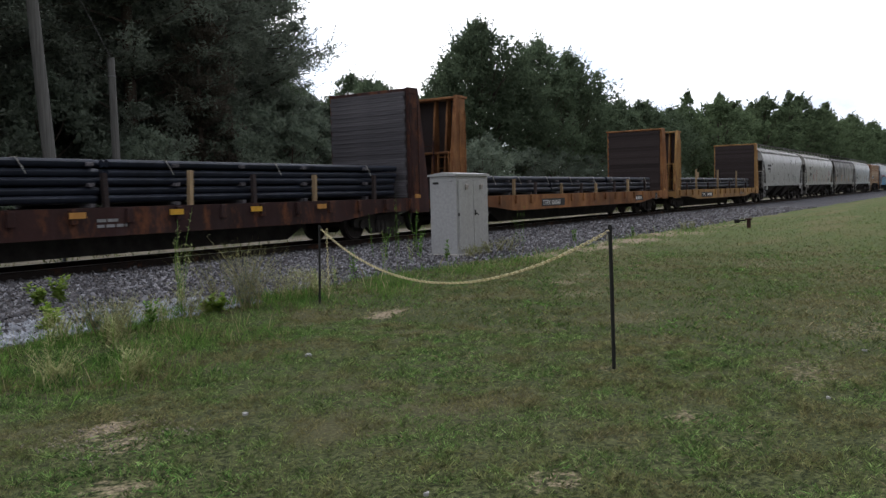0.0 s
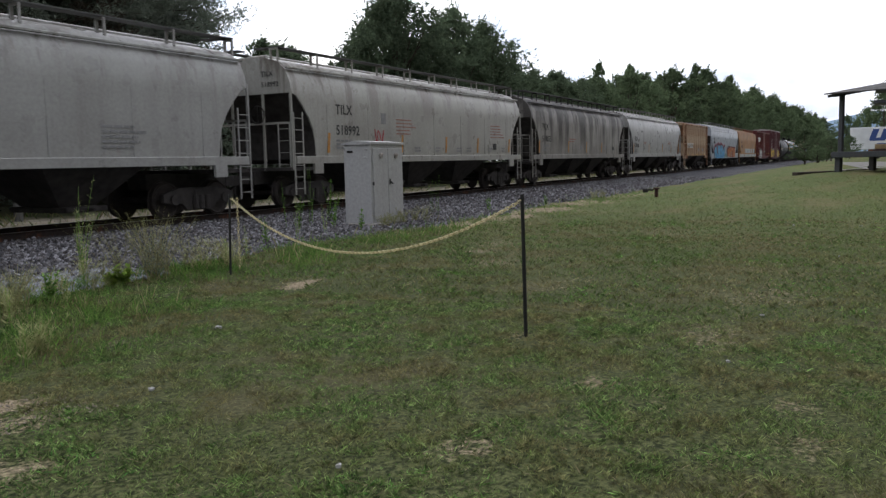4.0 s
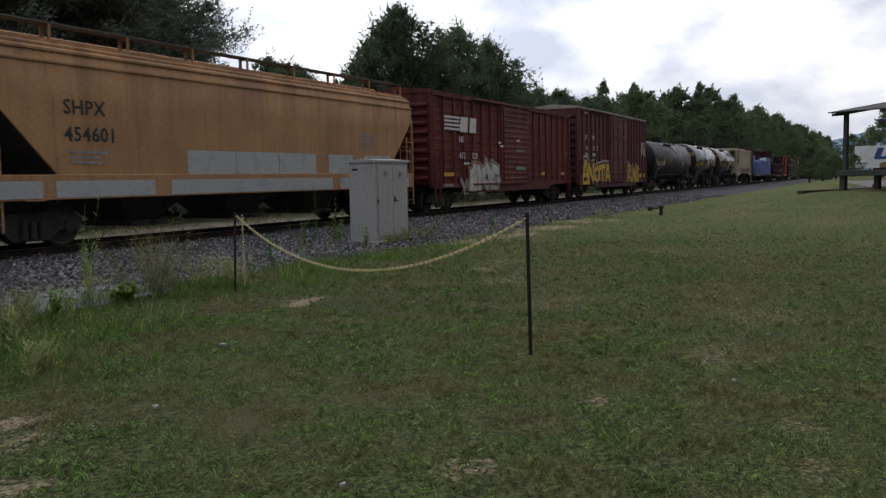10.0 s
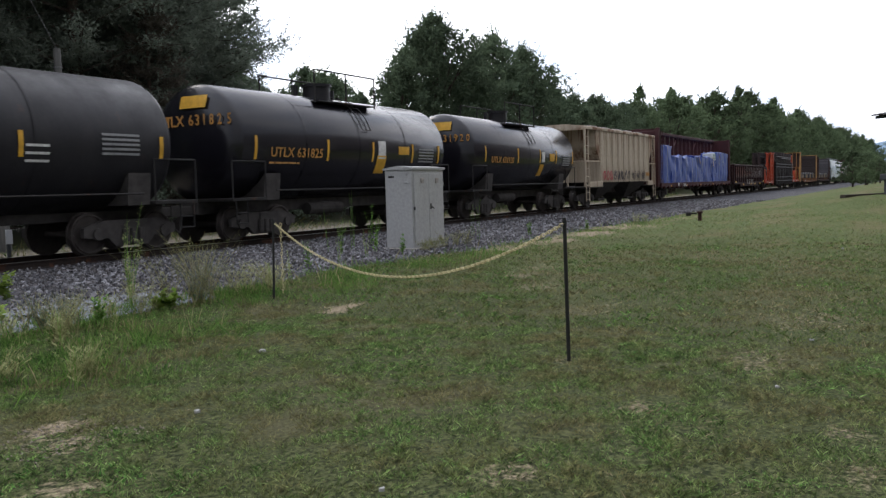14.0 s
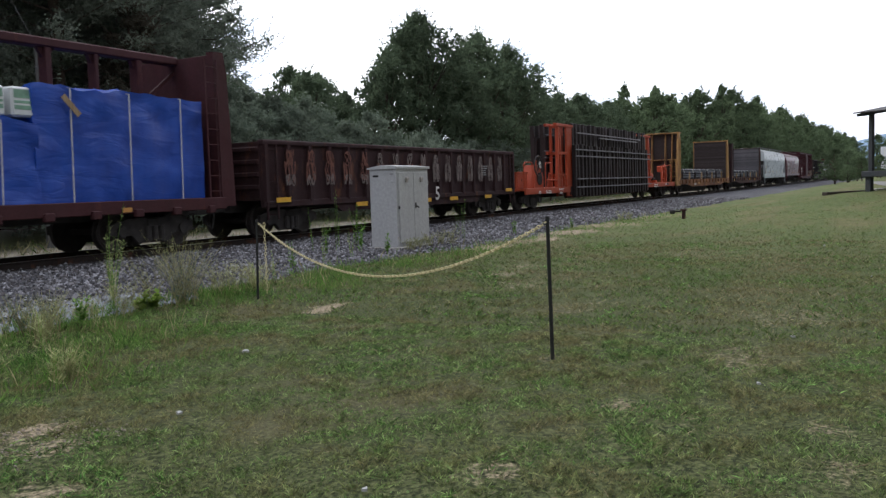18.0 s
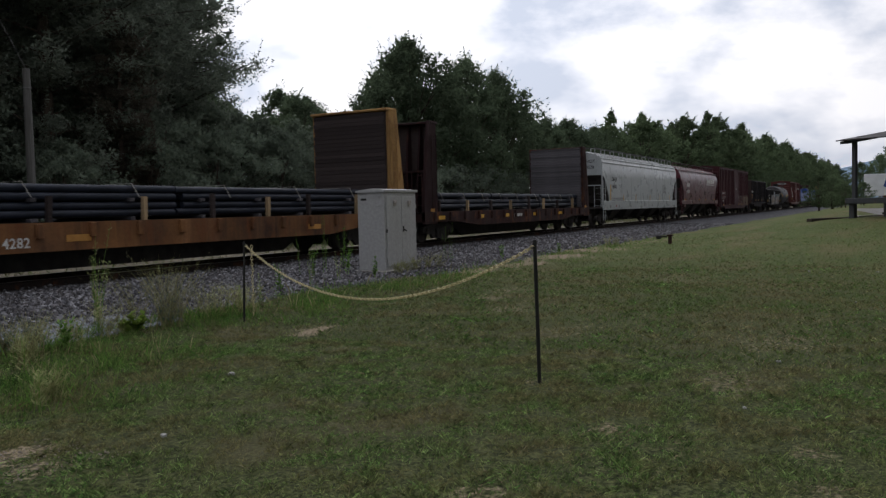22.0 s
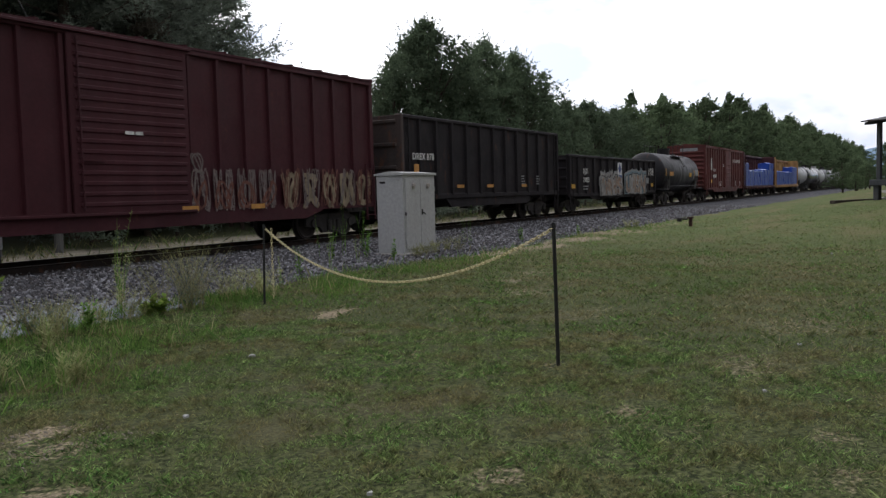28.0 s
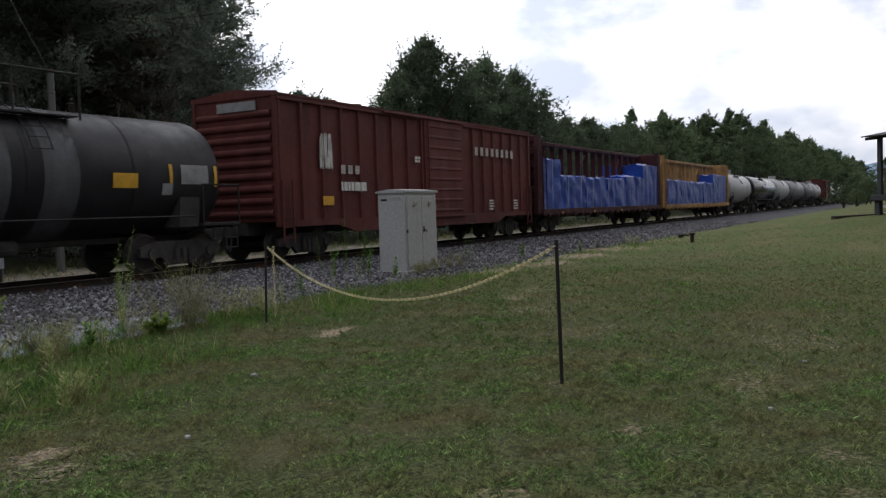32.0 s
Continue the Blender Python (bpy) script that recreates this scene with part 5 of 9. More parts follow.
trailer = thing("truck_trailer", "long white box trailer with big navy blue shapes", "trailer", "", (127.0, 3.0, float(ground_z(np.array(127.0), np.array(3.0)))), -90.0)
part("box", G().box(0, 14.6, -1.3, 1.3, 1.15, 4.1, 0.04), "trailer", trailer)
for x in (2.3, 3.55, 5.0, 6.45, 8.0, 9.5):
    part("emblem_bar", G().prism([(x, 2.45), (x + 0.75, 2.45), (x + 1.2, 3.85), (x + 0.45, 3.85)], -1.32, -1.305), "navy", trailer)
part("emblem_foot", G().box(2.4, 4.2, -1.326, -1.305, 2.3, 2.7), "navy", trailer)
part("emblem_slant", G().prism([(5.3, 3.8), (5.9, 3.8), (6.9, 2.5), (6.3, 2.5)], -1.33, -1.305), "navy", trailer)
part("emblem_line", G().box(3.3, 9.5, -1.32, -1.305, 1.8, 1.95), "navy", trailer)
part("undercarriage", G().box(10.5, 13.5, -1.1, 1.1, 0.5, 1.15, 0.03), "under", trailer)
for x in (11.2, 12.8):
    for y in (-1.1, 1.1):
        part("wheel", G().rod((x, y - 0.15, 0.5), (x, y + 0.15, 0.5), 0.5, n=18), "under", trailer)
part("landing_leg", G().box(2.5, 2.7, -0.9, 0.9, 0.0, 1.15), "under", trailer)
van = thing("parked_flatbed", "low rusty flatbed parked behind the dock", "vehicle", "", (96.0, 0.6, float(ground_z(np.array(96.0), np.array(0.6)))), -90.0)
part("bed", G().box(0, 3.6, -1.0, 1.0, 0.75, 1.0, 0.03), "flat_red", van)
part("crate", G().box(0.6, 2.6, -0.8, 0.8, 1.0, 1.5, 0.05), "stake", van)
for x in (0.8, 2.8):
    for y in (-0.9, 0.9):
        part("wheel", G().rod((x, y - 0.12, 0.38), (x, y + 0.12, 0.38), 0.38, n=16), "under", van)
yard = G()
ring_ = [(47.5, 0.4), (62, 2.0), (120, 3.0), (120, -8), (62, -1.8), (50, -1.8)]
yard.add([(x, y, float(ground_z(np.array(float(x)), np.array(float(y)))) + 0.03) for x, y in ring_], [(0, 1, 4, 5), (1, 2, 3, 4)])
solid("pavement", yard, "asphalt", "worn grey pavement beyond the dock", "pavement", "structure")
for i, (x, y, s) in enumerate(((150, 4.0, 0.5), (158, -1.5, 0.8), (165, -5, 0.95), (170, -10, 1.0), (176, 1.5, 0.65), (182, -16, 1.05), (160, 8.5, 0.42))):
    plant("far", FAR[i % 4], x, y, s, "leafy green tree behind the trailer", "trees beyond the yard")
for i, (x, y, s) in enumerate(((106, 4.4, 0.2), (113, 5.2, 0.24), (119, 6.6, 0.3), (124, 8.4, 0.36), (101, 5.6, 0.14), (109, 2.6, 0.2), (130, 7.0, 0.34))):
    plant("bush", FAR[i % 4], x, y, (s * 1.5, s * 1.5, s), "dusty green bush at the edge of the yard", "bushes by the yard", "bush")
hill = G()
rr = random.Random(2)
prev = None
for i in range(60):
    y = 420 - i * 30
    h = 74 + 34 * math.exp(-((y - 0) / 260) ** 2) + 10 * math.sin(i * 0.55) + rr.uniform(-2, 2)
    ring0 = [(2500, y, -5), (2700, y, h), (2900, y, -5)]
    if prev:
        hill.add(prev + ring0, [(0, 1, 4, 3), (1, 2, 5, 4)])
    prev = ring0
solid("hills", hill, "hill", "pale blue wooded mountain ridge in the haze", "backdrop", "structure")

# ---- train: parts that all cars share ----
# in a car's space x runs along it, y = 0 is its middle, z = 0 the rail head; its near side is at y < 0
def truck_mesh():
    g = G()
    arch = [(-1.22, 0.40), (-1.22, 0.60), (-0.72, 0.74), (0.72, 0.74), (1.22, 0.60), (1.22, 0.40), (0.98, 0.36), (0.62, 0.36), (0.42, 0.17), (-0.42, 0.17), (-0.62, 0.36), (-0.98, 0.36)]
    for y in (-1.07, 0.95):
        g.prism(arch, y, y + 0.12)
        for x in (-0.89, 0.89):
            yy = y - 0.06 if y < 0 else y + 0.12
            g.rod((x, yy, 0.457), (x, yy + 0.06, 0.457), 0.13, n=12)
        for x in (-0.2, 0.0, 0.2):
            yy = y - 0.05 if y < 0 else y + 0.17
            g.rod((x, yy, 0.22), (x, yy, 0.55), 0.075, n=8)
    g.box(-0.2, 0.2, -1.1, 1.1, 0.5, 0.74, 0.03)
    g.rod((0, 0, 0.74), (0, 0, 0.9), 0.2, n=12)
    for x in (-0.42, 0.42):
        g.box(x - 0.04, x + 0.04, -0.9, 0.9, 0.36, 0.46, 0.01)
    return g.mesh("truck", "under")


def wheelset_mesh():
    g = G()
    g.rod((0, -0.95, 0), (0, 0.95, 0), 0.075, n=10)
    for s in (-1, 1):
        y = 0.75 * s
        g.rod((0, y - 0.06, 0), (0, y + 0.06, 0), 0.455, n=24)
        g.rod((0, y - 0.095 * s, 0), (0, y - 0.06 * s, 0), 0.485, n=24)
        g.ring((0, y + 0.062 * s, 0), 0.4, 0.03, "y", 24, 5)
        g.rod((0, y + 0.05 * s, 0), (0, y + 0.1 * s, 0), 0.12, n=12)
        for k in range(4):
            a = k * math.pi / 2
            g.rod((0.25 * math.cos(a), y + 0.055 * s, 0.25 * math.sin(a)), (0.25 * math.cos(a), y + 0.068 * s, 0.25 * math.sin(a)), 0.03, n=6)
    return g.mesh("wheelset", "wheel", True)


TRUCK, WHEELSET = truck_mesh(), wheelset_mesh()
COUPLER = G().box(-0.45, 0.22, -0.1, 0.1, 0.72, 0.95, 0.02).prism([(0.2, -0.12), (0.48, -0.16), (0.56, -0.02), (0.5, 0.12), (0.36, 0.02), (0.2, 0.14)], 0.7, 0.98, "z").rod((0.3, 0.25, 0.7), (0.42, 0.28, 0.3), 0.025).rod((0.42, 0.28, 0.3), (0.62, 0.26, 0.45), 0.025).mesh("coupler", "under")
WHEELS = []


def running_gear(car, half, tc, sill=True):
    """Two trucks with their wheelsets, couplers and the centre sill."""
    for s in (-1, 1):
        t = part("truck", TRUCK, "under", car, at=(s * tc, 0, 0))
        for dx in (-0.89, 0.89):
            WHEELS.append((part("wheelset", WHEELSET, "wheel", t, at=(dx, 0, 0.457)), car))
        part("coupler", COUPLER, "under", car, at=pose(s * (half - 0.5), 0, 0, 0, 0, 0 if s > 0 else 180))
    if sill:
        g = G().box(-half + 0.75, half - 0.75, -0.32, 0.32, 0.7, 1.12, 0.02)
        for s in (-1, 1):
            g.box(s * tc - 0.25, s * tc + 0.25, -1.4, 1.4, 0.92, 1.15, 0.02)
        g.rod((-half * 0.3, -0.7, 0.72), (half * 0.22, -0.7, 0.72), 0.02)
        g.rod((0.8, -0.95, 0.78), (1.5, -0.95, 0.78), 0.2, n=12)
        g.box(-1.2, -0.7, -1.0, -0.6, 0.62, 0.95, 0.03)
        part("underframe", g, "under", car)


def ladder_mesh(w, z0, z1, n, mat, t=0.025):
    g = G()
    for x in (-w / 2, w / 2):
        g.bar((x, 0, z0), (x, 0, z1), t * 1.6, t * 1.6)
    for i in range(n):
        z = z0 + (z1 - z0) * (i + 0.5) / n
        g.bar((-w / 2, 0, z), (w / 2, 0, z), t, t)
    return g.mesh("ladder", mat)


def sign(car, text, x, z, size, mat, y):
    part("lettering", letters(text, size, mat), mat, car, at=(x, y, z))


def bars(car, x, z, w, n, mat, y, h=0.06, gap=0.11, name="stencil"):
    g = G()
    r = random.Random(int(x * 100 + z * 10))
    for i in range(n):
        ww = w * r.uniform(0.6, 1.0)
        a = 0.0
        while a < ww:
            b_ = min(ww, a + r.uniform(0.08, 0.3))
            g.box(x + a, x + b_, y - 0.003, y, z - i * gap - h, z - i * gap)
            a = b_ + 0.04
    tagged(part(name, g, mat, car), kind="stuff")


def patch(car, x, z, w, h, mat, y, name="reflector", label=""):
    part(name, G().box(x, x + w, y - 0.004, y, z, z + h), mat, car, label)


LAYER = [0]


def slab(g, a, b_, wa, wb, y, floor=-9.0):
    """A painted bar with slanted ends, tapering from wa to wb; each lies a hair over the one before."""
    LAYER[0] = (LAYER[0] + 1) % 60
    y -= 0.00011 * LAYER[0]
    d = Vector((b_[0] - a[0], b_[1] - a[1]))
    if d.length < 1e-4:
        return
    u = d.normalized()
    n = Vector((-u.y, u.x))
    p, q = Vector(a) - u * wa * 0.35, Vector(b_) + u * wb * 0.35
    pts = [p + n * wa / 2 - u * wa * 0.2, q + n * wb / 2 + u * wb * 0.1, q - n * wb / 2 + u * wb * 0.25, p - n * wa / 2]
    g.prism([(v.x, max(v.y, floor)) for v in pts], y - 0.002, y)


# bolder forms: arches, rings, forks and hooks
FORMS = {"arch": [[(0.0, 0.0), (0.42, 1.0), (0.62, 0.98), (1.0, 0.0)], [(0.22, 0.36), (0.8, 0.36)]], "zig": [[(0.0, 0.0), (0.08, 1.0), (0.88, 0.0), (0.95, 1.0)]], "ring": [[(0.5, 0.02), (0.08, 0.3), (0.1, 0.75), (0.5, 1.0), (0.9, 0.72), (0.92, 0.3), (0.5, 0.02)]],
         "cross": [[(0.0, 0.82), (1.0, 0.9)], [(0.5, 0.9), (0.56, 0.0)]], "hook": [[(0.95, 0.88), (0.4, 1.0), (0.08, 0.74), (0.5, 0.52), (0.95, 0.3), (0.6, 0.02), (0.05, 0.1)]], "fork": [[(0.1, 0.0), (0.12, 1.0), (0.75, 0.92), (0.8, 0.6), (0.15, 0.5), (0.95, 0.0)]],
         "hill": [[(0.12, 0.0), (0.1, 0.7), (0.35, 1.0), (0.7, 0.95), (0.9, 0.6), (0.88, 0.0)], [(0.5, 0.0), (0.5, 0.55)]], "cup": [[(0.1, 1.0), (0.12, 0.3), (0.4, 0.02), (0.75, 0.1), (0.9, 0.5), (0.92, 1.0)]], "vee": [[(0.0, 1.0), (0.3, 0.0), (0.5, 0.7), (0.75, 0.0), (1.0, 1.0)]]}


def piece(car, x0, z0, w, h, forms, fill, outline, cloud, rim, y, seed, fat=0.36, second=None, skew=0.0):
    """Spray-painted interlocking forms, layer over layer: pale rim, coloured cloud, dark outline, fill, shading."""
    r = random.Random(seed)
    names = forms.split()
    gs = {k: G() for k in ("rim", "cloud", "outline", "fill", "shade", "glint")}
    cell = w / len(names)
    t = min(cell * fat, h * 0.34)
    for i, name in enumerate(names):
        hh, rise, tilt = h * r.uniform(0.8, 1.0), r.uniform(0.0, 0.05) * h, skew + r.uniform(-0.1, 0.1)
        for line in FORMS[name]:
            P = [(x0 + (i + 0.06 + 0.88 * a) * cell + tilt * b_ * cell, z0 + rise + t * 0.35 + b_ * (hh - t * 0.75)) for a, b_ in line]
            for a, b_ in zip(P, P[1:]):
                wa, wb = t * r.uniform(0.8, 1.12), t * r.uniform(0.8, 1.12)
                if rim:
                    slab(gs["rim"], (a[0], a[1] + t * 0.1), (b_[0], b_[1] + t * 0.1), wa * 2.1, wb * 2.1, y + 0.004, z0)
                slab(gs["cloud"], a, b_, wa * 1.85, wb * 1.85, y - 0.004, z0)
                slab(gs["outline"], (a[0] + t * 0.06, a[1] - t * 0.05), (b_[0] + t * 0.06, b_[1] - t * 0.05), wa * 1.34, wb * 1.34, y - 0.012, z0)
                slab(gs["fill"], a, b_, wa, wb, y - 0.02, z0)
                if second and r.random() < 0.7:
                    m = (a[0] * 0.5 + b_[0] * 0.5, a[1] * 0.5 + b_[1] * 0.5)
                    slab(gs["shade"], m, b_, wa * 0.62, wb * 0.5, y - 0.028, z0)
                if r.random() < 0.4:
                    slab(gs["glint"], (a[0] - t * 0.22, a[1] + t * 0.12), (a[0] * 0.7 + b_[0] * 0.3 - t * 0.22, a[1] * 0.7 + b_[1] * 0.3 + t * 0.12), t * 0.12, t * 0.07, y - 0.036)
    for k, m in (("rim", rim), ("cloud", cloud), ("outline", outline), ("fill", fill), ("shade", second), ("glint", "g_white")):
        if m and gs[k].v:
            tagged(part("graffiti_" + k, gs[k], m, car), kind="stuff")


def tags_scrawl(car, x0, z0, w, h, n, mat, y, seed, width=0.05, knots=9):
    """Thin looping spray-painted scribbles."""
    r = random.Random(seed)
    g = G()
    for i in range(n):
        cx, cw = x0 + w * (i + 0.5) / n, w / n
        f1, f2, p1, p2 = r.uniform(1.2, 3.2), r.uniform(1.6, 4.2), r.uniform(0, 6), r.uniform(0, 6)
        m = knots * 3
        pts = [(cx + cw * (0.42 * math.sin(f1 * k / m * 6.283 + p1) * 0.7 + 0.3 * (k / m - 0.5)), z0 + h * (0.5 + 0.45 * math.sin(f2 * k / m * 6.283 + p2)) + r.uniform(-0.03, 0.03)) for k in range(m)]
        for a, b_ in zip(pts, pts[1:]):
            slab(g, a, b_, width, width * r.uniform(0.6, 1.0), y)
    tagged(part("graffiti_scrawl", g, mat, car), kind="stuff")


TRAIN = []          # things that ride along, with their place in the train


def ride(name, label, category, group, a, b_):
    """A thing of the train whose middle lies between the places a and b_ along the train."""
    mid = (a + b_) / 2
    car = thing(name, label, category, group, (mid, CENTRE, RAIL))
    TRAIN.append((car, mid))
    return car, (b_ - a) / 2


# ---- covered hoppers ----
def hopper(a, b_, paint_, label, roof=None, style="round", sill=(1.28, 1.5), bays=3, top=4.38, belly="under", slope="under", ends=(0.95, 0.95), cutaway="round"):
    """ends: bare frame beyond the body at either end; cutaway: the outline of the open ends."""
    car, full = ride("covered_hopper", label, "hopper car", "covered hopper cars", a, b_)
    half = full - (ends[0] + ends[1]) / 2 + 0.95
    e = half - 0.95
    W = 1.56
    if style == "round":
        side = [(W - 0.02, 1.5), (W, 2.2), (W, 3.1), (W - 0.05, 3.6), (W - 0.2, 3.95), (W - 0.48, 4.2), (W - 0.9, 4.33), (0.3, top)]
    else:
        side = [(W, 1.5), (W, 2.2), (W, 3.0), (W, 3.72), (W - 0.03, 3.76), (W - 0.1, 4.02), (W - 0.42, 4.22), (0.3, top)]
    side = [(y, z + (top - 4.38) * (z > 3.3)) for y, z in side]
    bite = {"round": [(0, 3.3), (0.22, 3.22), (0.5, 2.95), (0.8, 2.6), (1.0, 2.25), (1.08, 1.95), (1.12, 1.5)], "bent": [(0, 3.05), (0.3, 2.95), (0.55, 2.75), (0.85, 2.35), (1.15, 1.9), (1.33, 1.5)], "slant": [(0, 3.3), (0.12, 3.2), (1.0, 2.25), (1.6, 1.62), (1.72, 1.5)]}[cutaway]
    cut = [(-e + x, z) for x, z in bite]
    cut = cut + [(-x, z) for x, z in cut[::-1]]
    rings = []
    for x, zb in cut:
        pr_ = [(y, max(z, zb)) for y, z in side]
        rings.append([(x, -y, z) for y, z in pr_] + [(x, y, z) for y, z in pr_[::-1]])
    part("body", G().loft(rings), paint_, car, smooth=True)
    # roof edge rails, hatches and walkways
    part("roof_hatch", G().box(-e + 0.4, e - 0.4, -0.34, 0.34, top - 0.02, top + 0.09, 0.03), roof or paint_, car)
    for s in (-1, 1):
        wy = s * 0.98
        g = G().box(-e + 0.05, e - 0.05, wy - 0.16, wy + 0.16, top + 0.2, top + 0.235, 0.004)
        part("running_board", g, "board", car)
        n = int(2 * e / 1.85)
        br = G().box(-0.03, 0.03, -0.13, 0.15, top + 0.15, top + 0.2).bar((0, -0.1, top - 0.12), (0, -0.1, top + 0.18), 0.05, 0.07).bar((0, 0.14, top - 0.2), (0, 0.14, top + 0.18), 0.035, 0.06).mesh("board_bracket", roof or paint_)
        for i in range(n + 1):
            part("board_bracket", br, roof or paint_, car, at=pose(-e + 2 * e * i / n, wy, 0, 0, 0, 0 if s > 0 else 180))
        part("roof_edge", G().box(-e, e, s * (W - 0.16) - 0.05, s * (W - 0.16) + 0.05, 3.98 + top - 4.38, 4.04 + top - 4.38, 0.01), roof or paint_, car)
        part("side_sill", G().box(-e + 0.08, e - 0.08, s * (W + 0.01) - 0.05, s * (W + 0.01) + 0.05, sill[0], sill[1], 0.012), paint_, car)
        if style == "flat":
            for yy, zz in ((W + 0.005, 3.74), (W - 0.07, 3.98), (W - 0.2, 4.1), (W - 0.4, 4.21)):
                part("roof_rib", G().box(-e, e, s * yy - 0.025, s * yy + 0.025, zz - 0.03 + top - 4.38, zz + 0.03 + top - 4.38, 0.008), paint_, car)
        # weld seams
        m_ = int(2 * (e - 1.6) / 2.1)
        for i in range(m_ + 1):
            x = -(e - 1.7) + 2 * (e - 1.7) * i / m_
            part("weld_seam", G().box(x - 0.012, x + 0.012, s * W - 0.006, s * W + 0.006, sill[1], 3.05), paint_, car)
    lad, thin = ladder_mesh(0.42, 0.4, 2.75, 7, paint_, 0.02), ladder_mesh(0.4, 1.1, 2.45, 4, paint_, 0.018)
    for sx in (-1, 1):
        x = sx * (e + 0.02)
        for s in (-1, 1):
            part("side_ladder", lad, paint_, car, at=(sx * (e - 0.22), s * (W + 0.03), 0))
            part("corner_post", G().bar((x, s * (W - 0.02), 1.1), (x, s * (W - 0.02), bite[0][1] + 0.1), 0.06, 0.06), paint_, car)
            part("end_board", G().box(min(sx * (e - 0.3), x), max(sx * (e - 0.3), x), s * 0.3, s * 1.16, top + 0.2, top + 0.235) if s > 0 else G().box(min(sx * (e - 0.3), x), max(sx * (e - 0.3), x), -1.16, -0.3, top + 0.2, top + 0.235), "board", car)
        part("end_ladder", thin, paint_, car, at=pose(x, -W + 0.3, 0, 0, 0, 90))
        part("end_rail", G().box(x - 0.03, x + 0.03, -W, W, 2.42, 2.48), paint_, car)
        for yy in (-0.55, 0.6):
            part("end_post", G().bar((x, yy, 1.1), (x, yy, bite[0][1]), 0.06, 0.06), paint_, car)
        # the shade on the slope sheets is put into their near-black colour
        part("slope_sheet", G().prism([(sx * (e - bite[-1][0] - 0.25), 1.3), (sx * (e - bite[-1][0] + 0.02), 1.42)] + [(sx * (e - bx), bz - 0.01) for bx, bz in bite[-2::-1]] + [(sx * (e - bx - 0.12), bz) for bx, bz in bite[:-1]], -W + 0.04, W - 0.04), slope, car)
        part("end_platform", G().box(min(sx * (half - 0.9), sx * (half - 2.3)), max(sx * (half - 0.9), sx * (half - 2.3)), -W, W, 1.08, 1.18, 0.01), "under", car)
        part("bracket_plate", G().box(sx * (half - 2.1) - 0.22, sx * (half - 2.1) + 0.22, -W - 0.06, -W + 0.02, 0.98, 1.3, 0.01), paint_, car)
    wheel_x = -(half - 0.72)
    part("brake_wheel", G().ring((wheel_x, -0.5, 2.7), 0.25, 0.018, "x", 16, 5).bar((wheel_x, -0.5, 2.45), (wheel_x, -0.5, 2.95), 0.02, 0.02).bar((wheel_x, -0.75, 2.7), (wheel_x, -0.25, 2.7), 0.02, 0.02), "black_steel", car)
    # discharge bays
    span = 2 * (half - 3.9)
    for i in range(bays):
        c0 = -span / 2 + span * (i + 0.5) / bays
        hw = span / bays / 2 - 0.36
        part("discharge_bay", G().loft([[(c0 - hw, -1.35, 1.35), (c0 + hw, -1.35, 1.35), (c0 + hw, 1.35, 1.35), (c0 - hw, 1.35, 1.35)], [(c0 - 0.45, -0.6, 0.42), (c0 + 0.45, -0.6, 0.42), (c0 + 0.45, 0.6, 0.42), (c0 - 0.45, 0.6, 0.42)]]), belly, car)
        part("outlet_gate", G().box(c0 - 0.55, c0 + 0.55, -0.95, 0.95, 0.32, 0.44, 0.02).rod((c0, -1.15, 0.38), (c0, 1.15, 0.38), 0.03), "under", car)
    running_gear(car, half, half - 2.35, False)
    for sx in (-1, 1):
        part("stub_sill", G().box(min(sx * (half - 0.7), sx * (half - 3.4)), max(sx * (half - 0.7), sx * (half - 3.4)), -0.32, 0.32, 0.7, 1.1, 0.02), "under", car)
    for child in car.children:
        child.location.x += (ends[0] - ends[1]) / 2
    return car, full, -W


def end_sign(car, full, inset, lines, y, z, size, mat):
    """Lines of letters on the end sheet of a hopper."""
    for i, text in enumerate(lines):
        part("lettering", letters(text, size, mat), mat, car, at=pose(-full + inset - 0.015, y, z - i * size * 1.5, 0, 0, -90))


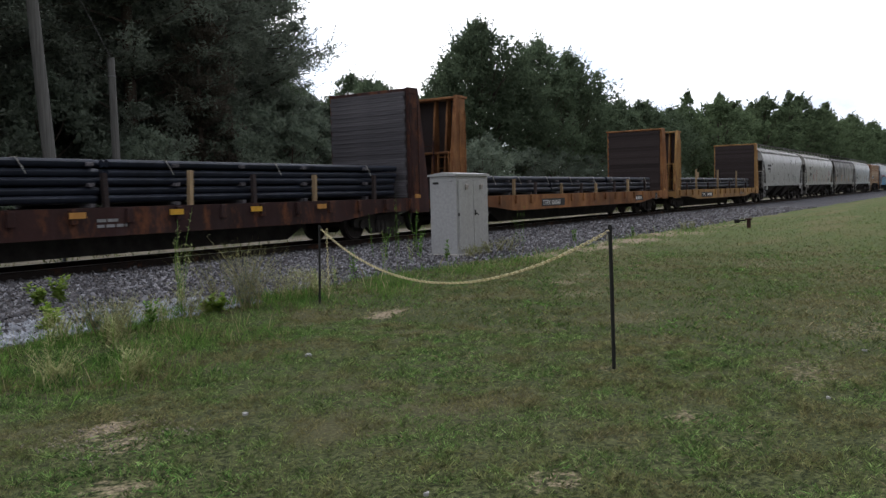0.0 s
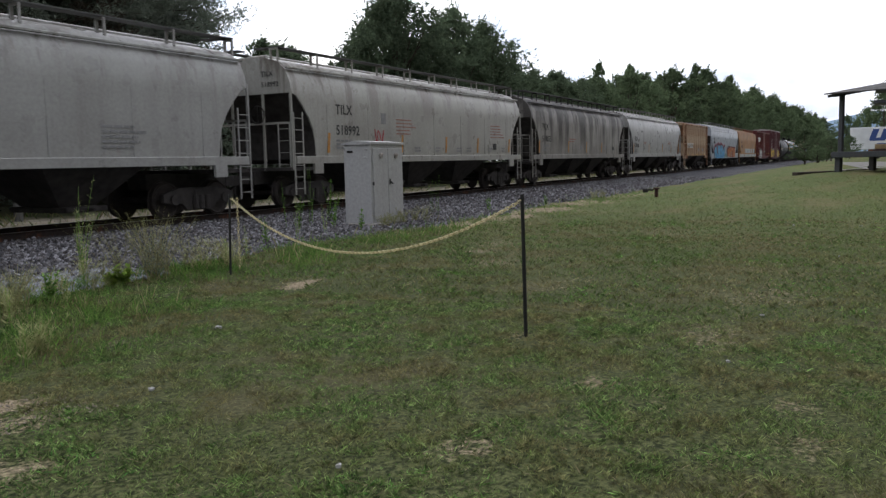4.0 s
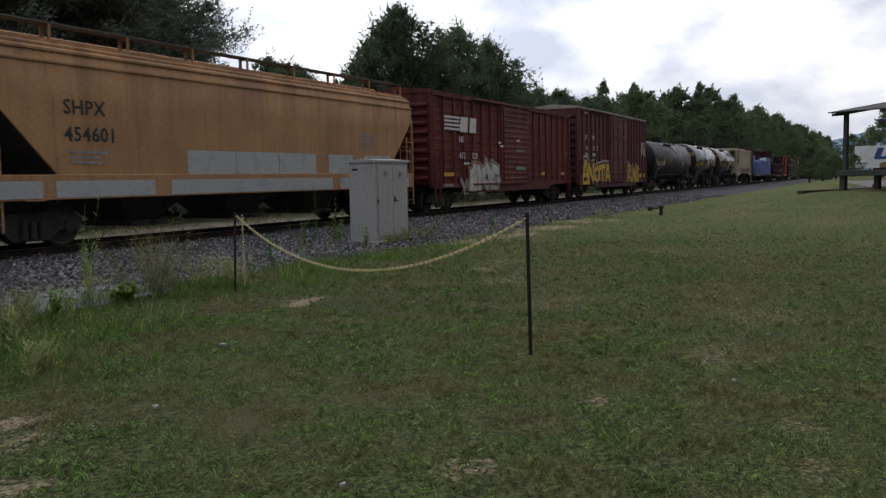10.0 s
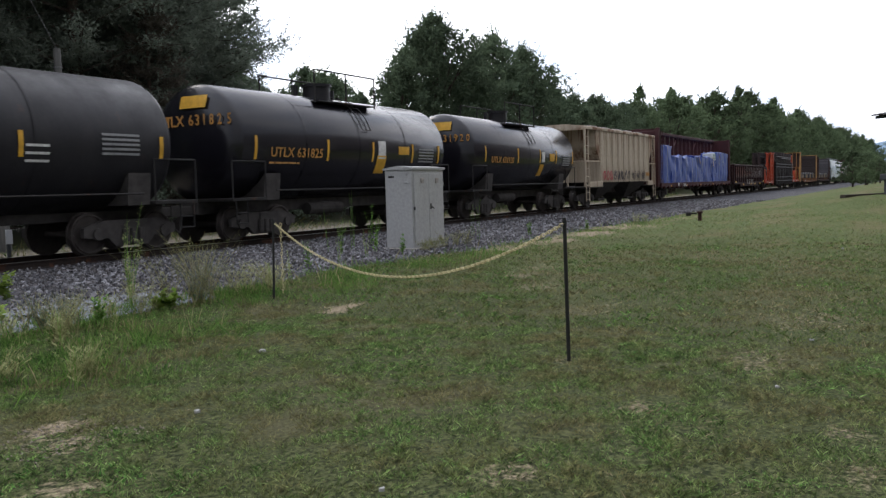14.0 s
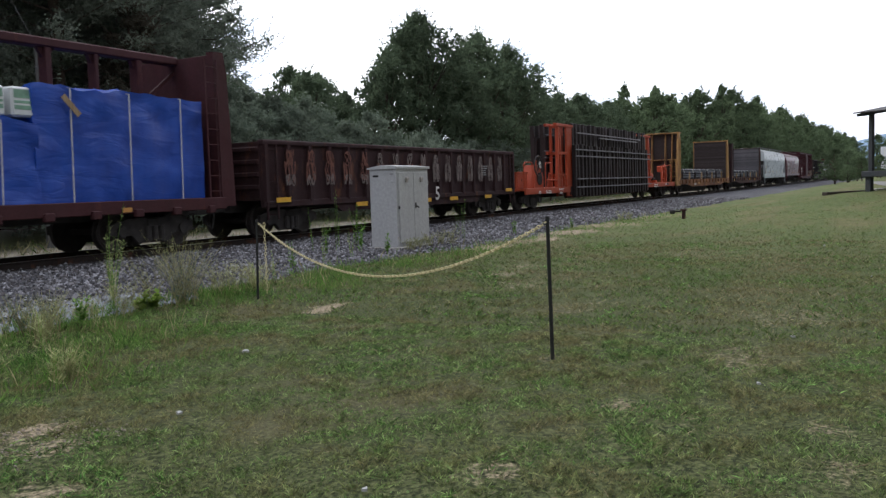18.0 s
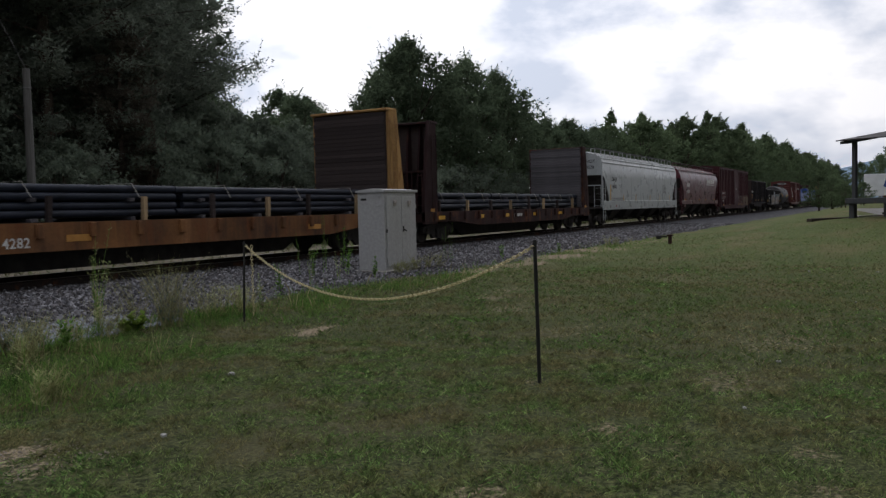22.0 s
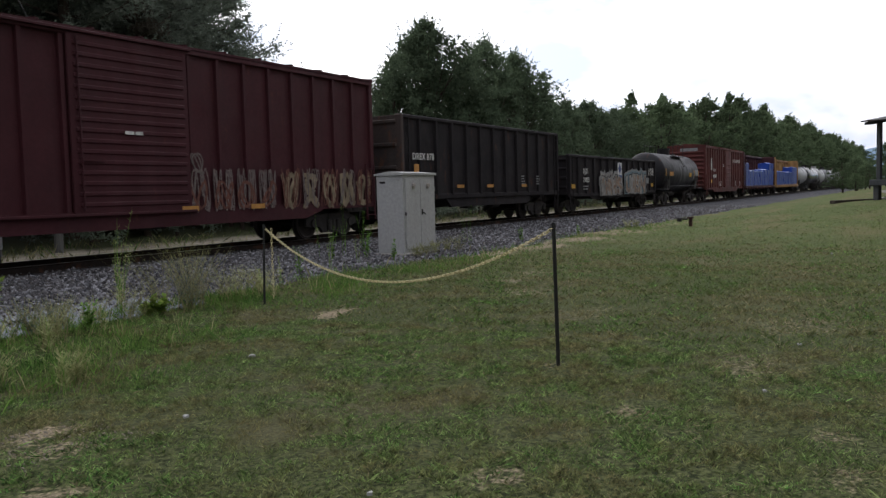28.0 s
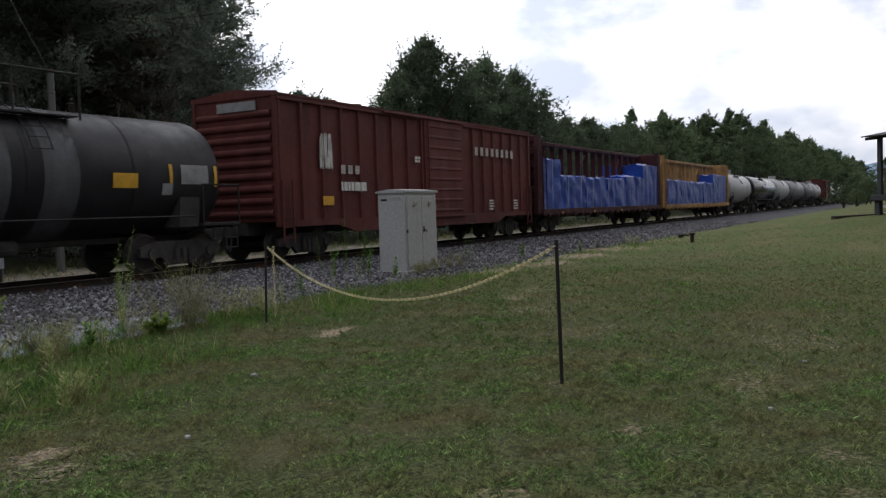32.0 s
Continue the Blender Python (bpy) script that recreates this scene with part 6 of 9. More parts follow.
def ribbed_hopper(a, b_, paint_, label, left=(4.3, 4.95), right=(4.95, 5.55), pitch=0.92):
    """A two-bay hopper; left and right: how far the side reaches below and above the gusset at each end."""
    car, half = ride("covered_hopper", label, "hopper car", "covered hopper cars", a, b_)
    W, p = 1.48, half - 0.7
    lb, lt, rb, rt = -left[0], -left[1], right[0], right[1]
    part("body", G().prism([(lb + 0.5, 1.3), (rb - 0.5, 1.3), (rb, 1.32), (rb, 2.5), (rt, 3.15), (rt, 4.1), (lt, 4.1), (lt, 3.15), (lb, 2.5), (lb, 1.32)], -W, W), paint_, car)
    part("roof", G().prism([(-W - 0.05, 4.1), (W + 0.05, 4.1), (W, 4.15), (0.5, 4.27), (-0.5, 4.27), (-W, 4.15)], -p - 0.04, p + 0.04, "x"), paint_, car)
    n = int((rb - lb) / pitch)
    rib = G().box(-0.035, 0.035, -0.055, 0.0, 1.3, 4.08, 0.012).mesh("side_post", paint_)
    panel = G().box(-pitch * 0.4, pitch * 0.4, -0.02, 0.0, 1.42, 3.98, 0.018).mesh("side_panel", paint_)
    for s in (-1, 1):
        turn = 0 if s < 0 else 180
        for i in range(n + 1):
            x = lb + 0.05 + (rb - lb - 0.1) * i / n
            part("side_post", rib, paint_, car, at=pose(x, s * W, 0, 0, 0, turn))
            if i < n:
                part("side_panel", panel, paint_, car, at=pose(x + (rb - lb - 0.1) / n / 2, s * W, 0, 0, 0, turn))
        part("top_chord", G().box(-p, p, s * (W + 0.02) - 0.05, s * (W + 0.02) + 0.05, 3.99, 4.12, 0.01), paint_, car)
    for i in range(5):
        x = lt + (rt - lt) * (i + 0.5) / 5
        part("roof_hatch", G().box(x - 0.72, x + 0.72, -0.95, 0.1, 4.2, 4.29, 0.03).rod((x - 0.6, -0.98, 4.27), (x + 0.6, -0.98, 4.27), 0.03), "roof_pale", car)
    for sx, body in ((-1, lb), (1, rb)):
        x, inner = sx * p, body
        for s in (-1, 1):
            part("corner_post", G().bar((x, s * W, 1.1), (x, s * W, 4.1), 0.09, 0.09), paint_, car)
            part("inner_post", G().bar((x - sx * 0.48, s * W, 1.1), (x - sx * 0.48, s * W, 4.0), 0.06, 0.06), paint_, car)
            for z in (1.6, 2.0, 2.75, 3.15, 3.6):
                part("rung", G().rod((x, s * (W + 0.02), z), (x - sx * 0.48, s * (W + 0.02), z), 0.018), paint_, car)
            part("grab_beam", G().bar((x, s * (W + 0.03), 2.38), (inner, s * (W + 0.03), 2.38), 0.09, 0.07), paint_, car)
            part("corner_sill", G().box(min(x - sx * 0.5, inner - sx * 0.3), max(x - sx * 0.5, inner - sx * 0.3), s * W - 0.07, s * W + 0.07, 1.06, 1.34, 0.02), paint_, car)
            part("side_ladder", G().bar((x, s * (W + 0.06), 0.35), (x, s * (W + 0.06), 2.4), 0.04, 0.04).bar((x - sx * 0.46, s * (W + 0.06), 0.35), (x - sx * 0.46, s * (W + 0.06), 2.4), 0.04, 0.04).bar((x, s * (W + 0.06), 0.45), (x - sx * 0.46, s * (W + 0.06), 0.45), 0.03, 0.03).bar((x, s * (W + 0.06), 0.8), (x - sx * 0.46, s * (W + 0.06), 0.8), 0.03, 0.03).bar((x, s * (W + 0.06), 1.15), (x - sx * 0.46, s * (W + 0.06), 1.15), 0.03, 0.03), paint_, car)
        part("end_rail", G().box(x - 0.04, x + 0.04, -W, W, 3.95, 4.1), paint_, car)
        part("end_rail", G().box(x - 0.04, x + 0.04, -W, W, 2.34, 2.42), paint_, car)
        for yy in (-0.55, 0.55):
            part("end_post", G().bar((x, yy, 1.1), (x, yy, 2.4), 0.07, 0.07), paint_, car)
        part("end_platform", G().box(min(inner - sx * 0.6, x), max(inner - sx * 0.6, x), -W, W, 1.02, 1.1, 0.01), "under", car)
        part("slope_sheet", G().prism([(inner - sx * 1.2, 1.3), (inner - sx * 1.1, 1.3), (inner + sx * 0.02, 2.5), (inner - sx * 0.05, 2.6)], -W + 0.06, W - 0.06), "flat_red", car)
    part("brake_wheel", G().ring((p - 0.3, -1.1, 1.95), 0.24, 0.02, "x", 16, 5).rod((p - 0.3, -1.1, 1.1), (p - 0.3, -1.1, 1.95), 0.025), "black_steel", car)
    for c0 in (lb + 1.9, rb - 1.9):
        part("discharge_bay", G().loft([[(c0 - 1.75, -1.44, 1.32), (c0 + 1.75, -1.44, 1.32), (c0 + 1.75, 1.44, 1.32), (c0 - 1.75, 1.44, 1.32)], [(c0 - 0.4, -0.6, 0.4), (c0 + 0.4, -0.6, 0.4), (c0 + 0.4, 0.6, 0.4), (c0 - 0.4, 0.6, 0.4)]]), "under", car)
        part("outlet_gate", G().box(c0 - 0.5, c0 + 0.5, -0.9, 0.9, 0.3, 0.42, 0.02), "under", car)
    part("centre_sill", G().box(-half + 0.6, half - 0.6, -0.3, 0.3, 0.7, 1.05, 0.02), "under", car)
    running_gear(car, half, half - 1.9, False)
    return car, half, -W - 0.06


# ---- boxcars ----
def boxcar(a, b_, paint_, label, top=4.6, low=0.95, roof=None, door=(-1.5, 1.6), post=0.95, beads=True, door_beads=14, fish=False, shaded_end=None):
    car, half = ride("boxcar", label, "boxcar", "boxcars", a, b_)
    e, W = half - 0.72, 1.46
    part("body", G().box(-e, e, -W, W, low + 0.12, top - 0.06, 0.02), paint_, car)
    rf = G()
    rf.prism([(-W - 0.1, top - 0.1), (W + 0.1, top - 0.1), (W + 0.1, top - 0.02), (0, top + 0.12), (-W - 0.1, top - 0.02)], -e - 0.04, e + 0.04, "x")
    part("roof", rf, roof or paint_, car)
    n = int(2 * e / 1.2)
    for i in range(n + 1):
        x = -e + 2 * e * i / n
        part("roof_rib", G().prism([(-W - 0.1, top - 0.03), (0, top + 0.11), (W + 0.1, top - 0.03), (W + 0.1, top + 0.02), (0, top + 0.16), (-W - 0.1, top + 0.02)], x - 0.035, x + 0.035, "x"), roof or paint_, car)
    rib = G().prism([(-0.06, -0.0), (-0.045, -0.08), (0.045, -0.08), (0.06, 0.0)], low + 0.15, top - 0.12, "z").mesh("side_post", paint_)
    bead = None
    for s in (-1, 1):
        xs = []
        for lo, hi in ((-e, door[0]), (door[1], e)):
            m_ = max(1, round((hi - lo) / post))
            xs.append([lo + 0.1 + (hi - lo - 0.2) * i / m_ for i in range(m_ + 1)])
        for run_ in xs:
            for x in run_:
                part("side_post", rib, paint_, car, at=pose(x, s * W, 0, 0, 0, 0 if s < 0 else 180))
            if beads and s < 0:
                for xa, xb in zip(run_, run_[1:]):
                    for k in range(9):
                        z = low + 0.4 + (top - low - 0.8) * k / 8
                        part("panel_bead", G().box(xa + 0.09, xb - 0.09, -W - 0.022, -W + 0.01, z - 0.05, z + 0.05, 0.02), paint_, car)
        part("side_sill", G().prism([(-e, low + 0.15), (-e, low - 0.02), (-e + 2.6, low - 0.02), (-e + 3.4, low - 0.25), (e - 3.4, low - 0.25), (e - 2.6, low - 0.02), (e, low - 0.02), (e, low + 0.15)], s * (W + 0.03) - 0.05, s * (W + 0.03) + 0.05), paint_, car)
        part("top_chord", G().box(-e, e, s * (W + 0.04) - 0.06, s * (W + 0.04) + 0.06, top - 0.2, top - 0.06, 0.015), paint_, car)
        d = part("door", G().box(door[0], door[1], s * (W + 0.07) - 0.05, s * (W + 0.07) + 0.05, low + 0.1, top - 0.14, 0.015), paint_, car)
        g = G()
        for k in range(door_beads):
            z = low + 0.3 + (top - low - 0.65) * k / (door_beads - 1)
            g.box(door[0] + 0.12, door[1] - 0.12, s * (W + 0.125) - 0.022, s * (W + 0.125) + 0.022, z - 0.05, z + 0.05, 0.02)
        part("door_corrugation", g, paint_, d)
        part("door_rod", G().rod((door[0] + 0.2, s * (W + 0.16), low + 0.15), (door[0] + 0.2, s * (W + 0.16), top - 0.2), 0.022).bar((door[0] + 0.2, s * (W + 0.17), low + 1.2), (door[0] + 0.75, s * (W + 0.17), low + 1.2), 0.03, 0.03), paint_, d)
        for z in (low + 0.06, top - 0.14):
            part("door_track", G().box(2 * door[0] - door[1] + 0.2, door[1] + 0.1, s * (W + 0.12) - 0.06, s * (W + 0.12) + 0.06, z, z + 0.06, 0.008), paint_, car)
    lad = ladder_mesh(0.42, 0.5, 2.2, 6, paint_)
    for sx in (-1, 1):
        g = G()
        for k in range(9):
            z = low + 0.35 + (top - low - 0.9) * k / 8
            g.rod((sx * e, -W + 0.12, z), (sx * e, W - 0.12, z), 0.1, n=10)
        part("end_corrugation", g, shaded_end or paint_, car, smooth=True)
        for s in (-1, 1):
            part("corner_ladder", lad, paint_, car, at=(sx * (e - 0.28), s * (W + 0.12), 0))
            part("corner_post", G().box(sx * e - 0.06, sx * e + 0.06, s * W - 0.06, s * W + 0.06, low - 0.02, top - 0.06, 0.02), paint_, car)
    running_gear(car, half, half - 2.35)
    return car, half, -W - 0.085


# ---- tank cars ----
def tank(a, b_, paint_, label, r=1.5, zc=2.62, saddle="under", platform=True, rows=1, inset=0.15):
    car, half = ride("tank_car", label, "tank car", "tank cars", a, b_)
    e = half - 0.95 - inset
    n = 40
    rings = []
    for x, k in ((-e - 0.42, 0.02), (-e - 0.40, 0.35), (-e - 0.32, 0.62), (-e - 0.18, 0.85), (-e - 0.06, 0.965), (-e + 0.06, 1.0)):
        rings.append((x, k))
    rings = rings + [(-x, k) for x, k in rings[::-1]]
    part("tank_shell", G().loft([[(x, r * k * math.cos(2 * math.pi * i / n), zc + r * k * math.sin(2 * math.pi * i / n)) for i in range(n)] for x, k in rings]), paint_, car, smooth=True)
    for x in (-e * 0.5, 0.0, e * 0.5) if rows else ():
        g = G()
        g.loft([[(x + dx, (r + 0.012) * math.cos(2 * math.pi * i / n), zc + (r + 0.012) * math.sin(2 * math.pi * i / n)) for i in range(n)] for dx in (-0.02, 0.02)], caps=False)
        part("weld_band", g, paint_, car, smooth=True)
    part("manway", G().rod((-0.1, 0, zc + r - 0.1), (-0.1, 0, zc + r + 0.34), 0.42, n=20).rod((-0.1, 0, zc + r + 0.34), (-0.1, 0, zc + r + 0.42), 0.47, n=20).rod((0.62, 0, zc + r - 0.05), (0.62, 0, zc + r + 0.3), 0.1, n=10).rod((-0.85, 0.2, zc + r - 0.05), (-0.85, 0.2, zc + r + 0.36), 0.07, n=10), "tank_dull" if paint_ != "tank_pale" else paint_, car, smooth=True)
    if platform:
        z = zc + r + 0.06
        for y in (-0.95, 0.95):
            g = G()
            g.box(-1.4, 1.4, y - 0.16, y + 0.16, z - 0.3, z - 0.27)
            for x in (-1.5, 0, 1.5):
                g.rod((x, y * 1.1, z - 0.35), (x, y * 1.1, z + 0.62), 0.025)
            g.rod((-1.5, y * 1.1, z + 0.6), (1.5, y * 1.1, z + 0.6), 0.025)
            part("top_platform", g, "black_steel", car)
    for s in (-1, 1):
        g = G()
        for dx in (-0.22, 0.22):
            zz = zc + r + 0.0
            prev = None
            for k in range(5):
                th = radians(82 - k * 16)
                p_ = (dx + 0.35, s * (r + 0.07) * math.cos(th), zc + (r + 0.07) * math.sin(th))
                if prev:
                    g.bar(prev, p_, 0.022, 0.022)
                prev = p_
        for k in range(7):
            th = radians(78 - k * 10)
            g.bar((0.13, s * (r + 0.08) * math.cos(th), zc + (r + 0.08) * math.sin(th)), (0.57, s * (r + 0.08) * math.cos(th), zc + (r + 0.08) * math.sin(th)), 0.016, 0.016)
        part("tank_ladder", g, "black_steel", car)
    tc = half - 2.3
    for s in (-1, 1):
        part("saddle", G().prism([(-1.35, 1.05), (1.35, 1.05), (1.42, 1.75), (1.1, 1.45), (0, 1.12), (-1.1, 1.45), (-1.42, 1.75)], s * tc - 0.3, s * tc + 0.3, "x"), saddle, car)
        xe = s * (half - 1.35)
        part("end_deck", G().box(xe - 0.62, xe + 0.62, -1.5, 1.5, 1.05, 1.13, 0.01), "black_steel", car)
        for y in (-1.48, 1.48):
            g = G()
            g.rod((xe - 0.6, y, 1.1), (xe - 0.6, y, 2.05), 0.02).rod((xe + 0.6, y, 1.1), (xe + 0.6, y, 2.05), 0.02).rod((xe - 0.6, y, 2.05), (xe + 0.6, y, 2.05), 0.02)
            for zz in (0.5, 0.75):
                g.rod((xe + s * 0.1, y, zz), (xe + s * 0.5, y, zz), 0.018)
            g.rod((xe + s * 0.1, y, 0.5), (xe + s * 0.1, y, 1.05), 0.018).rod((xe + s * 0.5, y, 0.5), (xe + s * 0.5, y, 1.05), 0.018)
            part("end_railing", g, "black_steel", car)
    for s in (-1, 1):
        part("side_grab_rail", G().rod((-tc, s * 1.52, 1.3), (tc, s * 1.52, 1.3), 0.022), "black_steel", car)
    running_gear(car, half, tc, False)
    part("stub_sill", G().box(-half + 0.7, half - 0.7, -0.28, 0.28, 0.72, 1.05, 0.02).rod((-1.4, -0.5, 0.75), (0.2, -0.5, 0.75), 0.18, n=12), "under", car)
    part("bottom_valve", G().rod((0, 0, 0.5), (0, 0, 1.2), 0.18, n=12), "under", car)
    return car, half, r, zc


def on_tank(r, zc, z, extra=0.006):
    """y of the near side of a tank at the height z."""
    return -math.sqrt(max(0.01, r * r - (z - zc) ** 2)) - extra


def tank_sign(car, r, zc, text, x, z, size, mat):
    th = math.asin((z + size * 0.35 - zc) / r)
    part("lettering", letters(text, size, mat), mat, car, at=Matrix.Translation((x, on_tank(r, zc, z + size * 0.35, 0.012), z + size * 0.35)) @ Matrix.Rotation(-th, 4, "X") @ Matrix.Translation((0, 0, -size * 0.35)))


def head_sign(car, half, inset, r, zc, text, y, z, size, mat):
    """Letters on the dished near end of a tank, each set on the curve."""
    for i, ch in enumerate(text):
        yy = y - i * size * 0.57
        k = min(1.0, math.hypot(yy - size * 0.3, z + size * 0.35 - zc) / r)
        x = -(half - 0.95 - inset) - 0.43 * math.sqrt(max(0.0, 1 - k ** 2.4)) - 0.02
        if ch != " ":
            part("lettering", letters(ch, size, mat), mat, car, at=pose(x, yy, z, 0, 0, -90 + 14 * (yy - size * 0.3) / r))


def head_patch(car, half, inset, r, zc, y0, y1, z0, z1, mat):
    """A sheet that follows the dished end of a tank."""
    def at(y, z):
        return -(half - 0.95 - inset) - 0.43 * math.sqrt(max(0.0, 1 - min(1.0, math.hypot(y, z - zc) / r) ** 2.4)) - 0.022
    rings = []
    for i in range(7):
        y = y0 + (y1 - y0) * i / 6
        rings.append([(at(y, z0), y, z0), (at(y, (z0 + z1) / 2), y, (z0 + z1) / 2), (at(y, z1), y, z1), (at(y, z1) + 0.008, y, z1), (at(y, z0) + 0.008, y, z0)])
    part("placard", G().loft(rings), mat, car)


def tank_patch(car, r, zc, x, z, w, h, mat, name="placard"):
    k = 5
    g = G()
    pts = [(on_tank(r, zc, z + h * i / k, 0.012), z + h * i / k) for i in range(k + 1)]
    g.prism(pts + [(y + 0.008, zz) for y, zz in pts[::-1]], x, x + w, "x")
    part(name, g, mat, car)


# ---- flat cars with bulkheads ----
PLANK = {m: G().box(-0.03, 0.03, -1.45, 1.45, 0, 0.128, 0.007).mesh("plank", m) for m in ("plank_grey", "plank_dark")}


def bulkhead(car, x, out, paint_, planks, top=4.55, deck=1.18):
    """An end wall: boards on the inside, tapering side wings and columns on the outside."""
    bh = part("bulkhead", G().box(x - 0.04, x + 0.04, -1.45, 1.45, deck, top - 0.12, 0.01), "plank_dark", car)
    n = int((top - deck - 0.06) / 0.134)
    for i in range(n):
        part("plank", PLANK[planks], planks, bh, at=(x - out * (0.075 + 0.004 * ((i * 5) % 3)), ((i * 7) % 5 - 2) * 0.012, deck + 0.03 + i * 0.134))
    for y in (-1.5, 1.5):
        wing = [(x, deck - 0.45), (x + out * 0.95, deck - 0.45), (x + out * 0.95, deck + 0.35), (x + out * 0.5, top), (x, top)]
        part("side_wing", G().prism(wing, y - 0.06, y + 0.06), paint_, bh)
    for y in (-1.0, -0.5, 0.5, 1.0):
        part("column", G().prism([(x, deck), (x + out * 0.6, deck), (x + out * 0.2, top - 0.1), (x, top - 0.1)], y - 0.035, y + 0.035), paint_, bh)
    inner = x - out * 0.14 if planks != "plank_grey" else x + out * 0.02
    part("cap_beam", G().box(min(inner, x + out * 0.4), max(inner, x + out * 0.4), -1.575, 1.575, top - (0.1 if planks != "plank_grey" else 0.2), top - 0.02, 0.015), paint_, bh)
    part("cross_beam", G().box(min(x, x + out * 0.45), max(x, x + out * 0.45), -1.45, 1.45, deck + 1.45, deck + 1.53, 0.01), paint_, bh)
    part("ladder", ladder_mesh(0.4, deck, deck + 1.9, 5, "flat_red"), "flat_red", bh, at=pose(x + out * 0.75, -0.55, 0, 0, 0, 90))
    part("wing_ladder", ladder_mesh(0.34, deck + 0.1, top - 0.5, 10, paint_, 0.018), paint_, bh, at=(x + out * 0.24, -1.6, 0))
    part("end_ladder", ladder_mesh(0.42, deck - 0.3, top - 0.3, 11, paint_, 0.02), paint_, bh, at=pose(x + out * 0.8, 1.2, 0, 0, 0, 90))
    part("end_ladder", ladder_mesh(0.42, deck - 0.3, deck + 1.5, 5, paint_, 0.02), paint_, bh, at=pose(x + out * 0.85, -1.2, 0, 0, 0, 90))
    part("number_plate", G().box(min(x + out * 0.2, x + out * 0.5), max(x + out * 0.2, x + out * 0.5), -1.566, -1.558, deck - 0.1, deck + 0.12), "decal_amber", bh)
    return bh


def flatcar(a, b_, paint_, label, left, right, group="bulkhead flat cars", deck=1.18, cap=4.55, plain_span=(0, 0), inset=0.95):
    car, half = ride("bulkhead_flatcar", label, "flat car", group, a, b_)
    e = half - 0.68
    part("deck", G().box(-e, e, -1.5, 1.5, deck - 0.09, deck, 0.01), "plank_dark", car)
    for s in (-1, 1):
        part("side_sill", G().prism([(-e, deck), (-e, 0.82), (-e + 2.6, 0.78), (-e + 4.4, 0.6), (e - 4.4, 0.6), (e - 2.6, 0.78), (e, 0.82), (e, deck)], s * 1.52 - 0.05, s * 1.52 + 0.05), paint_, car)
        for i in range(int(2 * e / 1.25)):
            x = -e + 0.7 + i * 1.25
            if plain_span[0] < x < plain_span[1]:
                continue
            part("stake_pocket", G().box(x - 0.07, x + 0.07, s * 1.6 - 0.05, s * 1.6 + 0.05, 0.86, deck - 0.02, 0.012), paint_, car)
    for x in (-e, e - 0.12):
        part("end_sill", G().box(x, x + 0.12, -1.5, 1.5, 0.8, deck, 0.01), paint_, car)
    if left:
        bulkhead(car, -e + inset, -1, *left, cap, deck)
    if right:
        bulkhead(car, e - 0.95, 1, *right, cap, deck)
    part("fishbelly_sill", G().prism([(-e + 3.4, 1.1), (-e + 5.2, 0.16), (e - 5.2, 0.16), (e - 3.4, 1.1)], -0.4, 0.4), "under", car)
    running_gear(car, half, half - 2.6)
    return car, half, -1.575


def pipes(a, b_, x0, x1, z0, layers, r, label, lengths=2, stakes=6, straps=4, seed=0, stake_top=0.3):
    """A stack of pipes on a flat car, with dunnage, stakes and straps."""
    load, _ = ride("pipe_load", label, "pipes", "pipe loads on the flat cars", a, b_)
    rr = random.Random(seed)
    L = (x1 - x0) / lengths
    me = G().rod((-L / 2 + 0.06, 0, 0), (L / 2 - 0.06, 0, 0), r, n=9).mesh("pipe", "pipe", True)
    n = int(2.5 / (2 * r))
    for k in range(lengths):
        z = z0 + 0.08
        for j in range(layers):
            for i in range(n - (1 if j == layers - 1 else 0)):
                part("pipe", me, "pipe", load, at=(x0 + L * (k + 0.5) + rr.uniform(-0.12, 0.12), -1.25 + r + i * 2.5 / n + (j % 2) * 0.02, z + r + rr.uniform(0, 0.012)))
            z += 2 * r * 0.97 + (0.035 if j % 2 else 0.0)
    top = z
    for i in range(stakes):
        x = x0 + (x1 - x0) * (i + 0.35 + rr.uniform(-0.15, 0.15)) / stakes
        hgt = top - z0 + rr.choice((-0.28, -0.2, stake_top))
        for y in (-1.36, 1.36):
            part("stake", G().bar((x, y, z0 - 0.25), (x + rr.uniform(-0.07, 0.07), y, z0 + hgt), 0.1, 0.1), "stake" if i % 2 else "plank_dark", load)
        for j in range(0, layers, 2):
            part("dunnage", G().box(x - 0.35, x - 0.22, -1.34, 1.34, z0 + j * (2 * r) + 0.0375 * j, z0 + j * (2 * r) + 0.0375 * j + 0.08, 0.01), "plank_grey", load)
    for i in range(straps):
        x = x0 + (x1 - x0) * (i + 0.5) / straps + rr.uniform(-0.3, 0.3)
        part("strap", G().box(x - 0.018, x + 0.018, -1.24, 1.29, top + 0.012, top + 0.02).bar((x, -1.24, top + 0.016), (x + 0.16, -1.3, top - 0.3), 0.03, 0.01), "strap", load)
    return load


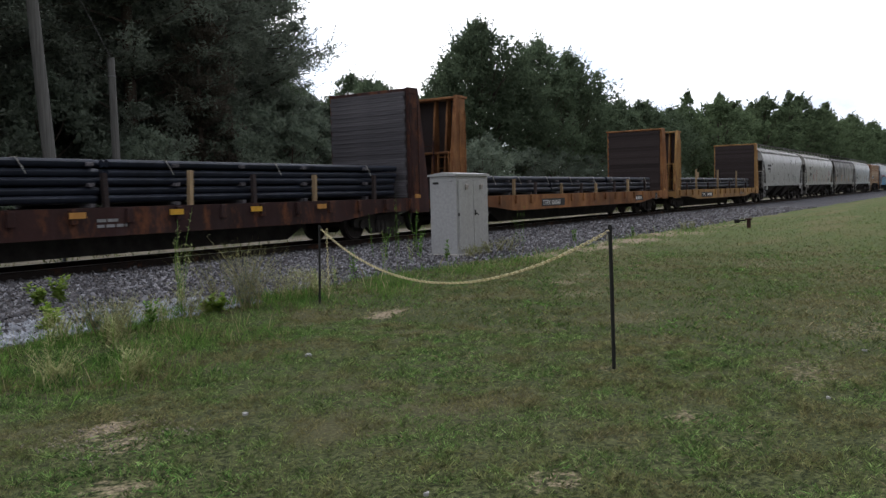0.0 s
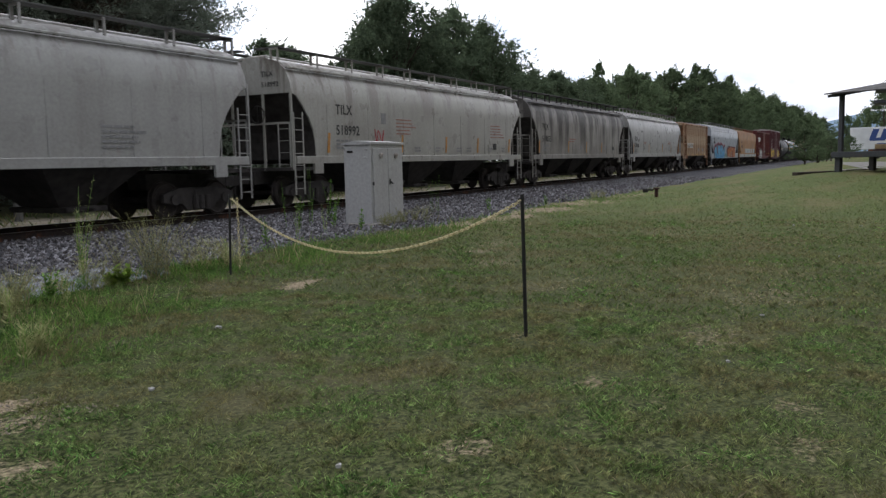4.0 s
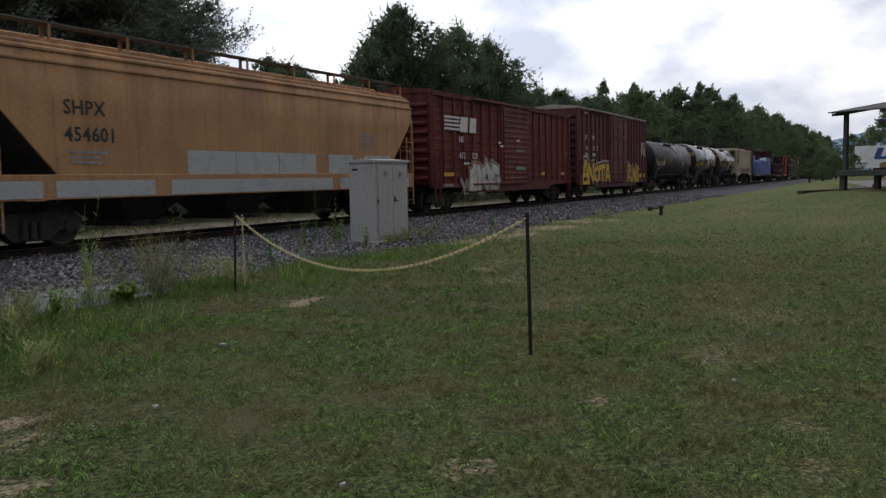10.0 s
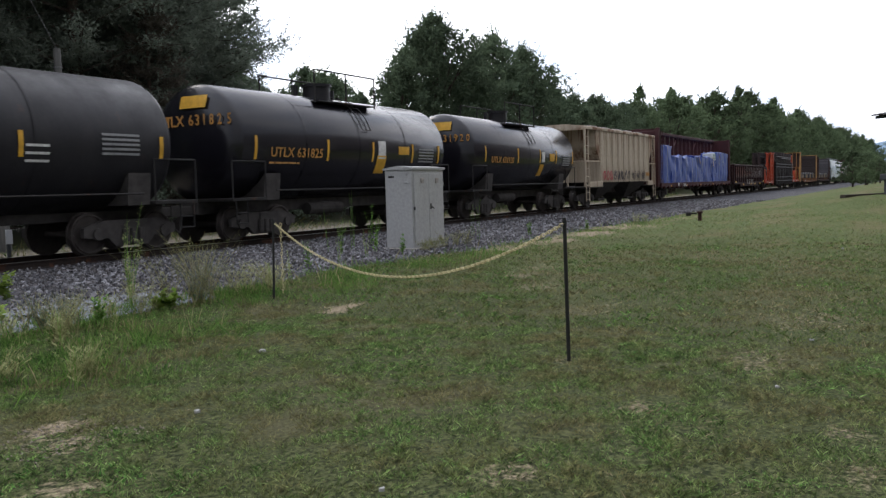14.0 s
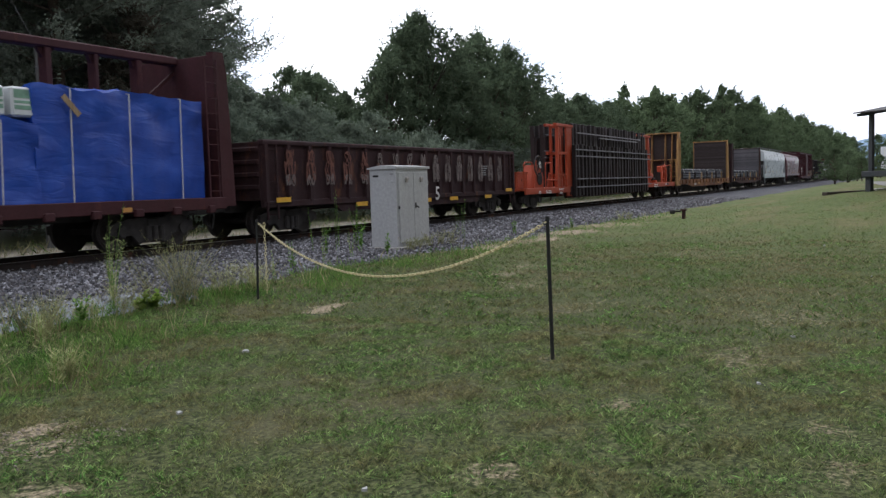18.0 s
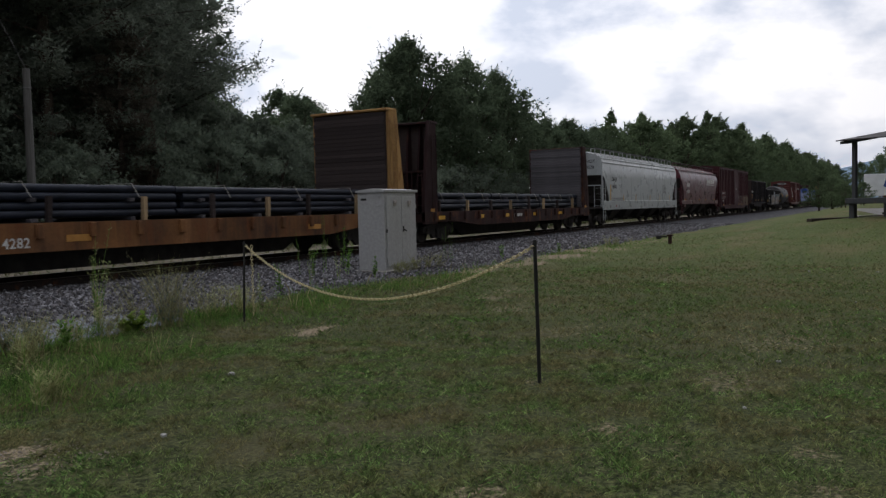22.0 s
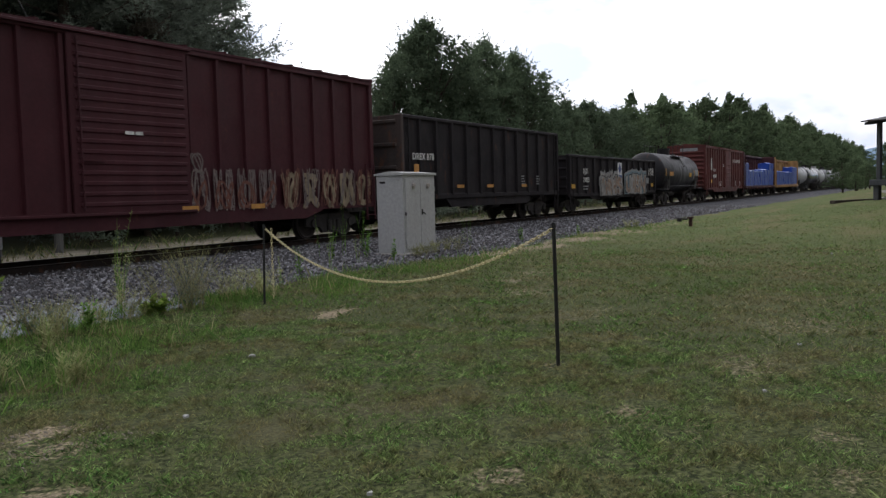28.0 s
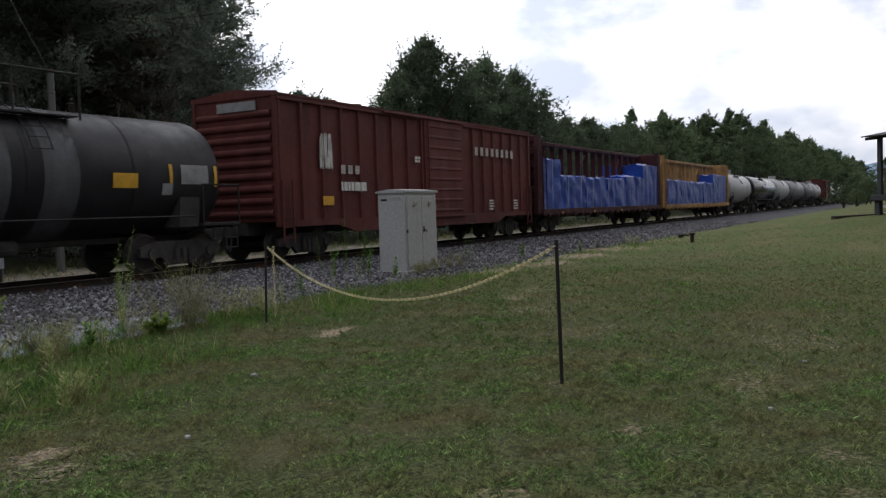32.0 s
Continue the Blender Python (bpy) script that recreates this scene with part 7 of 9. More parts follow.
# ---- centre-beam cars with wrapped lumber ----
def tarp_block(x0, x1, y0, y1, z0, z1, seed):
    """A wrapped bundle: a box of cloth with sagging, creased faces."""
    nx_, nz_, ny_ = max(6, int((x1 - x0) / 0.16)), 14, 8
    g = G()

    def bulge(p):
        q = Vector((p[0] * 1.7 + seed * 3.1, p[1] * 1.7, p[2] * 1.1))
        d = noise.noise(q) * 0.09 + noise.noise(q * 2.7) * 0.04 + noise.noise(Vector((p[0] * 0.9 + p[2] * 1.6 + seed, 0, p[2] * 0.4))) * 0.04
        top = (p[2] - z0) / (z1 - z0)
        return Vector((p[0] + d * 0.4, p[1] + (d if p[1] < (y0 + y1) / 2 else -d), p[2] + (d * 1.6 * top)))

    def face(f, m, n):
        v = [bulge(f(i / m, j / n)) for i in range(m + 1) for j in range(n + 1)]
        q = [(i * (n + 1) + j, (i + 1) * (n + 1) + j, (i + 1) * (n + 1) + j + 1, i * (n + 1) + j + 1) for i in range(m) for j in range(n)]
        g.add(v, q)

    face(lambda u, t: (x0 + (x1 - x0) * u, y0, z0 + (z1 - z0) * t), nx_, nz_)
    face(lambda u, t: (x0 + (x1 - x0) * u, y1, z0 + (z1 - z0) * t), nx_, 2)
    face(lambda u, t: (x0 + (x1 - x0) * u, y0 + (y1 - y0) * t, z1), nx_, ny_)
    face(lambda u, t: (x0, y0 + (y1 - y0) * u, z0 + (z1 - z0) * t), ny_, nz_)
    face(lambda u, t: (x1, y0 + (y1 - y0) * u, z0 + (z1 - z0) * t), ny_, nz_)
    return g


def centerbeam(a, b_, paint_, label, loads, load_label, top=4.7, end_paint=None):
    car, half = ride("centerbeam_flatcar", label, "lumber car", "centre-beam cars", a, b_)
    e = half - 0.68
    deck = 1.12
    part("deck", G().box(-e, e, -1.5, 1.5, deck - 0.12, deck, 0.015), paint_, car)
    for s in (-1, 1):
        part("side_sill", G().box(-e, e, s * 1.5 - 0.06, s * 1.5 + 0.06, 0.86, deck + 0.03, 0.015), paint_, car)
        for i in range(int(2 * e / 1.1)):
            x = -e + 0.6 + i * 1.1
            part("winch", G().box(x - 0.11, x + 0.11, s * 1.56 - 0.07, s * 1.56 + 0.07, 0.78, 0.96, 0.02), paint_, car)
    part("top_chord", G().box(-e, e, -0.16, 0.16, top - 0.2, top, 0.03), paint_, car)
    n = int(2 * e / 1.22)
    for i in range(1, n):
        x = -e + 2 * e * i / n
        w_ = 0.075 if i % 2 else 0.05
        part("beam_post", G().box(x - w_, x + w_, -0.14, 0.14, deck, top - 0.2, 0.015).prism([(x - w_, top - 0.2), (x + w_, top - 0.2), (x + w_ + 0.14, top - 0.19), (x + w_, top - 0.42), (x - w_, top - 0.42), (x - w_ - 0.14, top - 0.19)], -0.05, 0.05), paint_, car)
        if i % 5 == 2:
            part("diagonal", G().bar((x, 0, top - 1.3), (x + 2 * e / n, 0, top - 0.35), 0.06, 0.08), paint_, car)
    for s in (-1, 1):
        ep = end_paint or paint_
        bh = part("end_wall", G().box(s * e - 0.05, s * e + 0.05, -1.42, 1.42, deck, top - 0.05, 0.01), ep, car)
        for y in (-1.36, 1.36):
            part("end_column", G().prism([(s * e - 0.14, deck - 0.2), (s * e + 0.42, deck - 0.2), (s * e + 0.3, top - 0.5), (s * e + 0.2, top), (s * e - 0.14, top)] if s > 0 else [(s * e + 0.14, deck - 0.2), (s * e - 0.42, deck - 0.2), (s * e - 0.3, top - 0.5), (s * e - 0.2, top), (s * e + 0.14, top)], y - 0.11, y + 0.11), ep, bh)
        for k in range(6):
            z = deck + 0.2 + k * 0.58
            part("end_rib", G().box(min(s * e, s * (e + 0.16)), max(s * e, s * (e + 0.16)), -1.26, 1.26, z, z + 0.3, 0.03), ep, bh)
        part("ladder", ladder_mesh(0.4, deck, top - 0.2, 9, ep), ep, bh, at=(s * (e - 0.3), -1.52, 0))
    running_gear(car, half, half - 2.6)
    for k, (x0, x1, z1) in enumerate(loads):
        for s in (-1, 1):
            y0, y1 = (-1.42, -0.22) if s < 0 else (0.22, 1.42)
            load, _ = ride("wrapped_lumber", load_label, "lumber bundle", "wrapped lumber bundles", a, b_)
            part("tarp", tarp_block(x0 - 0.02 + 0.01 * (k % 2), x1 + 0.05 + 0.01 * (k % 2), y0, y1, deck + 0.03, z1, k * 2 + s + a * 0.01), "tarp", load, smooth=True)
            m_ = max(1, int((x1 - x0) / 1.3))
            for i in range(m_):
                x = x0 + (x1 - x0) * (i + 0.5) / m_
                yf = y0 - 0.075 if s < 0 else y1 + 0.075
                part("strap", G().bar((x, yf, deck), (x + 0.06, yf, z1 - 0.04), 0.024, 0.012, (0, 1, 0)).bar((x + 0.06, yf, z1 - 0.04), (x + 0.06, 0.22 * s, z1 + 0.1), 0.024, 0.012), "strap", load)
    return car, half


# ---- gondolas ----
def gondola(a, b_, paint_, label, top=2.62, low=0.95, posts=13, belly=0.62, end_paint=None):
    car, half = ride("gondola", label, "gondola car", "gondolas", a, b_)
    e, W = half - 0.72, 1.46
    fl = 1.12
    for s in (-1, 1):
        part("side", G().box(-e, e, s * W - 0.05, s * W + 0.05, low, top - 0.05, 0.01), paint_, car)
        part("top_chord", G().box(-e - 0.03, e + 0.03, s * (W + 0.03) - 0.1, s * (W + 0.03) + 0.1, top - 0.14, top, 0.03), paint_, car)
        part("bottom_chord", G().box(-e, e, s * (W + 0.04) - 0.08, s * (W + 0.04) + 0.08, low - 0.08, low + 0.1, 0.02), paint_, car)
        if belly:
            part("drop_side", G().prism([(-e + 3.0, low), (-e + 3.5, belly), (e - 3.5, belly), (e - 3.0, low)], s * W - 0.06, s * W + 0.06), paint_, car)
        rib = G().prism([(-0.085, 0), (-0.06, -0.11), (0.06, -0.11), (0.085, 0)], low + 0.05, top - 0.12, "z").mesh("side_post", paint_)
        for i in range(posts):
            part("side_post", rib, paint_, car, at=pose(-e + 0.1 + (2 * e - 0.2) * i / (posts - 1), s * (W + 0.04), 0, 0, 0, 0 if s < 0 else 180))
        part("end", G().box(s * e - 0.05, s * e + 0.05, -W, W, fl - 0.1, top - 0.05, 0.01), end_paint or paint_, car)
        g = G()
        for k in range(4):
            z = fl + 0.25 + (top - fl - 0.5) * k / 3
            g.box(s * e - 0.1, s * e + 0.1, -W, W, z - 0.07, z + 0.07, 0.03)
        part("end_rib", g, end_paint or paint_, car)
        for y in (-W - 0.12, W + 0.12):
            part("ladder", ladder_mesh(0.42, 0.5, top - 0.1, 7, paint_), paint_, car, at=(s * (e - 0.3), y, 0))
    part("floor", G().box(-e, e, -W, W, fl - 0.1, fl, 0.01), "under", car)
    running_gear(car, half, half - 2.3)
    return car, half, -W - 0.155

# ---- the train, car by car; places along it in metres ----
# three flat cars with pipes
car, half, y = flatcar(-0.6, 22.49, "flat_red", "rusted brown flat car with a grey plank end wall", None, ("flat_red", "plank_grey"))
for i in range(7):
    patch(car, -8.6 + i * 2.35, 0.98, 0.36, 0.12, "decal_yellow" if i % 3 else "decal_amber", -1.662)
bars(car, -0.9, 0.95, 0.7, 2, "decal_grey", -1.578)
pipes(-0.6, 22.49, -10.6, 9.6, 1.18, 5, 0.085, "stack of thin dark steel pipes strapped to a brown flat car", 2, 9, 6, 1, -0.2)
car, half, y = flatcar(22.49, 46.15, "flat_orange", "weathered orange flat car with plank-faced end walls", ("flat_orange", "plank_dark"), ("flat_orange", "plank_dark"), plain_span=(-4.7, -2.3))
patch(car, -4.55, 0.7, 2.15, 0.3, "decal_black", y, "number_panel")
sign(car, "TTPX 606060", -4.45, 0.75, 0.27, "decal_white", y - 0.008)
patch(car, 6.0, 0.72, 1.1, 0.26, "decal_black", y, "name_panel")
for k in range(3):
    bars(car, 6.05 + k * 0.32, 0.92, 0.3, 1, "decal_white", y - 0.005, 0.14)
patch(car, 9.0, 0.72, 0.32, 0.34, "decal_black", y, "data_panel")
bars(car, 9.04, 0.99, 0.26, 4, "decal_grey", y - 0.005, 0.03, 0.07)
pipes(22.49, 46.15, -9.2, 9.2, 1.18, 3, 0.1, "bundles of dark pipes staked on an orange flat car", 3, 9, 8, 2, -0.1)
car, half, y = flatcar(46.15, 68.14, "flat_yellow", "ochre flat car with tall open-framed end walls", ("flat_yellow", "plank_dark"), ("flat_yellow", "plank_dark"), plain_span=(-5.4, -2.6))
patch(car, -5.2, 0.7, 2.5, 0.3, "decal_black", y, "number_panel")
sign(car, "TTPX", -5.0, 0.76, 0.24, "decal_white", y - 0.008)
for k in range(5):
    bars(car, -3.9 + k * 0.2, 0.94, 0.2, 1, "decal_white", y - 0.005, 0.17)
for k in range(3):
    bars(car, 4.6 + k * 0.3, 0.92, 0.28, 1, "decal_grey", y - 0.005, 0.14)
pipes(46.15, 68.14, -8.6, 8.6, 1.18, 3, 0.1, "bundles of dark pipes staked on an ochre flat car", 2, 7, 5, 3, 0.55)

# covered hoppers
car, half, y = hopper(68.14, 86.57, "hop_grey", "clean light grey covered hopper with ribbed highlights along its roof")
bars(car, -6.6, 3.0, 1.2, 2, "decal_black", y - 0.004, 0.16, 0.28)
bars(car, 3.5, 2.2, 1.4, 5, "decal_grey", y - 0.004)


def orange_marks(car, y, xs):
    for x in xs:
        part("reflector_strip", G().prism([(x, 1.6), (x + 0.12, 1.6), (x + 0.19, 2.2), (x + 0.07, 2.2)], y - 0.008, y - 0.004), "decal_amber", car)


car, half, y = hopper(86.57, 105.28, "hop_beige", "warm grey covered hopper with small orange reflector strips", "hop_beige", ends=(0.95, 0.54))
sign(car, "TILX", -6.25, 2.78, 0.42, "decal_black", y - 0.008)
sign(car, "518992", -6.25, 2.15, 0.42, "decal_black", y - 0.008)
end_sign(car, half, 0.95, ("TILX", "518992"), -0.5, 3.8, 0.2, "decal_black")
bars(car, -6.25, 2.0, 1.3, 3, "decal_grey", y - 0.006)
for x in (-2.6, 5.4):
    bars(car, x, 2.75, 1.5, 5, "decal_red", y - 0.006, 0.04, 0.12, "worn_red_stencil")
tags_scrawl(car, -4.1, 1.65, 0.8, 0.7, 1, "g_red", y - 0.006, 3)
patch(car, -3.6, 2.55, 0.32, 0.36, "decal_grey", y - 0.005, "inspection_stencil")
orange_marks(car, y, (-6.75, -2.3, 1.1, 4.0, 7.35))
for x in (-1.3, 0.3, 2.1, 3.0, 5.1, 6.6):
    bars(car, x, 1.8, 0.5, 2, "decal_grey", y - 0.006)
patch(car, 5.65, 1.72, 0.36, 0.26, "decal_black", y - 0.006, "routing_placard")
car, half, y = hopper(105.28, 123.13, "hop_dark", "soot-streaked pale covered hopper, dark along its roof", "black_steel", ends=(0.96, 0.22))
sign(car, "TILX", -6.55, 2.75, 0.42, "decal_black", y - 0.008)
sign(car, "518855", -6.55, 2.15, 0.42, "decal_black", y - 0.008)
end_sign(car, half, 0.96, ("TILX", "518855"), -0.5, 3.8, 0.2, "decal_black")
bars(car, -6.5, 1.98, 0.9, 3, "decal_grey", y - 0.006)
bars(car, -2.4, 2.35, 1.2, 2, "decal_red", y - 0.006, 0.05, 0.13, "worn_red_stencil")
orange_marks(car, y, (-7.05, -2.6, 0.6, 3.6))
for x in (-0.5, 4.3, 6.0):
    patch(car, x, 1.75, 0.3, 0.22, "decal_black" if x > 5 else "decal_grey", y - 0.006, "routing_placard")
car, half, y = hopper(123.13, 141.45, "hop_grey", "light grey covered hopper with a pale roof and faint stencils", "hop_grey", ends=(1.22, 0.4))
sign(car, "TILX", -6.5, 2.42, 0.4, "decal_black", y - 0.008)
sign(car, "519340", -6.6, 1.95, 0.4, "decal_black", y - 0.008)
end_sign(car, half, 1.22, ("TILX", "519340"), -0.5, 3.8, 0.2, "decal_black")
bars(car, -6.5, 1.8, 0.9, 3, "decal_grey", y - 0.006)
bars(car, -4.0, 2.35, 1.0, 2, "decal_red", y - 0.006, 0.05, 0.11, "worn_red_stencil")
bars(car, 4.1, 2.45, 1.1, 3, "decal_red", y - 0.006, 0.045, 0.09, "worn_red_stencil")
bars(car, 4.0, 2.15, 0.8, 5, "decal_grey", y - 0.006, 0.04, 0.09)
bars(car, 7.15, 2.1, 0.55, 4, "decal_grey", y - 0.006, 0.04, 0.09)
bars(car, 3.1, 1.95, 0.34, 3, "decal_red", y - 0.006, 0.04, 0.09, "worn_red_stencil")
orange_marks(car, y, (-6.85, -2.5, 1.95, 4.95, 7.9))

car, half, y = ribbed_hopper(142.1, 154.99, "hop_rust", "short cream covered hopper heavily streaked with rust", (4.35, 4.95), (4.9, 5.45))
for x, w_ in ((-4.2, 0.5), (-3.4, 0.78), (-2.4, 0.72)):
    patch(car, x, 2.02, w_, 0.42, "decal_white", y, "number_panel")
sign(car, "233", -3.34, 2.07, 0.42, "decal_black", y - 0.008)
sign(car, "714", -2.36, 2.07, 0.42, "decal_black", y - 0.008)
sign(car, "NS", -4.16, 2.07, 0.3, "decal_black", y - 0.008)
for x in (0.85, 2.8):
    patch(car, x, 1.7, 0.5, 0.3, "decal_grey", y - 0.004, "stencil_panel")
for i in range(5):
    patch(car, -4.1 + i * 2.0, 1.37, 0.5, 0.1, "decal_yellow", y - 0.002)

car, half, y = hopper(154.99, 175.19, "hop_blue", "big blue-grey covered hopper with blue and orange graffiti", "hop_grey", "flat", (0.98, 1.51), 4, 4.46, ends=(1.24, 0.43), cutaway="slant")
sign(car, "UTCX", -7.3, 2.85, 0.34, "decal_black", y - 0.008)
bars(car, -7.3, 2.75, 1.1, 1, "decal_black", y - 0.006, 0.24)
bars(car, -7.3, 3.1, 1.0, 2, "decal_grey", y - 0.006)
piece(car, -7.2, 1.0, 6.6, 1.28, "hill cup fork hook vee", "g_sky", "g_dark", "g_maroon", "g_rose", y - 0.055, 7, 0.4, "g_blue", -0.1)
patch(car, -6.4, 1.0, 4.6, 0.34, "g_blue", y - 0.1, "painted_sill_band")
piece(car, 1.4, 1.05, 5.6, 1.12, "ring hill vee cross cup hill", "g_orange", "g_rust", "g_maroon", None, y - 0.055, 9, 0.34, "hop_orange", 0.05)
tags_scrawl(car, -0.4, 1.1, 1.6, 0.35, 3, "g_green", y - 0.066, 12, 0.07)
for x in (-1.9, 2.0):
    patch(car, x, 1.05, 0.8, 0.3, "decal_white", y - 0.07, "sill_placard")

car, half, y = hopper(175.19, 192.98, "hop_orange", "faded orange covered hopper with a grey-green repaint patch", "hop_orange", "flat", (1.0, 1.51), 3, 4.4, ends=(0.69, 0.89), cutaway="slant")
sign(car, "SHPX", -6.3, 2.75, 0.42, "decal_black", y - 0.008)
sign(car, "454601", -6.3, 2.2, 0.42, "decal_black", y - 0.008)
end_sign(car, half, 0.69, ("SHPX", "454601"), -0.1, 3.85, 0.22, "decal_black")
bars(car, -6.2, 2.0, 1.0, 3, "decal_grey", y - 0.006)
for x, w_ in ((-2.9, 1.7), (-1.17, 1.7), (0.56, 1.7), (2.9, 1.3), (4.9, 1.6)):
        patch(car, x, 1.46, w_, 0.62, "hop_green", y - 0.005, "repaint_patch", "pale grey-green primer patch")
for x, w_ in ((-8.0, 1.1), (-6.6, 2.6), (-3.5, 6.5), (3.4, 4.2)):
    patch(car, x, 1.04, w_, 0.34, "hop_green", y - 0.064, "repainted_sill")
bars(car, 4.6, 2.75, 1.2, 5, "decal_grey", y - 0.006)

# boxcars
car, half, y = boxcar(192.98, 209.99, "box_ns", "faded oxide red boxcar with a white striped emblem")
y2 = y - 0.01
for k in range(4):
    patch(car, -6.85, 3.62 - k * 0.15, 1.35 - 0.05 * (k % 2), 0.085, "decal_white", y2, "emblem_stripe")
g = G()
g.prism([(-5.55, 3.12), (-4.85, 3.12), (-4.75, 3.72), (-5.42, 3.72)], y2 - 0.004, y2)
g.prism([(-4.68, 3.12), (-4.08, 3.12), (-3.98, 3.72), (-4.58, 3.72)], y2 - 0.004, y2)
part("emblem", g, "decal_white", car, "white block emblem beside the stripes")
sign(car, "412", -5.6, 2.08, 0.34, "decal_white", y2)
sign(car, "520", -4.45, 2.08, 0.34, "decal_white", y2)
sign(car, "NS", -5.62, 2.72, 0.34, "decal_white", y2)
for x in (-5.2, -4.3):
    bars(car, x, 1.92, 0.55, 1, "decal_white", y2, 0.08)
for x in (-6.95, -4.25, -2.15, 3.4, 6.3):
    patch(car, x, 1.38, 0.85 if x < -5 else 0.5, 0.14, "decal_yellow", y2 - 0.004)
piece(car, -5.55, 0.76, 1.1, 0.62, "vee", "g_ash", "g_tan", "box_ns", None, y2, 4, 0.5)
piece(car, -4.75, 0.76, 1.15, 1.1, "hill", "g_white", "g_tan", "g_tan", None, y2 - 0.002, 5, 0.3)
patch(car, -4.55, 0.8, 0.75, 0.3, "g_dark", y2 - 0.012, "painted_block")
patch(car, -4.35, 1.1, 0.6, 0.5, "box_ns", y2 - 0.012, "painted_block")
piece(car, -3.5, 0.76, 1.7, 1.1, "ring hook", "g_white", "g_tan", "g_ash", None, y2 - 0.002, 6, 0.46)
tags_scrawl(car, -3.4, 0.85, 1.5, 0.85, 3, "g_dark", y2 - 0.022, 6, 0.035)
patch(car, -6.95, 0.98, 0.75, 0.1, "decal_grey", y2, "stencil_line")
patch(car, 0.1, 1.62, 1.1, 0.16, "g_green", -1.61, "painted_block")
for x, z in ((-1.9, 2.85), (-1.7, 2.7), (0.2, 3.0)):
    bars(car, x, z, 0.4, 1, "decal_white", y2 - 0.06, 0.09)
bars(car, 0.1, 2.55, 1.3, 1, "decal_grey", -1.61, 0.08)

# gon_brown on the ends paints in the next car's shade, with some grime
car, half, y = boxcar(209.99, 226.5, "box_brown", "tall purple-brown boxcar with yellow graffiti along its side", 5.15, 0.85, "roof_pale", (-1.75, 2.15), 0.78, False, 4, False, "gon_brown")
y2 = y - 0.01
for k, (tx, xx, zz) in enumerate((("AT", -6.45, 3.35), ("W", -5.05, 3.35), ("14", -6.35, 2.75), ("14", -5, 2.75), ("7", -4.25, 2.75))):
    sign(car, tx, xx, zz, 0.38, "decal_white", y2)
for xx in (-6.45, -5.05):
    bars(car, xx, 2.6, 0.65, 2, "decal_white", y2, 0.07)
piece(car, -7.0, 0.8, 5.5, 1.36, "arch zig ring cross arch", "g_yellow", "g_dark", "g_maroon", "g_white", y2, 20, 0.25)
for xx in (-6.9, -6.4):
    patch(car, xx, 0.82, 0.8, 0.2, "g_yellow", y2 - 0.03, "painted_underline")
piece(car, 2.4, 0.82, 3.1, 1.2, "fork cup vee hook", "g_yellow", "g_dark", "g_maroon", "g_white", y2, 23, 0.25)
tags_scrawl(car, 6.1, 2.6, 1.1, 1.0, 3, "g_white", y2, 14, 0.03, 12)
bars(car, -6.6, 4.9, 1.0, 1, "decal_grey", y2, 0.1)
for xx in (5.6, 6.6):
    patch(car, xx, 1.15, 0.55, 0.25, "decal_yellow", y2 - 0.02)
g = G()
for z in (1.5, 2.55, 3.75):
    g.box(-1.7, 2.1, -1.62, -1.57, z - 0.05, z + 0.05, 0.015)
for x in (-0.9, 0.2, 1.5):
    g.box(x - 0.04, x + 0.04, -1.63, -1.57, 0.98, 4.9, 0.015)
part("door_frame", g, "box_brown", car)

# tank cars
car, half, r, zc = tank(227.3, 243.5, "tank_dull", "long black tank car with white stencilled number", 1.52, 2.42, inset=0.55)
head_sign(car, half, 0.55, r, zc, "221288", 0.2, 3.0, 0.24, "decal_white")
tank_sign(car, r, zc, "PLCX 221288", -6.0, 2.02, 0.42, "decal_white")
for z in (1.98, 1.86):
    bars(car, -6.0, z - 0.08, 2.0, 1, "decal_grey", on_tank(r, zc, z - 0.03, 0.01), 0.05)
for x in (-6.4, -3.7, -1.5, 2.95, 6.3):
    tank_patch(car, r, zc, x, 2.05, 0.1, 0.5, "decal_yellow", "reflector_strip")
for k in range(5):
    tank_patch(car, r, zc, 4.8, 2.12 + k * 0.1, 0.95, 0.05, "decal_grey", "stencil_line")
for k in range(3):
    tank_patch(car, r, zc, 3.1, 1.95 + k * 0.15, 0.5, 0.05, "decal_white", "stencil_line")
car, half, r, zc = tank(243.2, 255.5, "tank_black", "glossy black tank car with yellow stencils", 1.53, 2.55)
tank_sign(car, r, zc, "UTLX 631825", -4.0, 2.18, 0.36, "decal_amber")
for x in (-4.6, -1.62, 0.62, 2.9, 4.6):
    tank_patch(car, r, zc, x, 2.1, 0.09, 0.6, "decal_yellow", "reflector_strip")
tank_patch(car, r, zc, 2.1, 2.35, 0.62, 0.26, "decal_yellow")
for k in range(5):
    tank_patch(car, r, zc, 3.35, 2.12 + k * 0.1, 0.95, 0.05, "decal_grey", "stencil_line")
tank_patch(car, r, zc, 0.9, 1.75, 0.5, 0.55, "decal_yellow")
tank_patch(car, r, zc, 0.95, 2.2, 0.4, 0.55, "decal_white")
bars(car, -4.0, 2.05, 2.0, 1, "decal_amber", on_tank(r, zc, 2.0, 0.012), 0.05)
head_sign(car, half, 0.15, r, zc, "UTLX 631825", 0.95, 2.98, 0.38, "decal_amber")
head_patch(car, half, 0.15, r, zc, -0.65, 0.2, 3.42, 3.74, "decal_yellow")
car, half, r, zc = tank(255.85, 267.95, "tank_black", "glossy black tank car with a worn yellow number", 1.53, 2.55, inset=0.0)
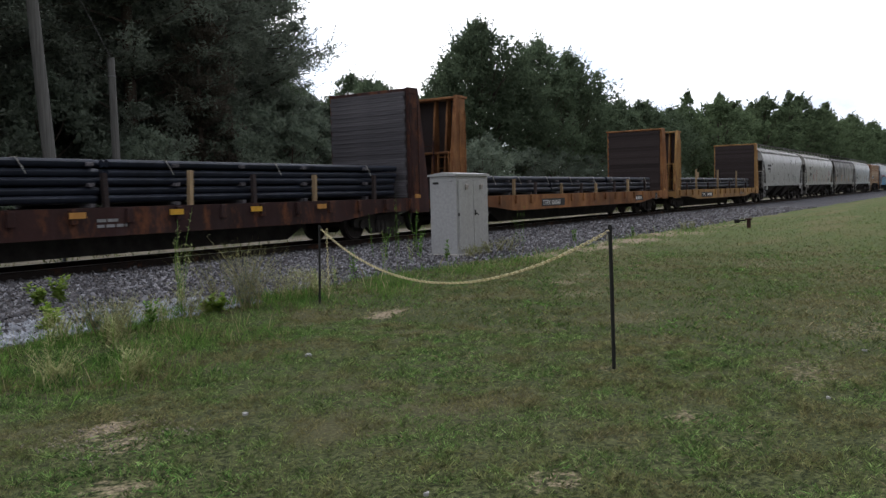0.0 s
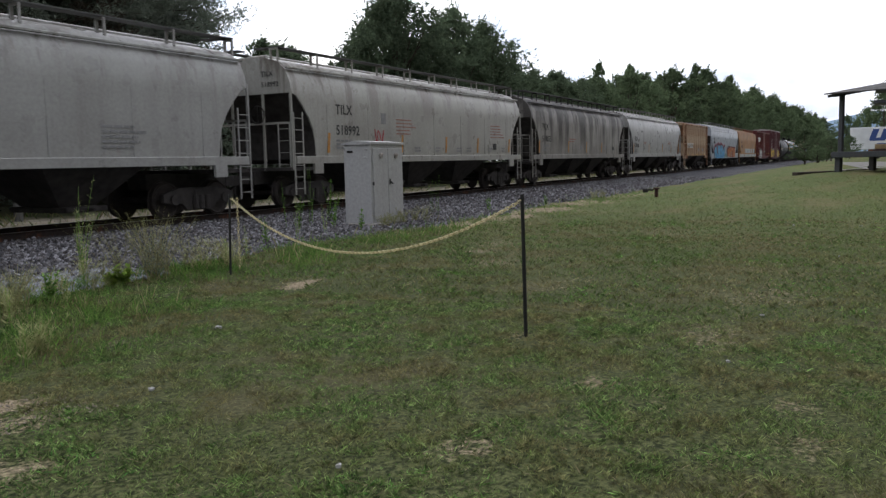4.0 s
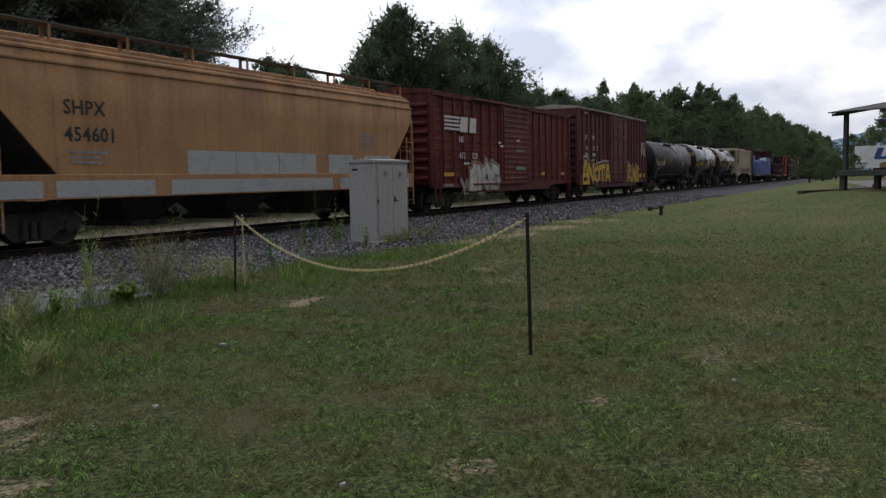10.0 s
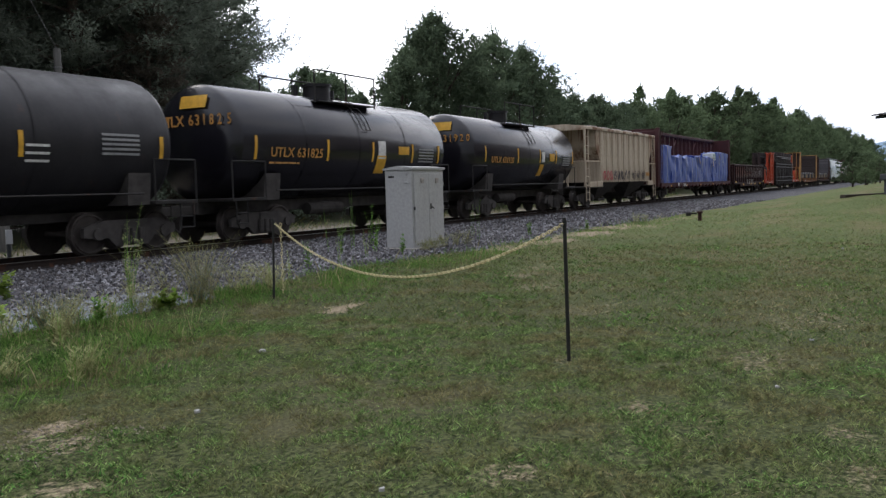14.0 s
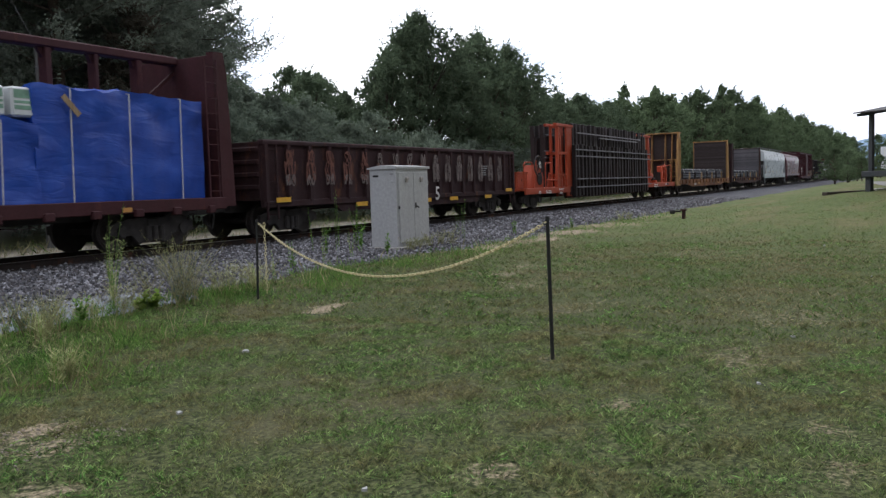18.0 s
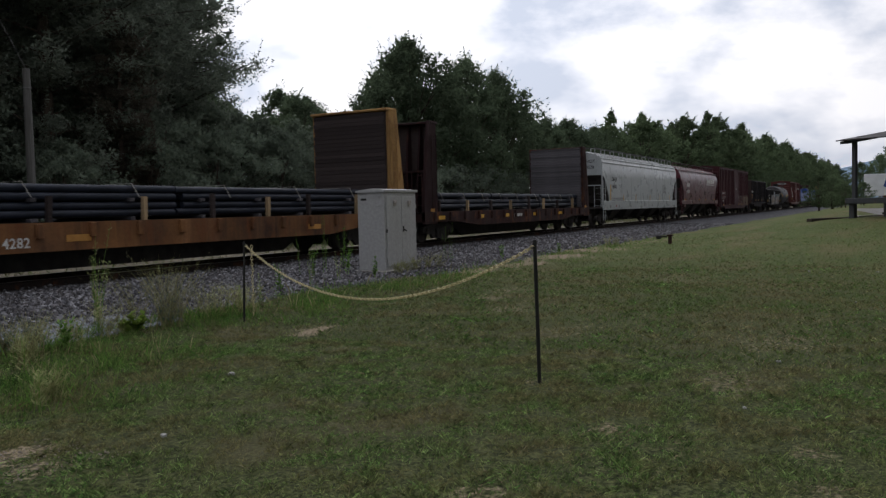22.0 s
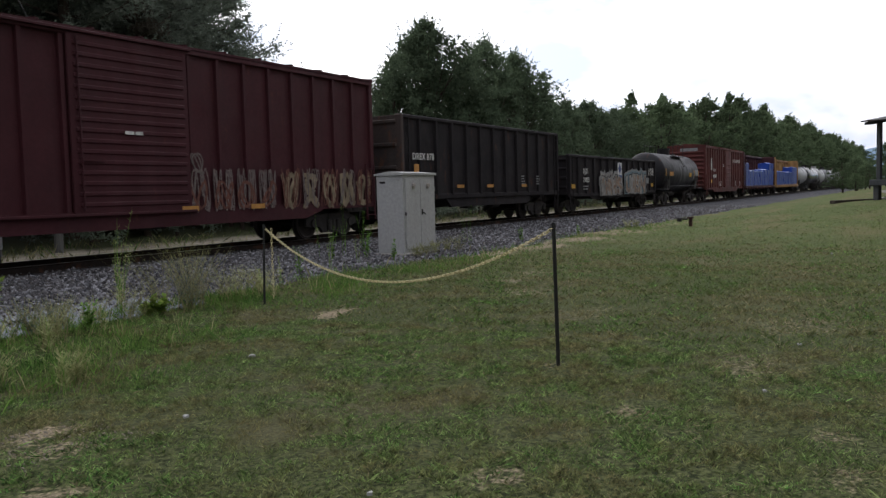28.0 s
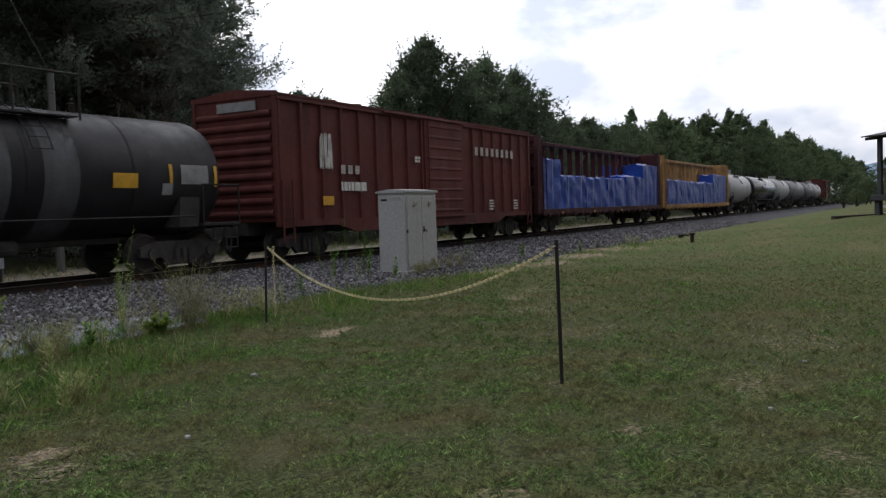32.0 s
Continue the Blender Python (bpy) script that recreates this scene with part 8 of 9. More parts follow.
tank_sign(car, r, zc, "UTLX 631920", -3.75, 2.18, 0.34, "decal_amber")
head_sign(car, half, 0.0, r, zc, "UTLX 631920", 0.95, 2.98, 0.38, "decal_amber")
for x in (-4.3, -1.3, 1.0, 2.85, 4.9):
    tank_patch(car, r, zc, x, 2.2, 0.08, 0.6, "decal_yellow", "reflector_strip")
tank_patch(car, r, zc, 2.12, 2.3, 0.55, 0.34, "decal_yellow")
tank_patch(car, r, zc, 1.25, 2.25, 0.3, 0.45, "decal_white")
tank_patch(car, r, zc, 1.1, 1.65, 0.42, 0.5, "decal_yellow")
for k in range(5):
    tank_patch(car, r, zc, 3.7, 2.12 + k * 0.1, 0.9, 0.05, "decal_grey", "stencil_line")
head_patch(car, half, 0.0, r, zc, -0.65, 0.2, 3.42, 3.74, "decal_yellow")

car, half, y = ribbed_hopper(267.95, 281.71, "hop_tan", "rust-streaked tan covered hopper tagged with black spray paint", (4.0, 4.55), (4.95, 5.6))
for k, (x, w_) in enumerate(((1.42, 0.75), (2.25, 0.76), (3.24, 0.84))):
    sign(car, "SELF", x, 1.52, 0.36, "g_dark", y - 0.006)
    tags_scrawl(car, x, 1.4, w_, 0.55, 1, "g_dark", y - 0.004, 31 + k, 0.03, 14)
tags_scrawl(car, -3.7, 1.42, 1.7, 0.5, 3, "g_red", y - 0.004, 36, 0.05)
tags_scrawl(car, -1.9, 1.42, 2.9, 0.5, 5, "g_dark", y - 0.004, 37, 0.05)
patch(car, 4.22, 1.62, 0.66, 0.22, "decal_amber", y - 0.003)

car, half = centerbeam(281.71, 305.12, "beam_maroon", "maroon centre-beam lumber car with an open upper truss", ((-10.6, -8.0, 3.62), (-8.0, -5.0, 2.98), (-5.0, -1.6, 2.95), (-1.6, 1.4, 3.05), (1.4, 4.4, 3.05), (4.4, 6.0, 2.78), (6.0, 10.4, 3.5)), "lumber bundle wrapped in a creased blue tarpaulin")
bundle, _ = ride("lumber_bundle", "white-wrapped lumber bundle with a green printed panel on the tarpaulin", "lumber bundle", "", 281.71, 305.12)
for xa, xb in ((5.05, 5.47), (5.6, 6.16)):
    part("wrap", G().box(xa, xb, -1.36, -0.5, 2.84, 3.42, 0.04), "wrap", bundle)
    tagged(part("printed_panel", G().box(xa + 0.05, xb - 0.05, -1.368, -1.36, 2.98, 3.06).box(xa + 0.05, xb - 0.05, -1.368, -1.36, 3.1, 3.15).box(xa + 0.05, xb - 0.05, -1.368, -1.36, 3.2, 3.36), "g_green", bundle), kind="stuff")
for xa, za, xb, zb in ((4.3, 3.08, 4.42, 2.3), (6.6, 3.3, 6.95, 2.92), (-0.6, 3.1, -0.1, 2.5)):
    guard, _ = ride("strap_guard", "tan strap guard hanging down over the blue tarpaulin", "strap guard", "strap guards on the tarpaulins", 281.71, 305.12)
    part("sleeve", G().bar((xa, -1.52, za), (xb, -1.54, zb), 0.12, 0.012, (0, 1, 0)), "stake", guard)
sign(car, "120420", -5.7, 0.88, 0.26, "decal_white", -1.64)
bars(car, -7.1, 1.12, 0.4, 1, "decal_white", -1.64, 0.2)
for k in range(5):
    patch(car, -9 + k * 4.2, 0.9, 0.24, 0.1, "decal_amber", -1.64)

car, half, y = gondola(305.12, 322.56, "gon_brown", "dark brown ribbed gondola with big white chalky numerals", 2.62, 0.9, 18, 0.6)
for tx, xx in (("6", -1.68), ("5", -0.75), ("2", 0.12), ("5", 1.0)):
    sign(car, tx, xx, 0.78, 0.66, "g_white", y - 0.004)
for k in range(16):
    xx = -7.3 + k * 0.895
    tags_scrawl(car, xx + 0.08, 1.5, 0.5, 0.55, 2, "chalk_red" if k < 9 else "chalk", y - 0.003, 50 + k, 0.03, 16)
    tags_scrawl(car, xx + 0.14, 1.95, 0.4, 0.42, 1, "chalk" if k > 4 else "chalk_red", y - 0.005, 150 + k, 0.035, 14)
    tags_scrawl(car, xx + 0.12, 1.4, 0.42, 0.3, 2, "chalk", y - 0.005, 250 + k, 0.025, 12)
for xx in (-7.6, -3.9, 0.1, 2.1, 5.0, 7.0):
    patch(car, xx, 0.72 if abs(xx) < 6 else 0.95, 0.6, 0.13, "decal_yellow", y - 0.005)
bars(car, 4.7, 2.0, 0.6, 5, "decal_grey", y - 0.004, 0.04, 0.085)

# orange panel car with track panels
A0, B0 = 322.56, 351.2
car, half = ride("track_panel_flatcar", "safety orange work flat car with A-frame end racks", "flat car", "", A0, B0)
e = half - 0.68
part("deck", G().box(-e, e, -1.45, 1.45, 0.9, 1.02, 0.015), "mow_orange", car)
for s in (-1, 1):
    for xa, xb, pm in ((-e, -8.0, "mow_orange"), (-8.0, 6.6, "flat_red"), (6.6, e, "mow_orange")):
        part("side_sill", G().box(xa, xb, s * 1.46 - 0.05, s * 1.46 + 0.05, 0.74 if pm == "mow_orange" else 0.6, 1.02, 0.015), pm, car)
    part("sunk_sill", G().box(-8.2, 6.6, s * 1.3 - 0.08, s * 1.3 + 0.08, 0.45, 0.9, 0.02), "flat_red", car)
for sx, tip, foot, post in ((-1, -9.35, 0.3, (-8.35, -7.45)), (1, 6.8, 0.45, (5.95, 6.12))):
    rack = part("end_rack", G().box(min(tip + sx * 0.45, post[0]), max(tip + sx * 0.45, post[1]), -1.5, -1.34, 3.98, 4.12, 0.02).box(min(tip + sx * 0.45, post[0]), max(tip + sx * 0.45, post[1]), -0.98, -0.84, 3.98, 4.12, 0.02), "mow_orange", car)
    part("cross_tube", G().box(tip - 0.07, tip + 0.07, -1.34, -0.98, 3.9, 4.04, 0.02), "mow_orange", rack)
    part("rack_leg", G().bar((tip - sx * 0.05, -1.42, 4.0), (tip - sx * 0.3, -1.42, 1.0), 0.13, 0.14), "mow_orange", rack)
    part("rack_leg", G().bar((tip + sx * 0.04, -1.42, 4.0), (tip + sx * foot, -1.42, 1.0), 0.13, 0.14), "mow_orange", rack)
    part("rack_leg", G().bar((tip - sx * 0.3, -0.91, 4.0), (tip - sx * 0.3, -0.91, 1.0), 0.12, 0.12), "mow_orange", rack)
    for y in (-1.42, -0.91):
        part("rack_tie", G().box(min(tip + sx * 0.25, post[0]), max(tip + sx * 0.25, post[0]), y - 0.06, y + 0.06, 2.62, 2.76, 0.01), "mow_orange", rack)
        part("rack_tie", G().box(min(tip + sx * 0.1, post[0]), max(tip + sx * 0.1, post[0]), y - 0.03, y + 0.03, 1.62, 1.68), "mow_orange", rack)
        part("gusset", G().prism([(tip - sx * 0.3, 1.0), (tip + sx * foot, 1.0), (tip + sx * 0.2, 1.35), (tip, 1.75), (tip - sx * 0.2, 1.35)], y - 0.02, y + 0.02), "mow_orange", rack)
        part("foot_brace", G().bar((tip - sx * 0.85, y, 1.0), (tip - sx * 0.62, y, 1.6), 0.06, 0.08), "mow_orange", rack)
        part("rack_post", G().box(post[0], post[1], y - 0.05, y + 0.05, 0.55, 4.1, 0.015), "mow_orange", rack)
part("top_rail", G().box(3.6, 6.3, -1.5, -1.38, 3.99, 4.11, 0.015), "mow_orange", car)
for x in (4.35, 4.95, 5.5):
    part("stack_post", G().box(x - 0.1, x + 0.1, -1.3, -1.2, 1.0, 4.1, 0.01), "mow_orange", car)
# engine, winch and guard rails at one end
winch = part("winch_unit", G().box(8.25, 8.6, -1.1, -0.3, 1.02, 1.35, 0.03).box(9.9, 10.3, -1.1, -0.4, 1.02, 1.2, 0.02), "mow_orange", car)
part("engine_cover", G().rod((8.35, -0.8, 1.5), (8.42, -0.8, 1.5), 0.2, 0.24, n=18).rod((8.42, -0.8, 1.5), (9.55, -0.8, 1.5), 0.24, n=18).rod((9.55, -0.8, 1.5), (9.62, -0.8, 1.5), 0.24, 0.2, n=18), "mow_orange", winch, smooth=False)
part("exhaust", G().rod((9.75, -0.7, 1.02), (9.75, -0.7, 1.95), 0.07, n=12).rod((9.75, -0.7, 1.5), (9.75, -0.7, 1.98), 0.11, n=12), "mow_orange", winch)
part("pump", G().box(9.8, 10.2, -0.95, -0.45, 1.2, 1.42, 0.04).rod((10.0, -0.9, 1.3), (10.5, -0.9, 1.3), 0.04), "black_steel", winch)
part("winch_frame", G().bar((11.5, -1.1, 1.02), (11.85, -1.1, 2.15), 0.1, 0.14).bar((12.35, -1.1, 1.02), (12.05, -1.1, 2.15), 0.1, 0.14).box(11.75, 12.15, -1.2, -0.7, 1.75, 2.2, 0.05).box(12.5, 12.68, -1.2, -0.9, 1.02, 2.0, 0.03), "mow_orange", winch)
part("hand_wheel", G().ring((11.85, -1.24, 2.1), 0.2, 0.035, "y", 20, 6).rod((11.85, -1.24, 2.1), (11.85, -1.05, 2.1), 0.06), "mow_orange", winch)
part("guard_rail", G().rod((10.4, -1.36, 1.0), (10.4, -1.36, 2.0), 0.028).rod((10.4, -1.36, 2.0), (10.55, -1.36, 2.12), 0.028).rod((10.55, -1.36, 2.12), (13.1, -1.36, 2.25), 0.028).rod((13.1, -1.36, 2.25), (13.25, -1.36, 2.1), 0.028).rod((13.25, -1.36, 2.1), (13.25, -1.36, 1.0), 0.028).rod((10.4, -1.36, 1.3), (11.4, -1.36, 1.3), 0.02), "mow_orange", winch)
# hoist with a spoked wheel, cabinet and hoops at the other
hoist = part("hoist_unit", G().prism([(-12.0, 1.02), (-10.7, 1.02), (-10.7, 1.55), (-11.0, 2.0), (-11.5, 2.1), (-11.75, 1.6)], -1.15, -0.55).bar((-12.05, -1.2, 1.02), (-11.75, -1.2, 2.3), 0.1, 0.1), "mow_orange", car)
wheel = G().ring((-11.55, -1.25, 2.05), 0.46, 0.03, "y", 26, 6)
for k in range(4):
    c_, s_ = math.cos(k * math.pi / 4 + 0.2) * 0.45, math.sin(k * math.pi / 4 + 0.2) * 0.45
    wheel.rod((-11.55 - c_, -1.25, 2.05 - s_), (-11.55 + c_, -1.25, 2.05 + s_), 0.016)
part("spoked_wheel", wheel, "black_steel", hoist, "dark spoked brake wheel")
part("notice", G().box(-11.35, -11.1, -1.22, -1.2, 1.95, 2.25), "decal_white", hoist)
part("hoist_drum", G().rod((-11.2, -1.18, 1.45), (-11.2, -0.4, 1.45), 0.3, n=18), "black_steel", hoist)
for xa, xb in ((-10.95, -10.15), (-13.5, -12.55)):
    part("guard_rail", G().rod((xa, -1.36, 1.0), (xa, -1.36, 2.1), 0.028).rod((xa, -1.36, 2.1), (xa + 0.1, -1.36, 2.2), 0.028).rod((xa + 0.1, -1.36, 2.2), (xb - 0.1, -1.36, 2.2), 0.028).rod((xb - 0.1, -1.36, 2.2), (xb, -1.36, 2.1), 0.028).rod((xb, -1.36, 2.1), (xb, -1.36, 1.0), 0.028), "mow_orange", hoist)
cab = part("equipment_box", G().box(-13.55, -12.3, -1.0, 0.8, 1.02, 1.75, 0.03).box(-13.6, -12.25, -1.05, 0.85, 1.72, 1.78, 0.01), "mow_orange", car)
part("box_door", G().box(-13.45, -12.95, -1.015, -1.0, 1.1, 1.65, 0.006), "mow_orange", cab)
part("box_latch", G().box(-13.02, -12.98, -1.03, -1.015, 1.35, 1.45), "black_steel", cab)
part("low_rail", G().rod((-10.9, -1.4, 1.38), (-9.7, -1.4, 1.38), 0.045), "mow_orange", car)
for k in range(2):
    bars(car, 8.0, 0.93 - k * 0.12, 1.5, 1, "decal_white", -1.518, 0.07)
patch(car, 11.0, 0.82, 0.22, 0.14, "decal_white", -1.518, "number_panel")
patch(car, 11.4, 0.82, 0.4, 0.14, "black_steel", -1.518, "number_panel")
sign(car, "901663", -11.3, 0.74, 0.22, "decal_white", -1.518)
sign(car, "DO NOT", -9.6, 0.86, 0.14, "decal_white", -1.518)
sign(car, "HUMP", -9.55, 0.69, 0.14, "decal_white", -1.518)
sign(car, "NS", -12.2, 0.74, 0.22, "decal_white", -1.518)
running_gear(car, half, half - 2.3, False)
load, _ = ride("track_panel_stack", "stack of track panels standing on edge, dark ties with steel rails", "track panels", "", A0, B0)
ptie = G().box(-0.125, 0.125, -0.1, 0.1, 0, 2.62, 0.014).mesh("tie", "tie_dark")
rr = random.Random(8)
for layer, yy in enumerate((-1.6, -0.75, 0.05, 0.65)):
    for lvl, (z0, z1) in enumerate(((0.98, 1.0), (2.45, 2.5))):
        zz = (0.5 if layer == 0 else 1.03) if lvl == 0 else 1.6
        n = 27
        for i in range(n):
            x = -7.62 + i * 0.53 + (0.1 if lvl else 0) + layer * 0.13
            if x > 6.0:
                continue
            part("tie", ptie, "tie", load, at=pose(x, yy + (0.16 if lvl else 0.0), zz + rr.uniform(-0.03, 0.05), rr.uniform(-1, 1), rr.uniform(-2.5, 2.5), 0))
for z, x0, x1, dy in ((0.98, -7.7, 6.3, -0.14), (1.4, -7.7, 6.3, -0.16), (2.55, -7.8, 6.2, -0.14), (2.88, -7.8, 6.1, -0.12), (3.72, -7.5, 3.9, -0.1), (3.56, -4.0, 3.2, -0.12)):
    for yy in (-1.6, 0.05):
        part("rail", G().prism([(yy + dy - 0.05, z - 0.035), (yy + dy - 0.05, z + 0.035), (yy + dy + 0.06, z + 0.012), (yy + dy + 0.06, z - 0.012)], x0, x1, "x"), "steel_strap", load)
for x in (-6.0, -4.2, 1.5):
    part("hook", G().rod((x, -1.82, 1.2), (x, -1.82, 1.8), 0.02), "black_steel", load)

# two more pipe flats
car, half, y = flatcar(351.2, 372.4, "flat_grime", "grimy ochre bulkhead flat car with dark plank end walls", ("flat_yellow", "plank_dark"), ("flat_yellow", "plank_dark"), cap=4.7, inset=0.3)
sign(car, "4282", -5.0, 0.7, 0.28, "decal_white", y - 0.006)
for x in (-3.6, 4.4):
    patch(car, x, 0.78, 0.6, 0.14, "decal_amber", y - 0.004)
pipes(351.2, 372.4, -9.0, 8.6, 1.18, 4, 0.085, "dark pipes in staked layers on an ochre flat car", 2, 8, 6, 4, -0.2)
car, half, y = flatcar(372.4, 392.39, "flat_red", "dark maroon flat car with one grey plank end wall", ("gon_brown", "plank_dark"), ("flat_red", "plank_grey"), cap=4.5)
for x in (-8.3, -4.9, -2.3, 1.0, 4.4):
    patch(car, x, 0.88, 0.5, 0.14, "decal_yellow", y - 0.006)
bars(car, -1.2, 1.0, 0.9, 1, "decal_white", y - 0.004, 0.12)
pipes(372.4, 392.39, -8.4, 8.4, 1.18, 3, 0.1, "dark pipes with pale banding on a maroon flat car", 3, 8, 9, 5, -0.1)

car, half, y = hopper(392.39, 413.45, "hop_green", "pale green-grey covered hopper in clean paint", "hop_green", "flat", (1.0, 1.53), 4, 4.42, ends=(1.88, 0.15), cutaway="bent")
sign(car, "SHQX", -6.7, 2.72, 0.34, "decal_black", y - 0.008)
sign(car, "40578", -6.7, 2.26, 0.34, "decal_black", y - 0.008)
end_sign(car, half, 1.88, ("SHQX", "40578"), -0.45, 3.8, 0.24, "decal_black")
for z in (1.72, 1.6):
    bars(car, -6.75, z, 2.8, 1, "decal_grey", y - 0.006, 0.07)
bars(car, 5.9, 2.65, 1.5, 6, "decal_grey", y - 0.006, 0.06, 0.1)
patch(car, -7.15, 1.55, 0.13, 0.95, "decal_yellow", y - 0.006, "reflector_strip")
for x in (-4.35, -1.5, 2.2, 5.0, 8.0):
    patch(car, x, 1.5, 0.1, 0.42, "decal_yellow", y - 0.006, "reflector_strip")
for x in (-7.4, -5.6, -3.0, 2.5, 7.5):
    patch(car, x, 1.12, 0.22, 0.16, "decal_grey", y - 0.064, "sill_stencil")
patch(car, -6.2, 1.16, 0.16, 0.12, "g_red", y - 0.064, "sill_stencil")

car, half, y = hopper(413.45, 431.77, "hop_maroon", "glossy maroon covered hopper with white lettering blocks", "hop_maroon", "round", (1.2, 1.52), 3, 4.36, ends=(1.63, 0.6))
g = G()
for k in range(4):
    g.box(-5.35 + k * 0.3, -5.13 + k * 0.3, y - 0.01, y - 0.006, 2.65, 2.95)
    xx = 3.3 + k * 0.9
    g.prism([(xx, 3.05), (xx + 0.72, 3.05), (xx + 0.82, 3.42), (xx + 0.1, 3.42)], y - 0.01, y - 0.006)
g.prism([(3.0, 2.9), (6.9, 2.9), (6.75, 2.97), (3.1, 2.97)], y - 0.01, y - 0.006)
part("emblem", g, "decal_white", car, "row of slanted white blocks")
sign(car, "450107", -5.4, 2.12, 0.36, "decal_white", y - 0.008)
for x in (-6.3, -0.5, 2.3, 6.5):
    patch(car, x, 1.5, 0.6, 0.14, "decal_amber", y - 0.006)
patch(car, -1.7, 2.45, 0.22, 0.28, "decal_grey", y - 0.006, "inspection_stencil")

car, half, y = boxcar(431.77, 452.2, "box_dark", "long dark red boxcar with white scrawled graffiti", 4.82, 0.9, None, (-1.3, 1.85), 0.92, False, 16)
y2 = y - 0.01
for tx, xx, zz in (("WR", -8.0, 2.08), ("WK", -6.95, 2.08), ("37", -7.95, 1.65), ("89", -6.9, 1.65)):
    patch(car, xx - 0.1, zz - 0.06, 0.75, 0.42, "box_sou", y2, "stencil_panel")
    sign(car, tx, xx, zz, 0.36, "decal_white", y2 - 0.008)
bars(car, -7.9, 1.5, 0.6, 2, "decal_white", y2)
for k in range(5):
    tags_scrawl(car, 5.05 + k * 0.86, 0.95, 0.8, 0.95, 1, "chalk_tan", y2, 61 + k, 0.13, 10)
    tags_scrawl(car, 5.0 + k * 0.86, 0.92, 0.9, 1.15, 2, "chalk" if k % 2 else "chalk_red", y2 - 0.004, 71 + k, 0.03, 13)
for k in range(4):
    tags_scrawl(car, 1.75 + k * 0.8, 0.92, 0.74, 1.1, 2, "chalk", y2, 81 + k, 0.035, 14)
    tags_scrawl(car, 1.75 + k * 0.8, 1.0, 0.74, 0.7, 1, "chalk_red", y2 - 0.004, 91 + k, 0.06, 12)
tags_scrawl(car, 1.8, 1.9, 0.5, 0.45, 1, "chalk", y2, 95, 0.035, 12)
for xx in (-7.9, -4.2, 1.5, 3.8):
    patch(car, xx, 0.98, 0.5, 0.12, "decal_amber", y2 - 0.06)
bars(car, 0.0, 2.75, 0.55, 1, "decal_white", -1.61, 0.07)

# shadow on the end wall is painted in: its rusty paint is darkened
car, half, y = gondola(452.3, 467.67, "gon_black", "tall sooty black coal gondola with a rusty, shade-darkened end", 3.9, 1.12, 13, 0.72, "corner")
sign(car, "DREX 878", -6.3, 2.4, 0.32, "decal_white", y - 0.004)
patch(car, -6.2, 1.75, 0.3, 0.5, "decal_amber", y - 0.004)
for xx in (-3.2, -0.7, 2.6):
    patch(car, xx, 1.42, 0.55, 0.12, "decal_amber", y - 0.004)
part("corner_post", G().box(-half + 0.66, -half + 0.84, -1.66, -1.4, 1.1, 3.88, 0.03), "corner", car, "bleached rusty corner post")
for xx in (2.6, 4.2):
    bars(car, xx, 1.9, 0.4, 4, "decal_grey", y - 0.004, 0.05, 0.11)

car, half, y = gondola(467.67, 484.7, "gon_black", "black gondola with silver graffiti letters along its side", 2.98, 0.95, 14, 0.72)
sign(car, "DJJX", -5.95, 2.05, 0.36, "decal_white", y - 0.004)
sign(car, "19003", -5.95, 1.6, 0.36, "decal_white", y - 0.004)
for z in (1.42, 1.28):
    bars(car, -5.95, z, 1.0, 1, "decal_grey", y - 0.004)
piece(car, -3.1, 0.85, 3.5, 1.15, "hill hill vee hook", "g_ash", "gon_black", "g_ash", "decal_grey", y - 0.004, 71, 0.42, "g_tan")
piece(car, 1.2, 0.88, 4.0, 1.2, "cup hill hook zig", "g_ash", "gon_black", "g_steel", "decal_grey", y - 0.004, 73, 0.4, "g_tan")
patch(car, -0.3, 1.75, 0.75, 0.95, "trailer", y - 0.02, "owner_plate", "white plate with a blue diamond")
part("plate_emblem", G().prism([(0.08, 2.05), (0.36, 2.35), (0.08, 2.65), (-0.2, 2.35)], y - 0.03, y - 0.025).box(-0.28, 0.43, y - 0.03, y - 0.025, 1.77, 2.0), "navy", car)
for xx in (-7.6, 6.6):
    patch(car, xx, 1.3, 0.5, 0.2, "decal_yellow", y - 0.004)
patch(car, 5.5, 1.5, 0.6, 0.35, "decal_grey", y - 0.004, "consolidated_stencil")
tags_scrawl(car, 6.0, 2.0, 1.2, 0.45, 4, "g_white", y - 0.004, 75, 0.035)

car, half, r, zc = tank(485.8, 498.6, "tank_dull", "dull black tank car with a lighter rinsed band", 1.42, 2.24, inset=0.4)
bars(car, -3.9, 2.3, 1.7, 1, "decal_amber", on_tank(r, zc, 2.15, 0.012), 0.28)
tank_patch(car, r, zc, 1.95, 1.95, 0.65, 0.32, "decal_yellow")
tank_patch(car, r, zc, 3.85, 2.05, 0.85, 0.45, "decal_grey")
tank_patch(car, r, zc, 3.3, 1.8, 0.3, 0.26, "decal_grey")
for xa, xb in ((-0.75, -0.35), (0.35, 1.15)):
    part("rinsed_band", G().loft([[(x, (r + 0.006) * math.cos(2 * math.pi * i / 40), zc + (r + 0.006) * math.sin(2 * math.pi * i / 40)) for i in range(40)] for x in (xa, xb)], caps=False), "rinse", car, "paler band rinsed by spills", smooth=True)
for x in (-4.9, 3.5, 4.9):
    tank_patch(car, r, zc, x, 2.0, 0.09, 0.5, "decal_yellow", "reflector_strip")

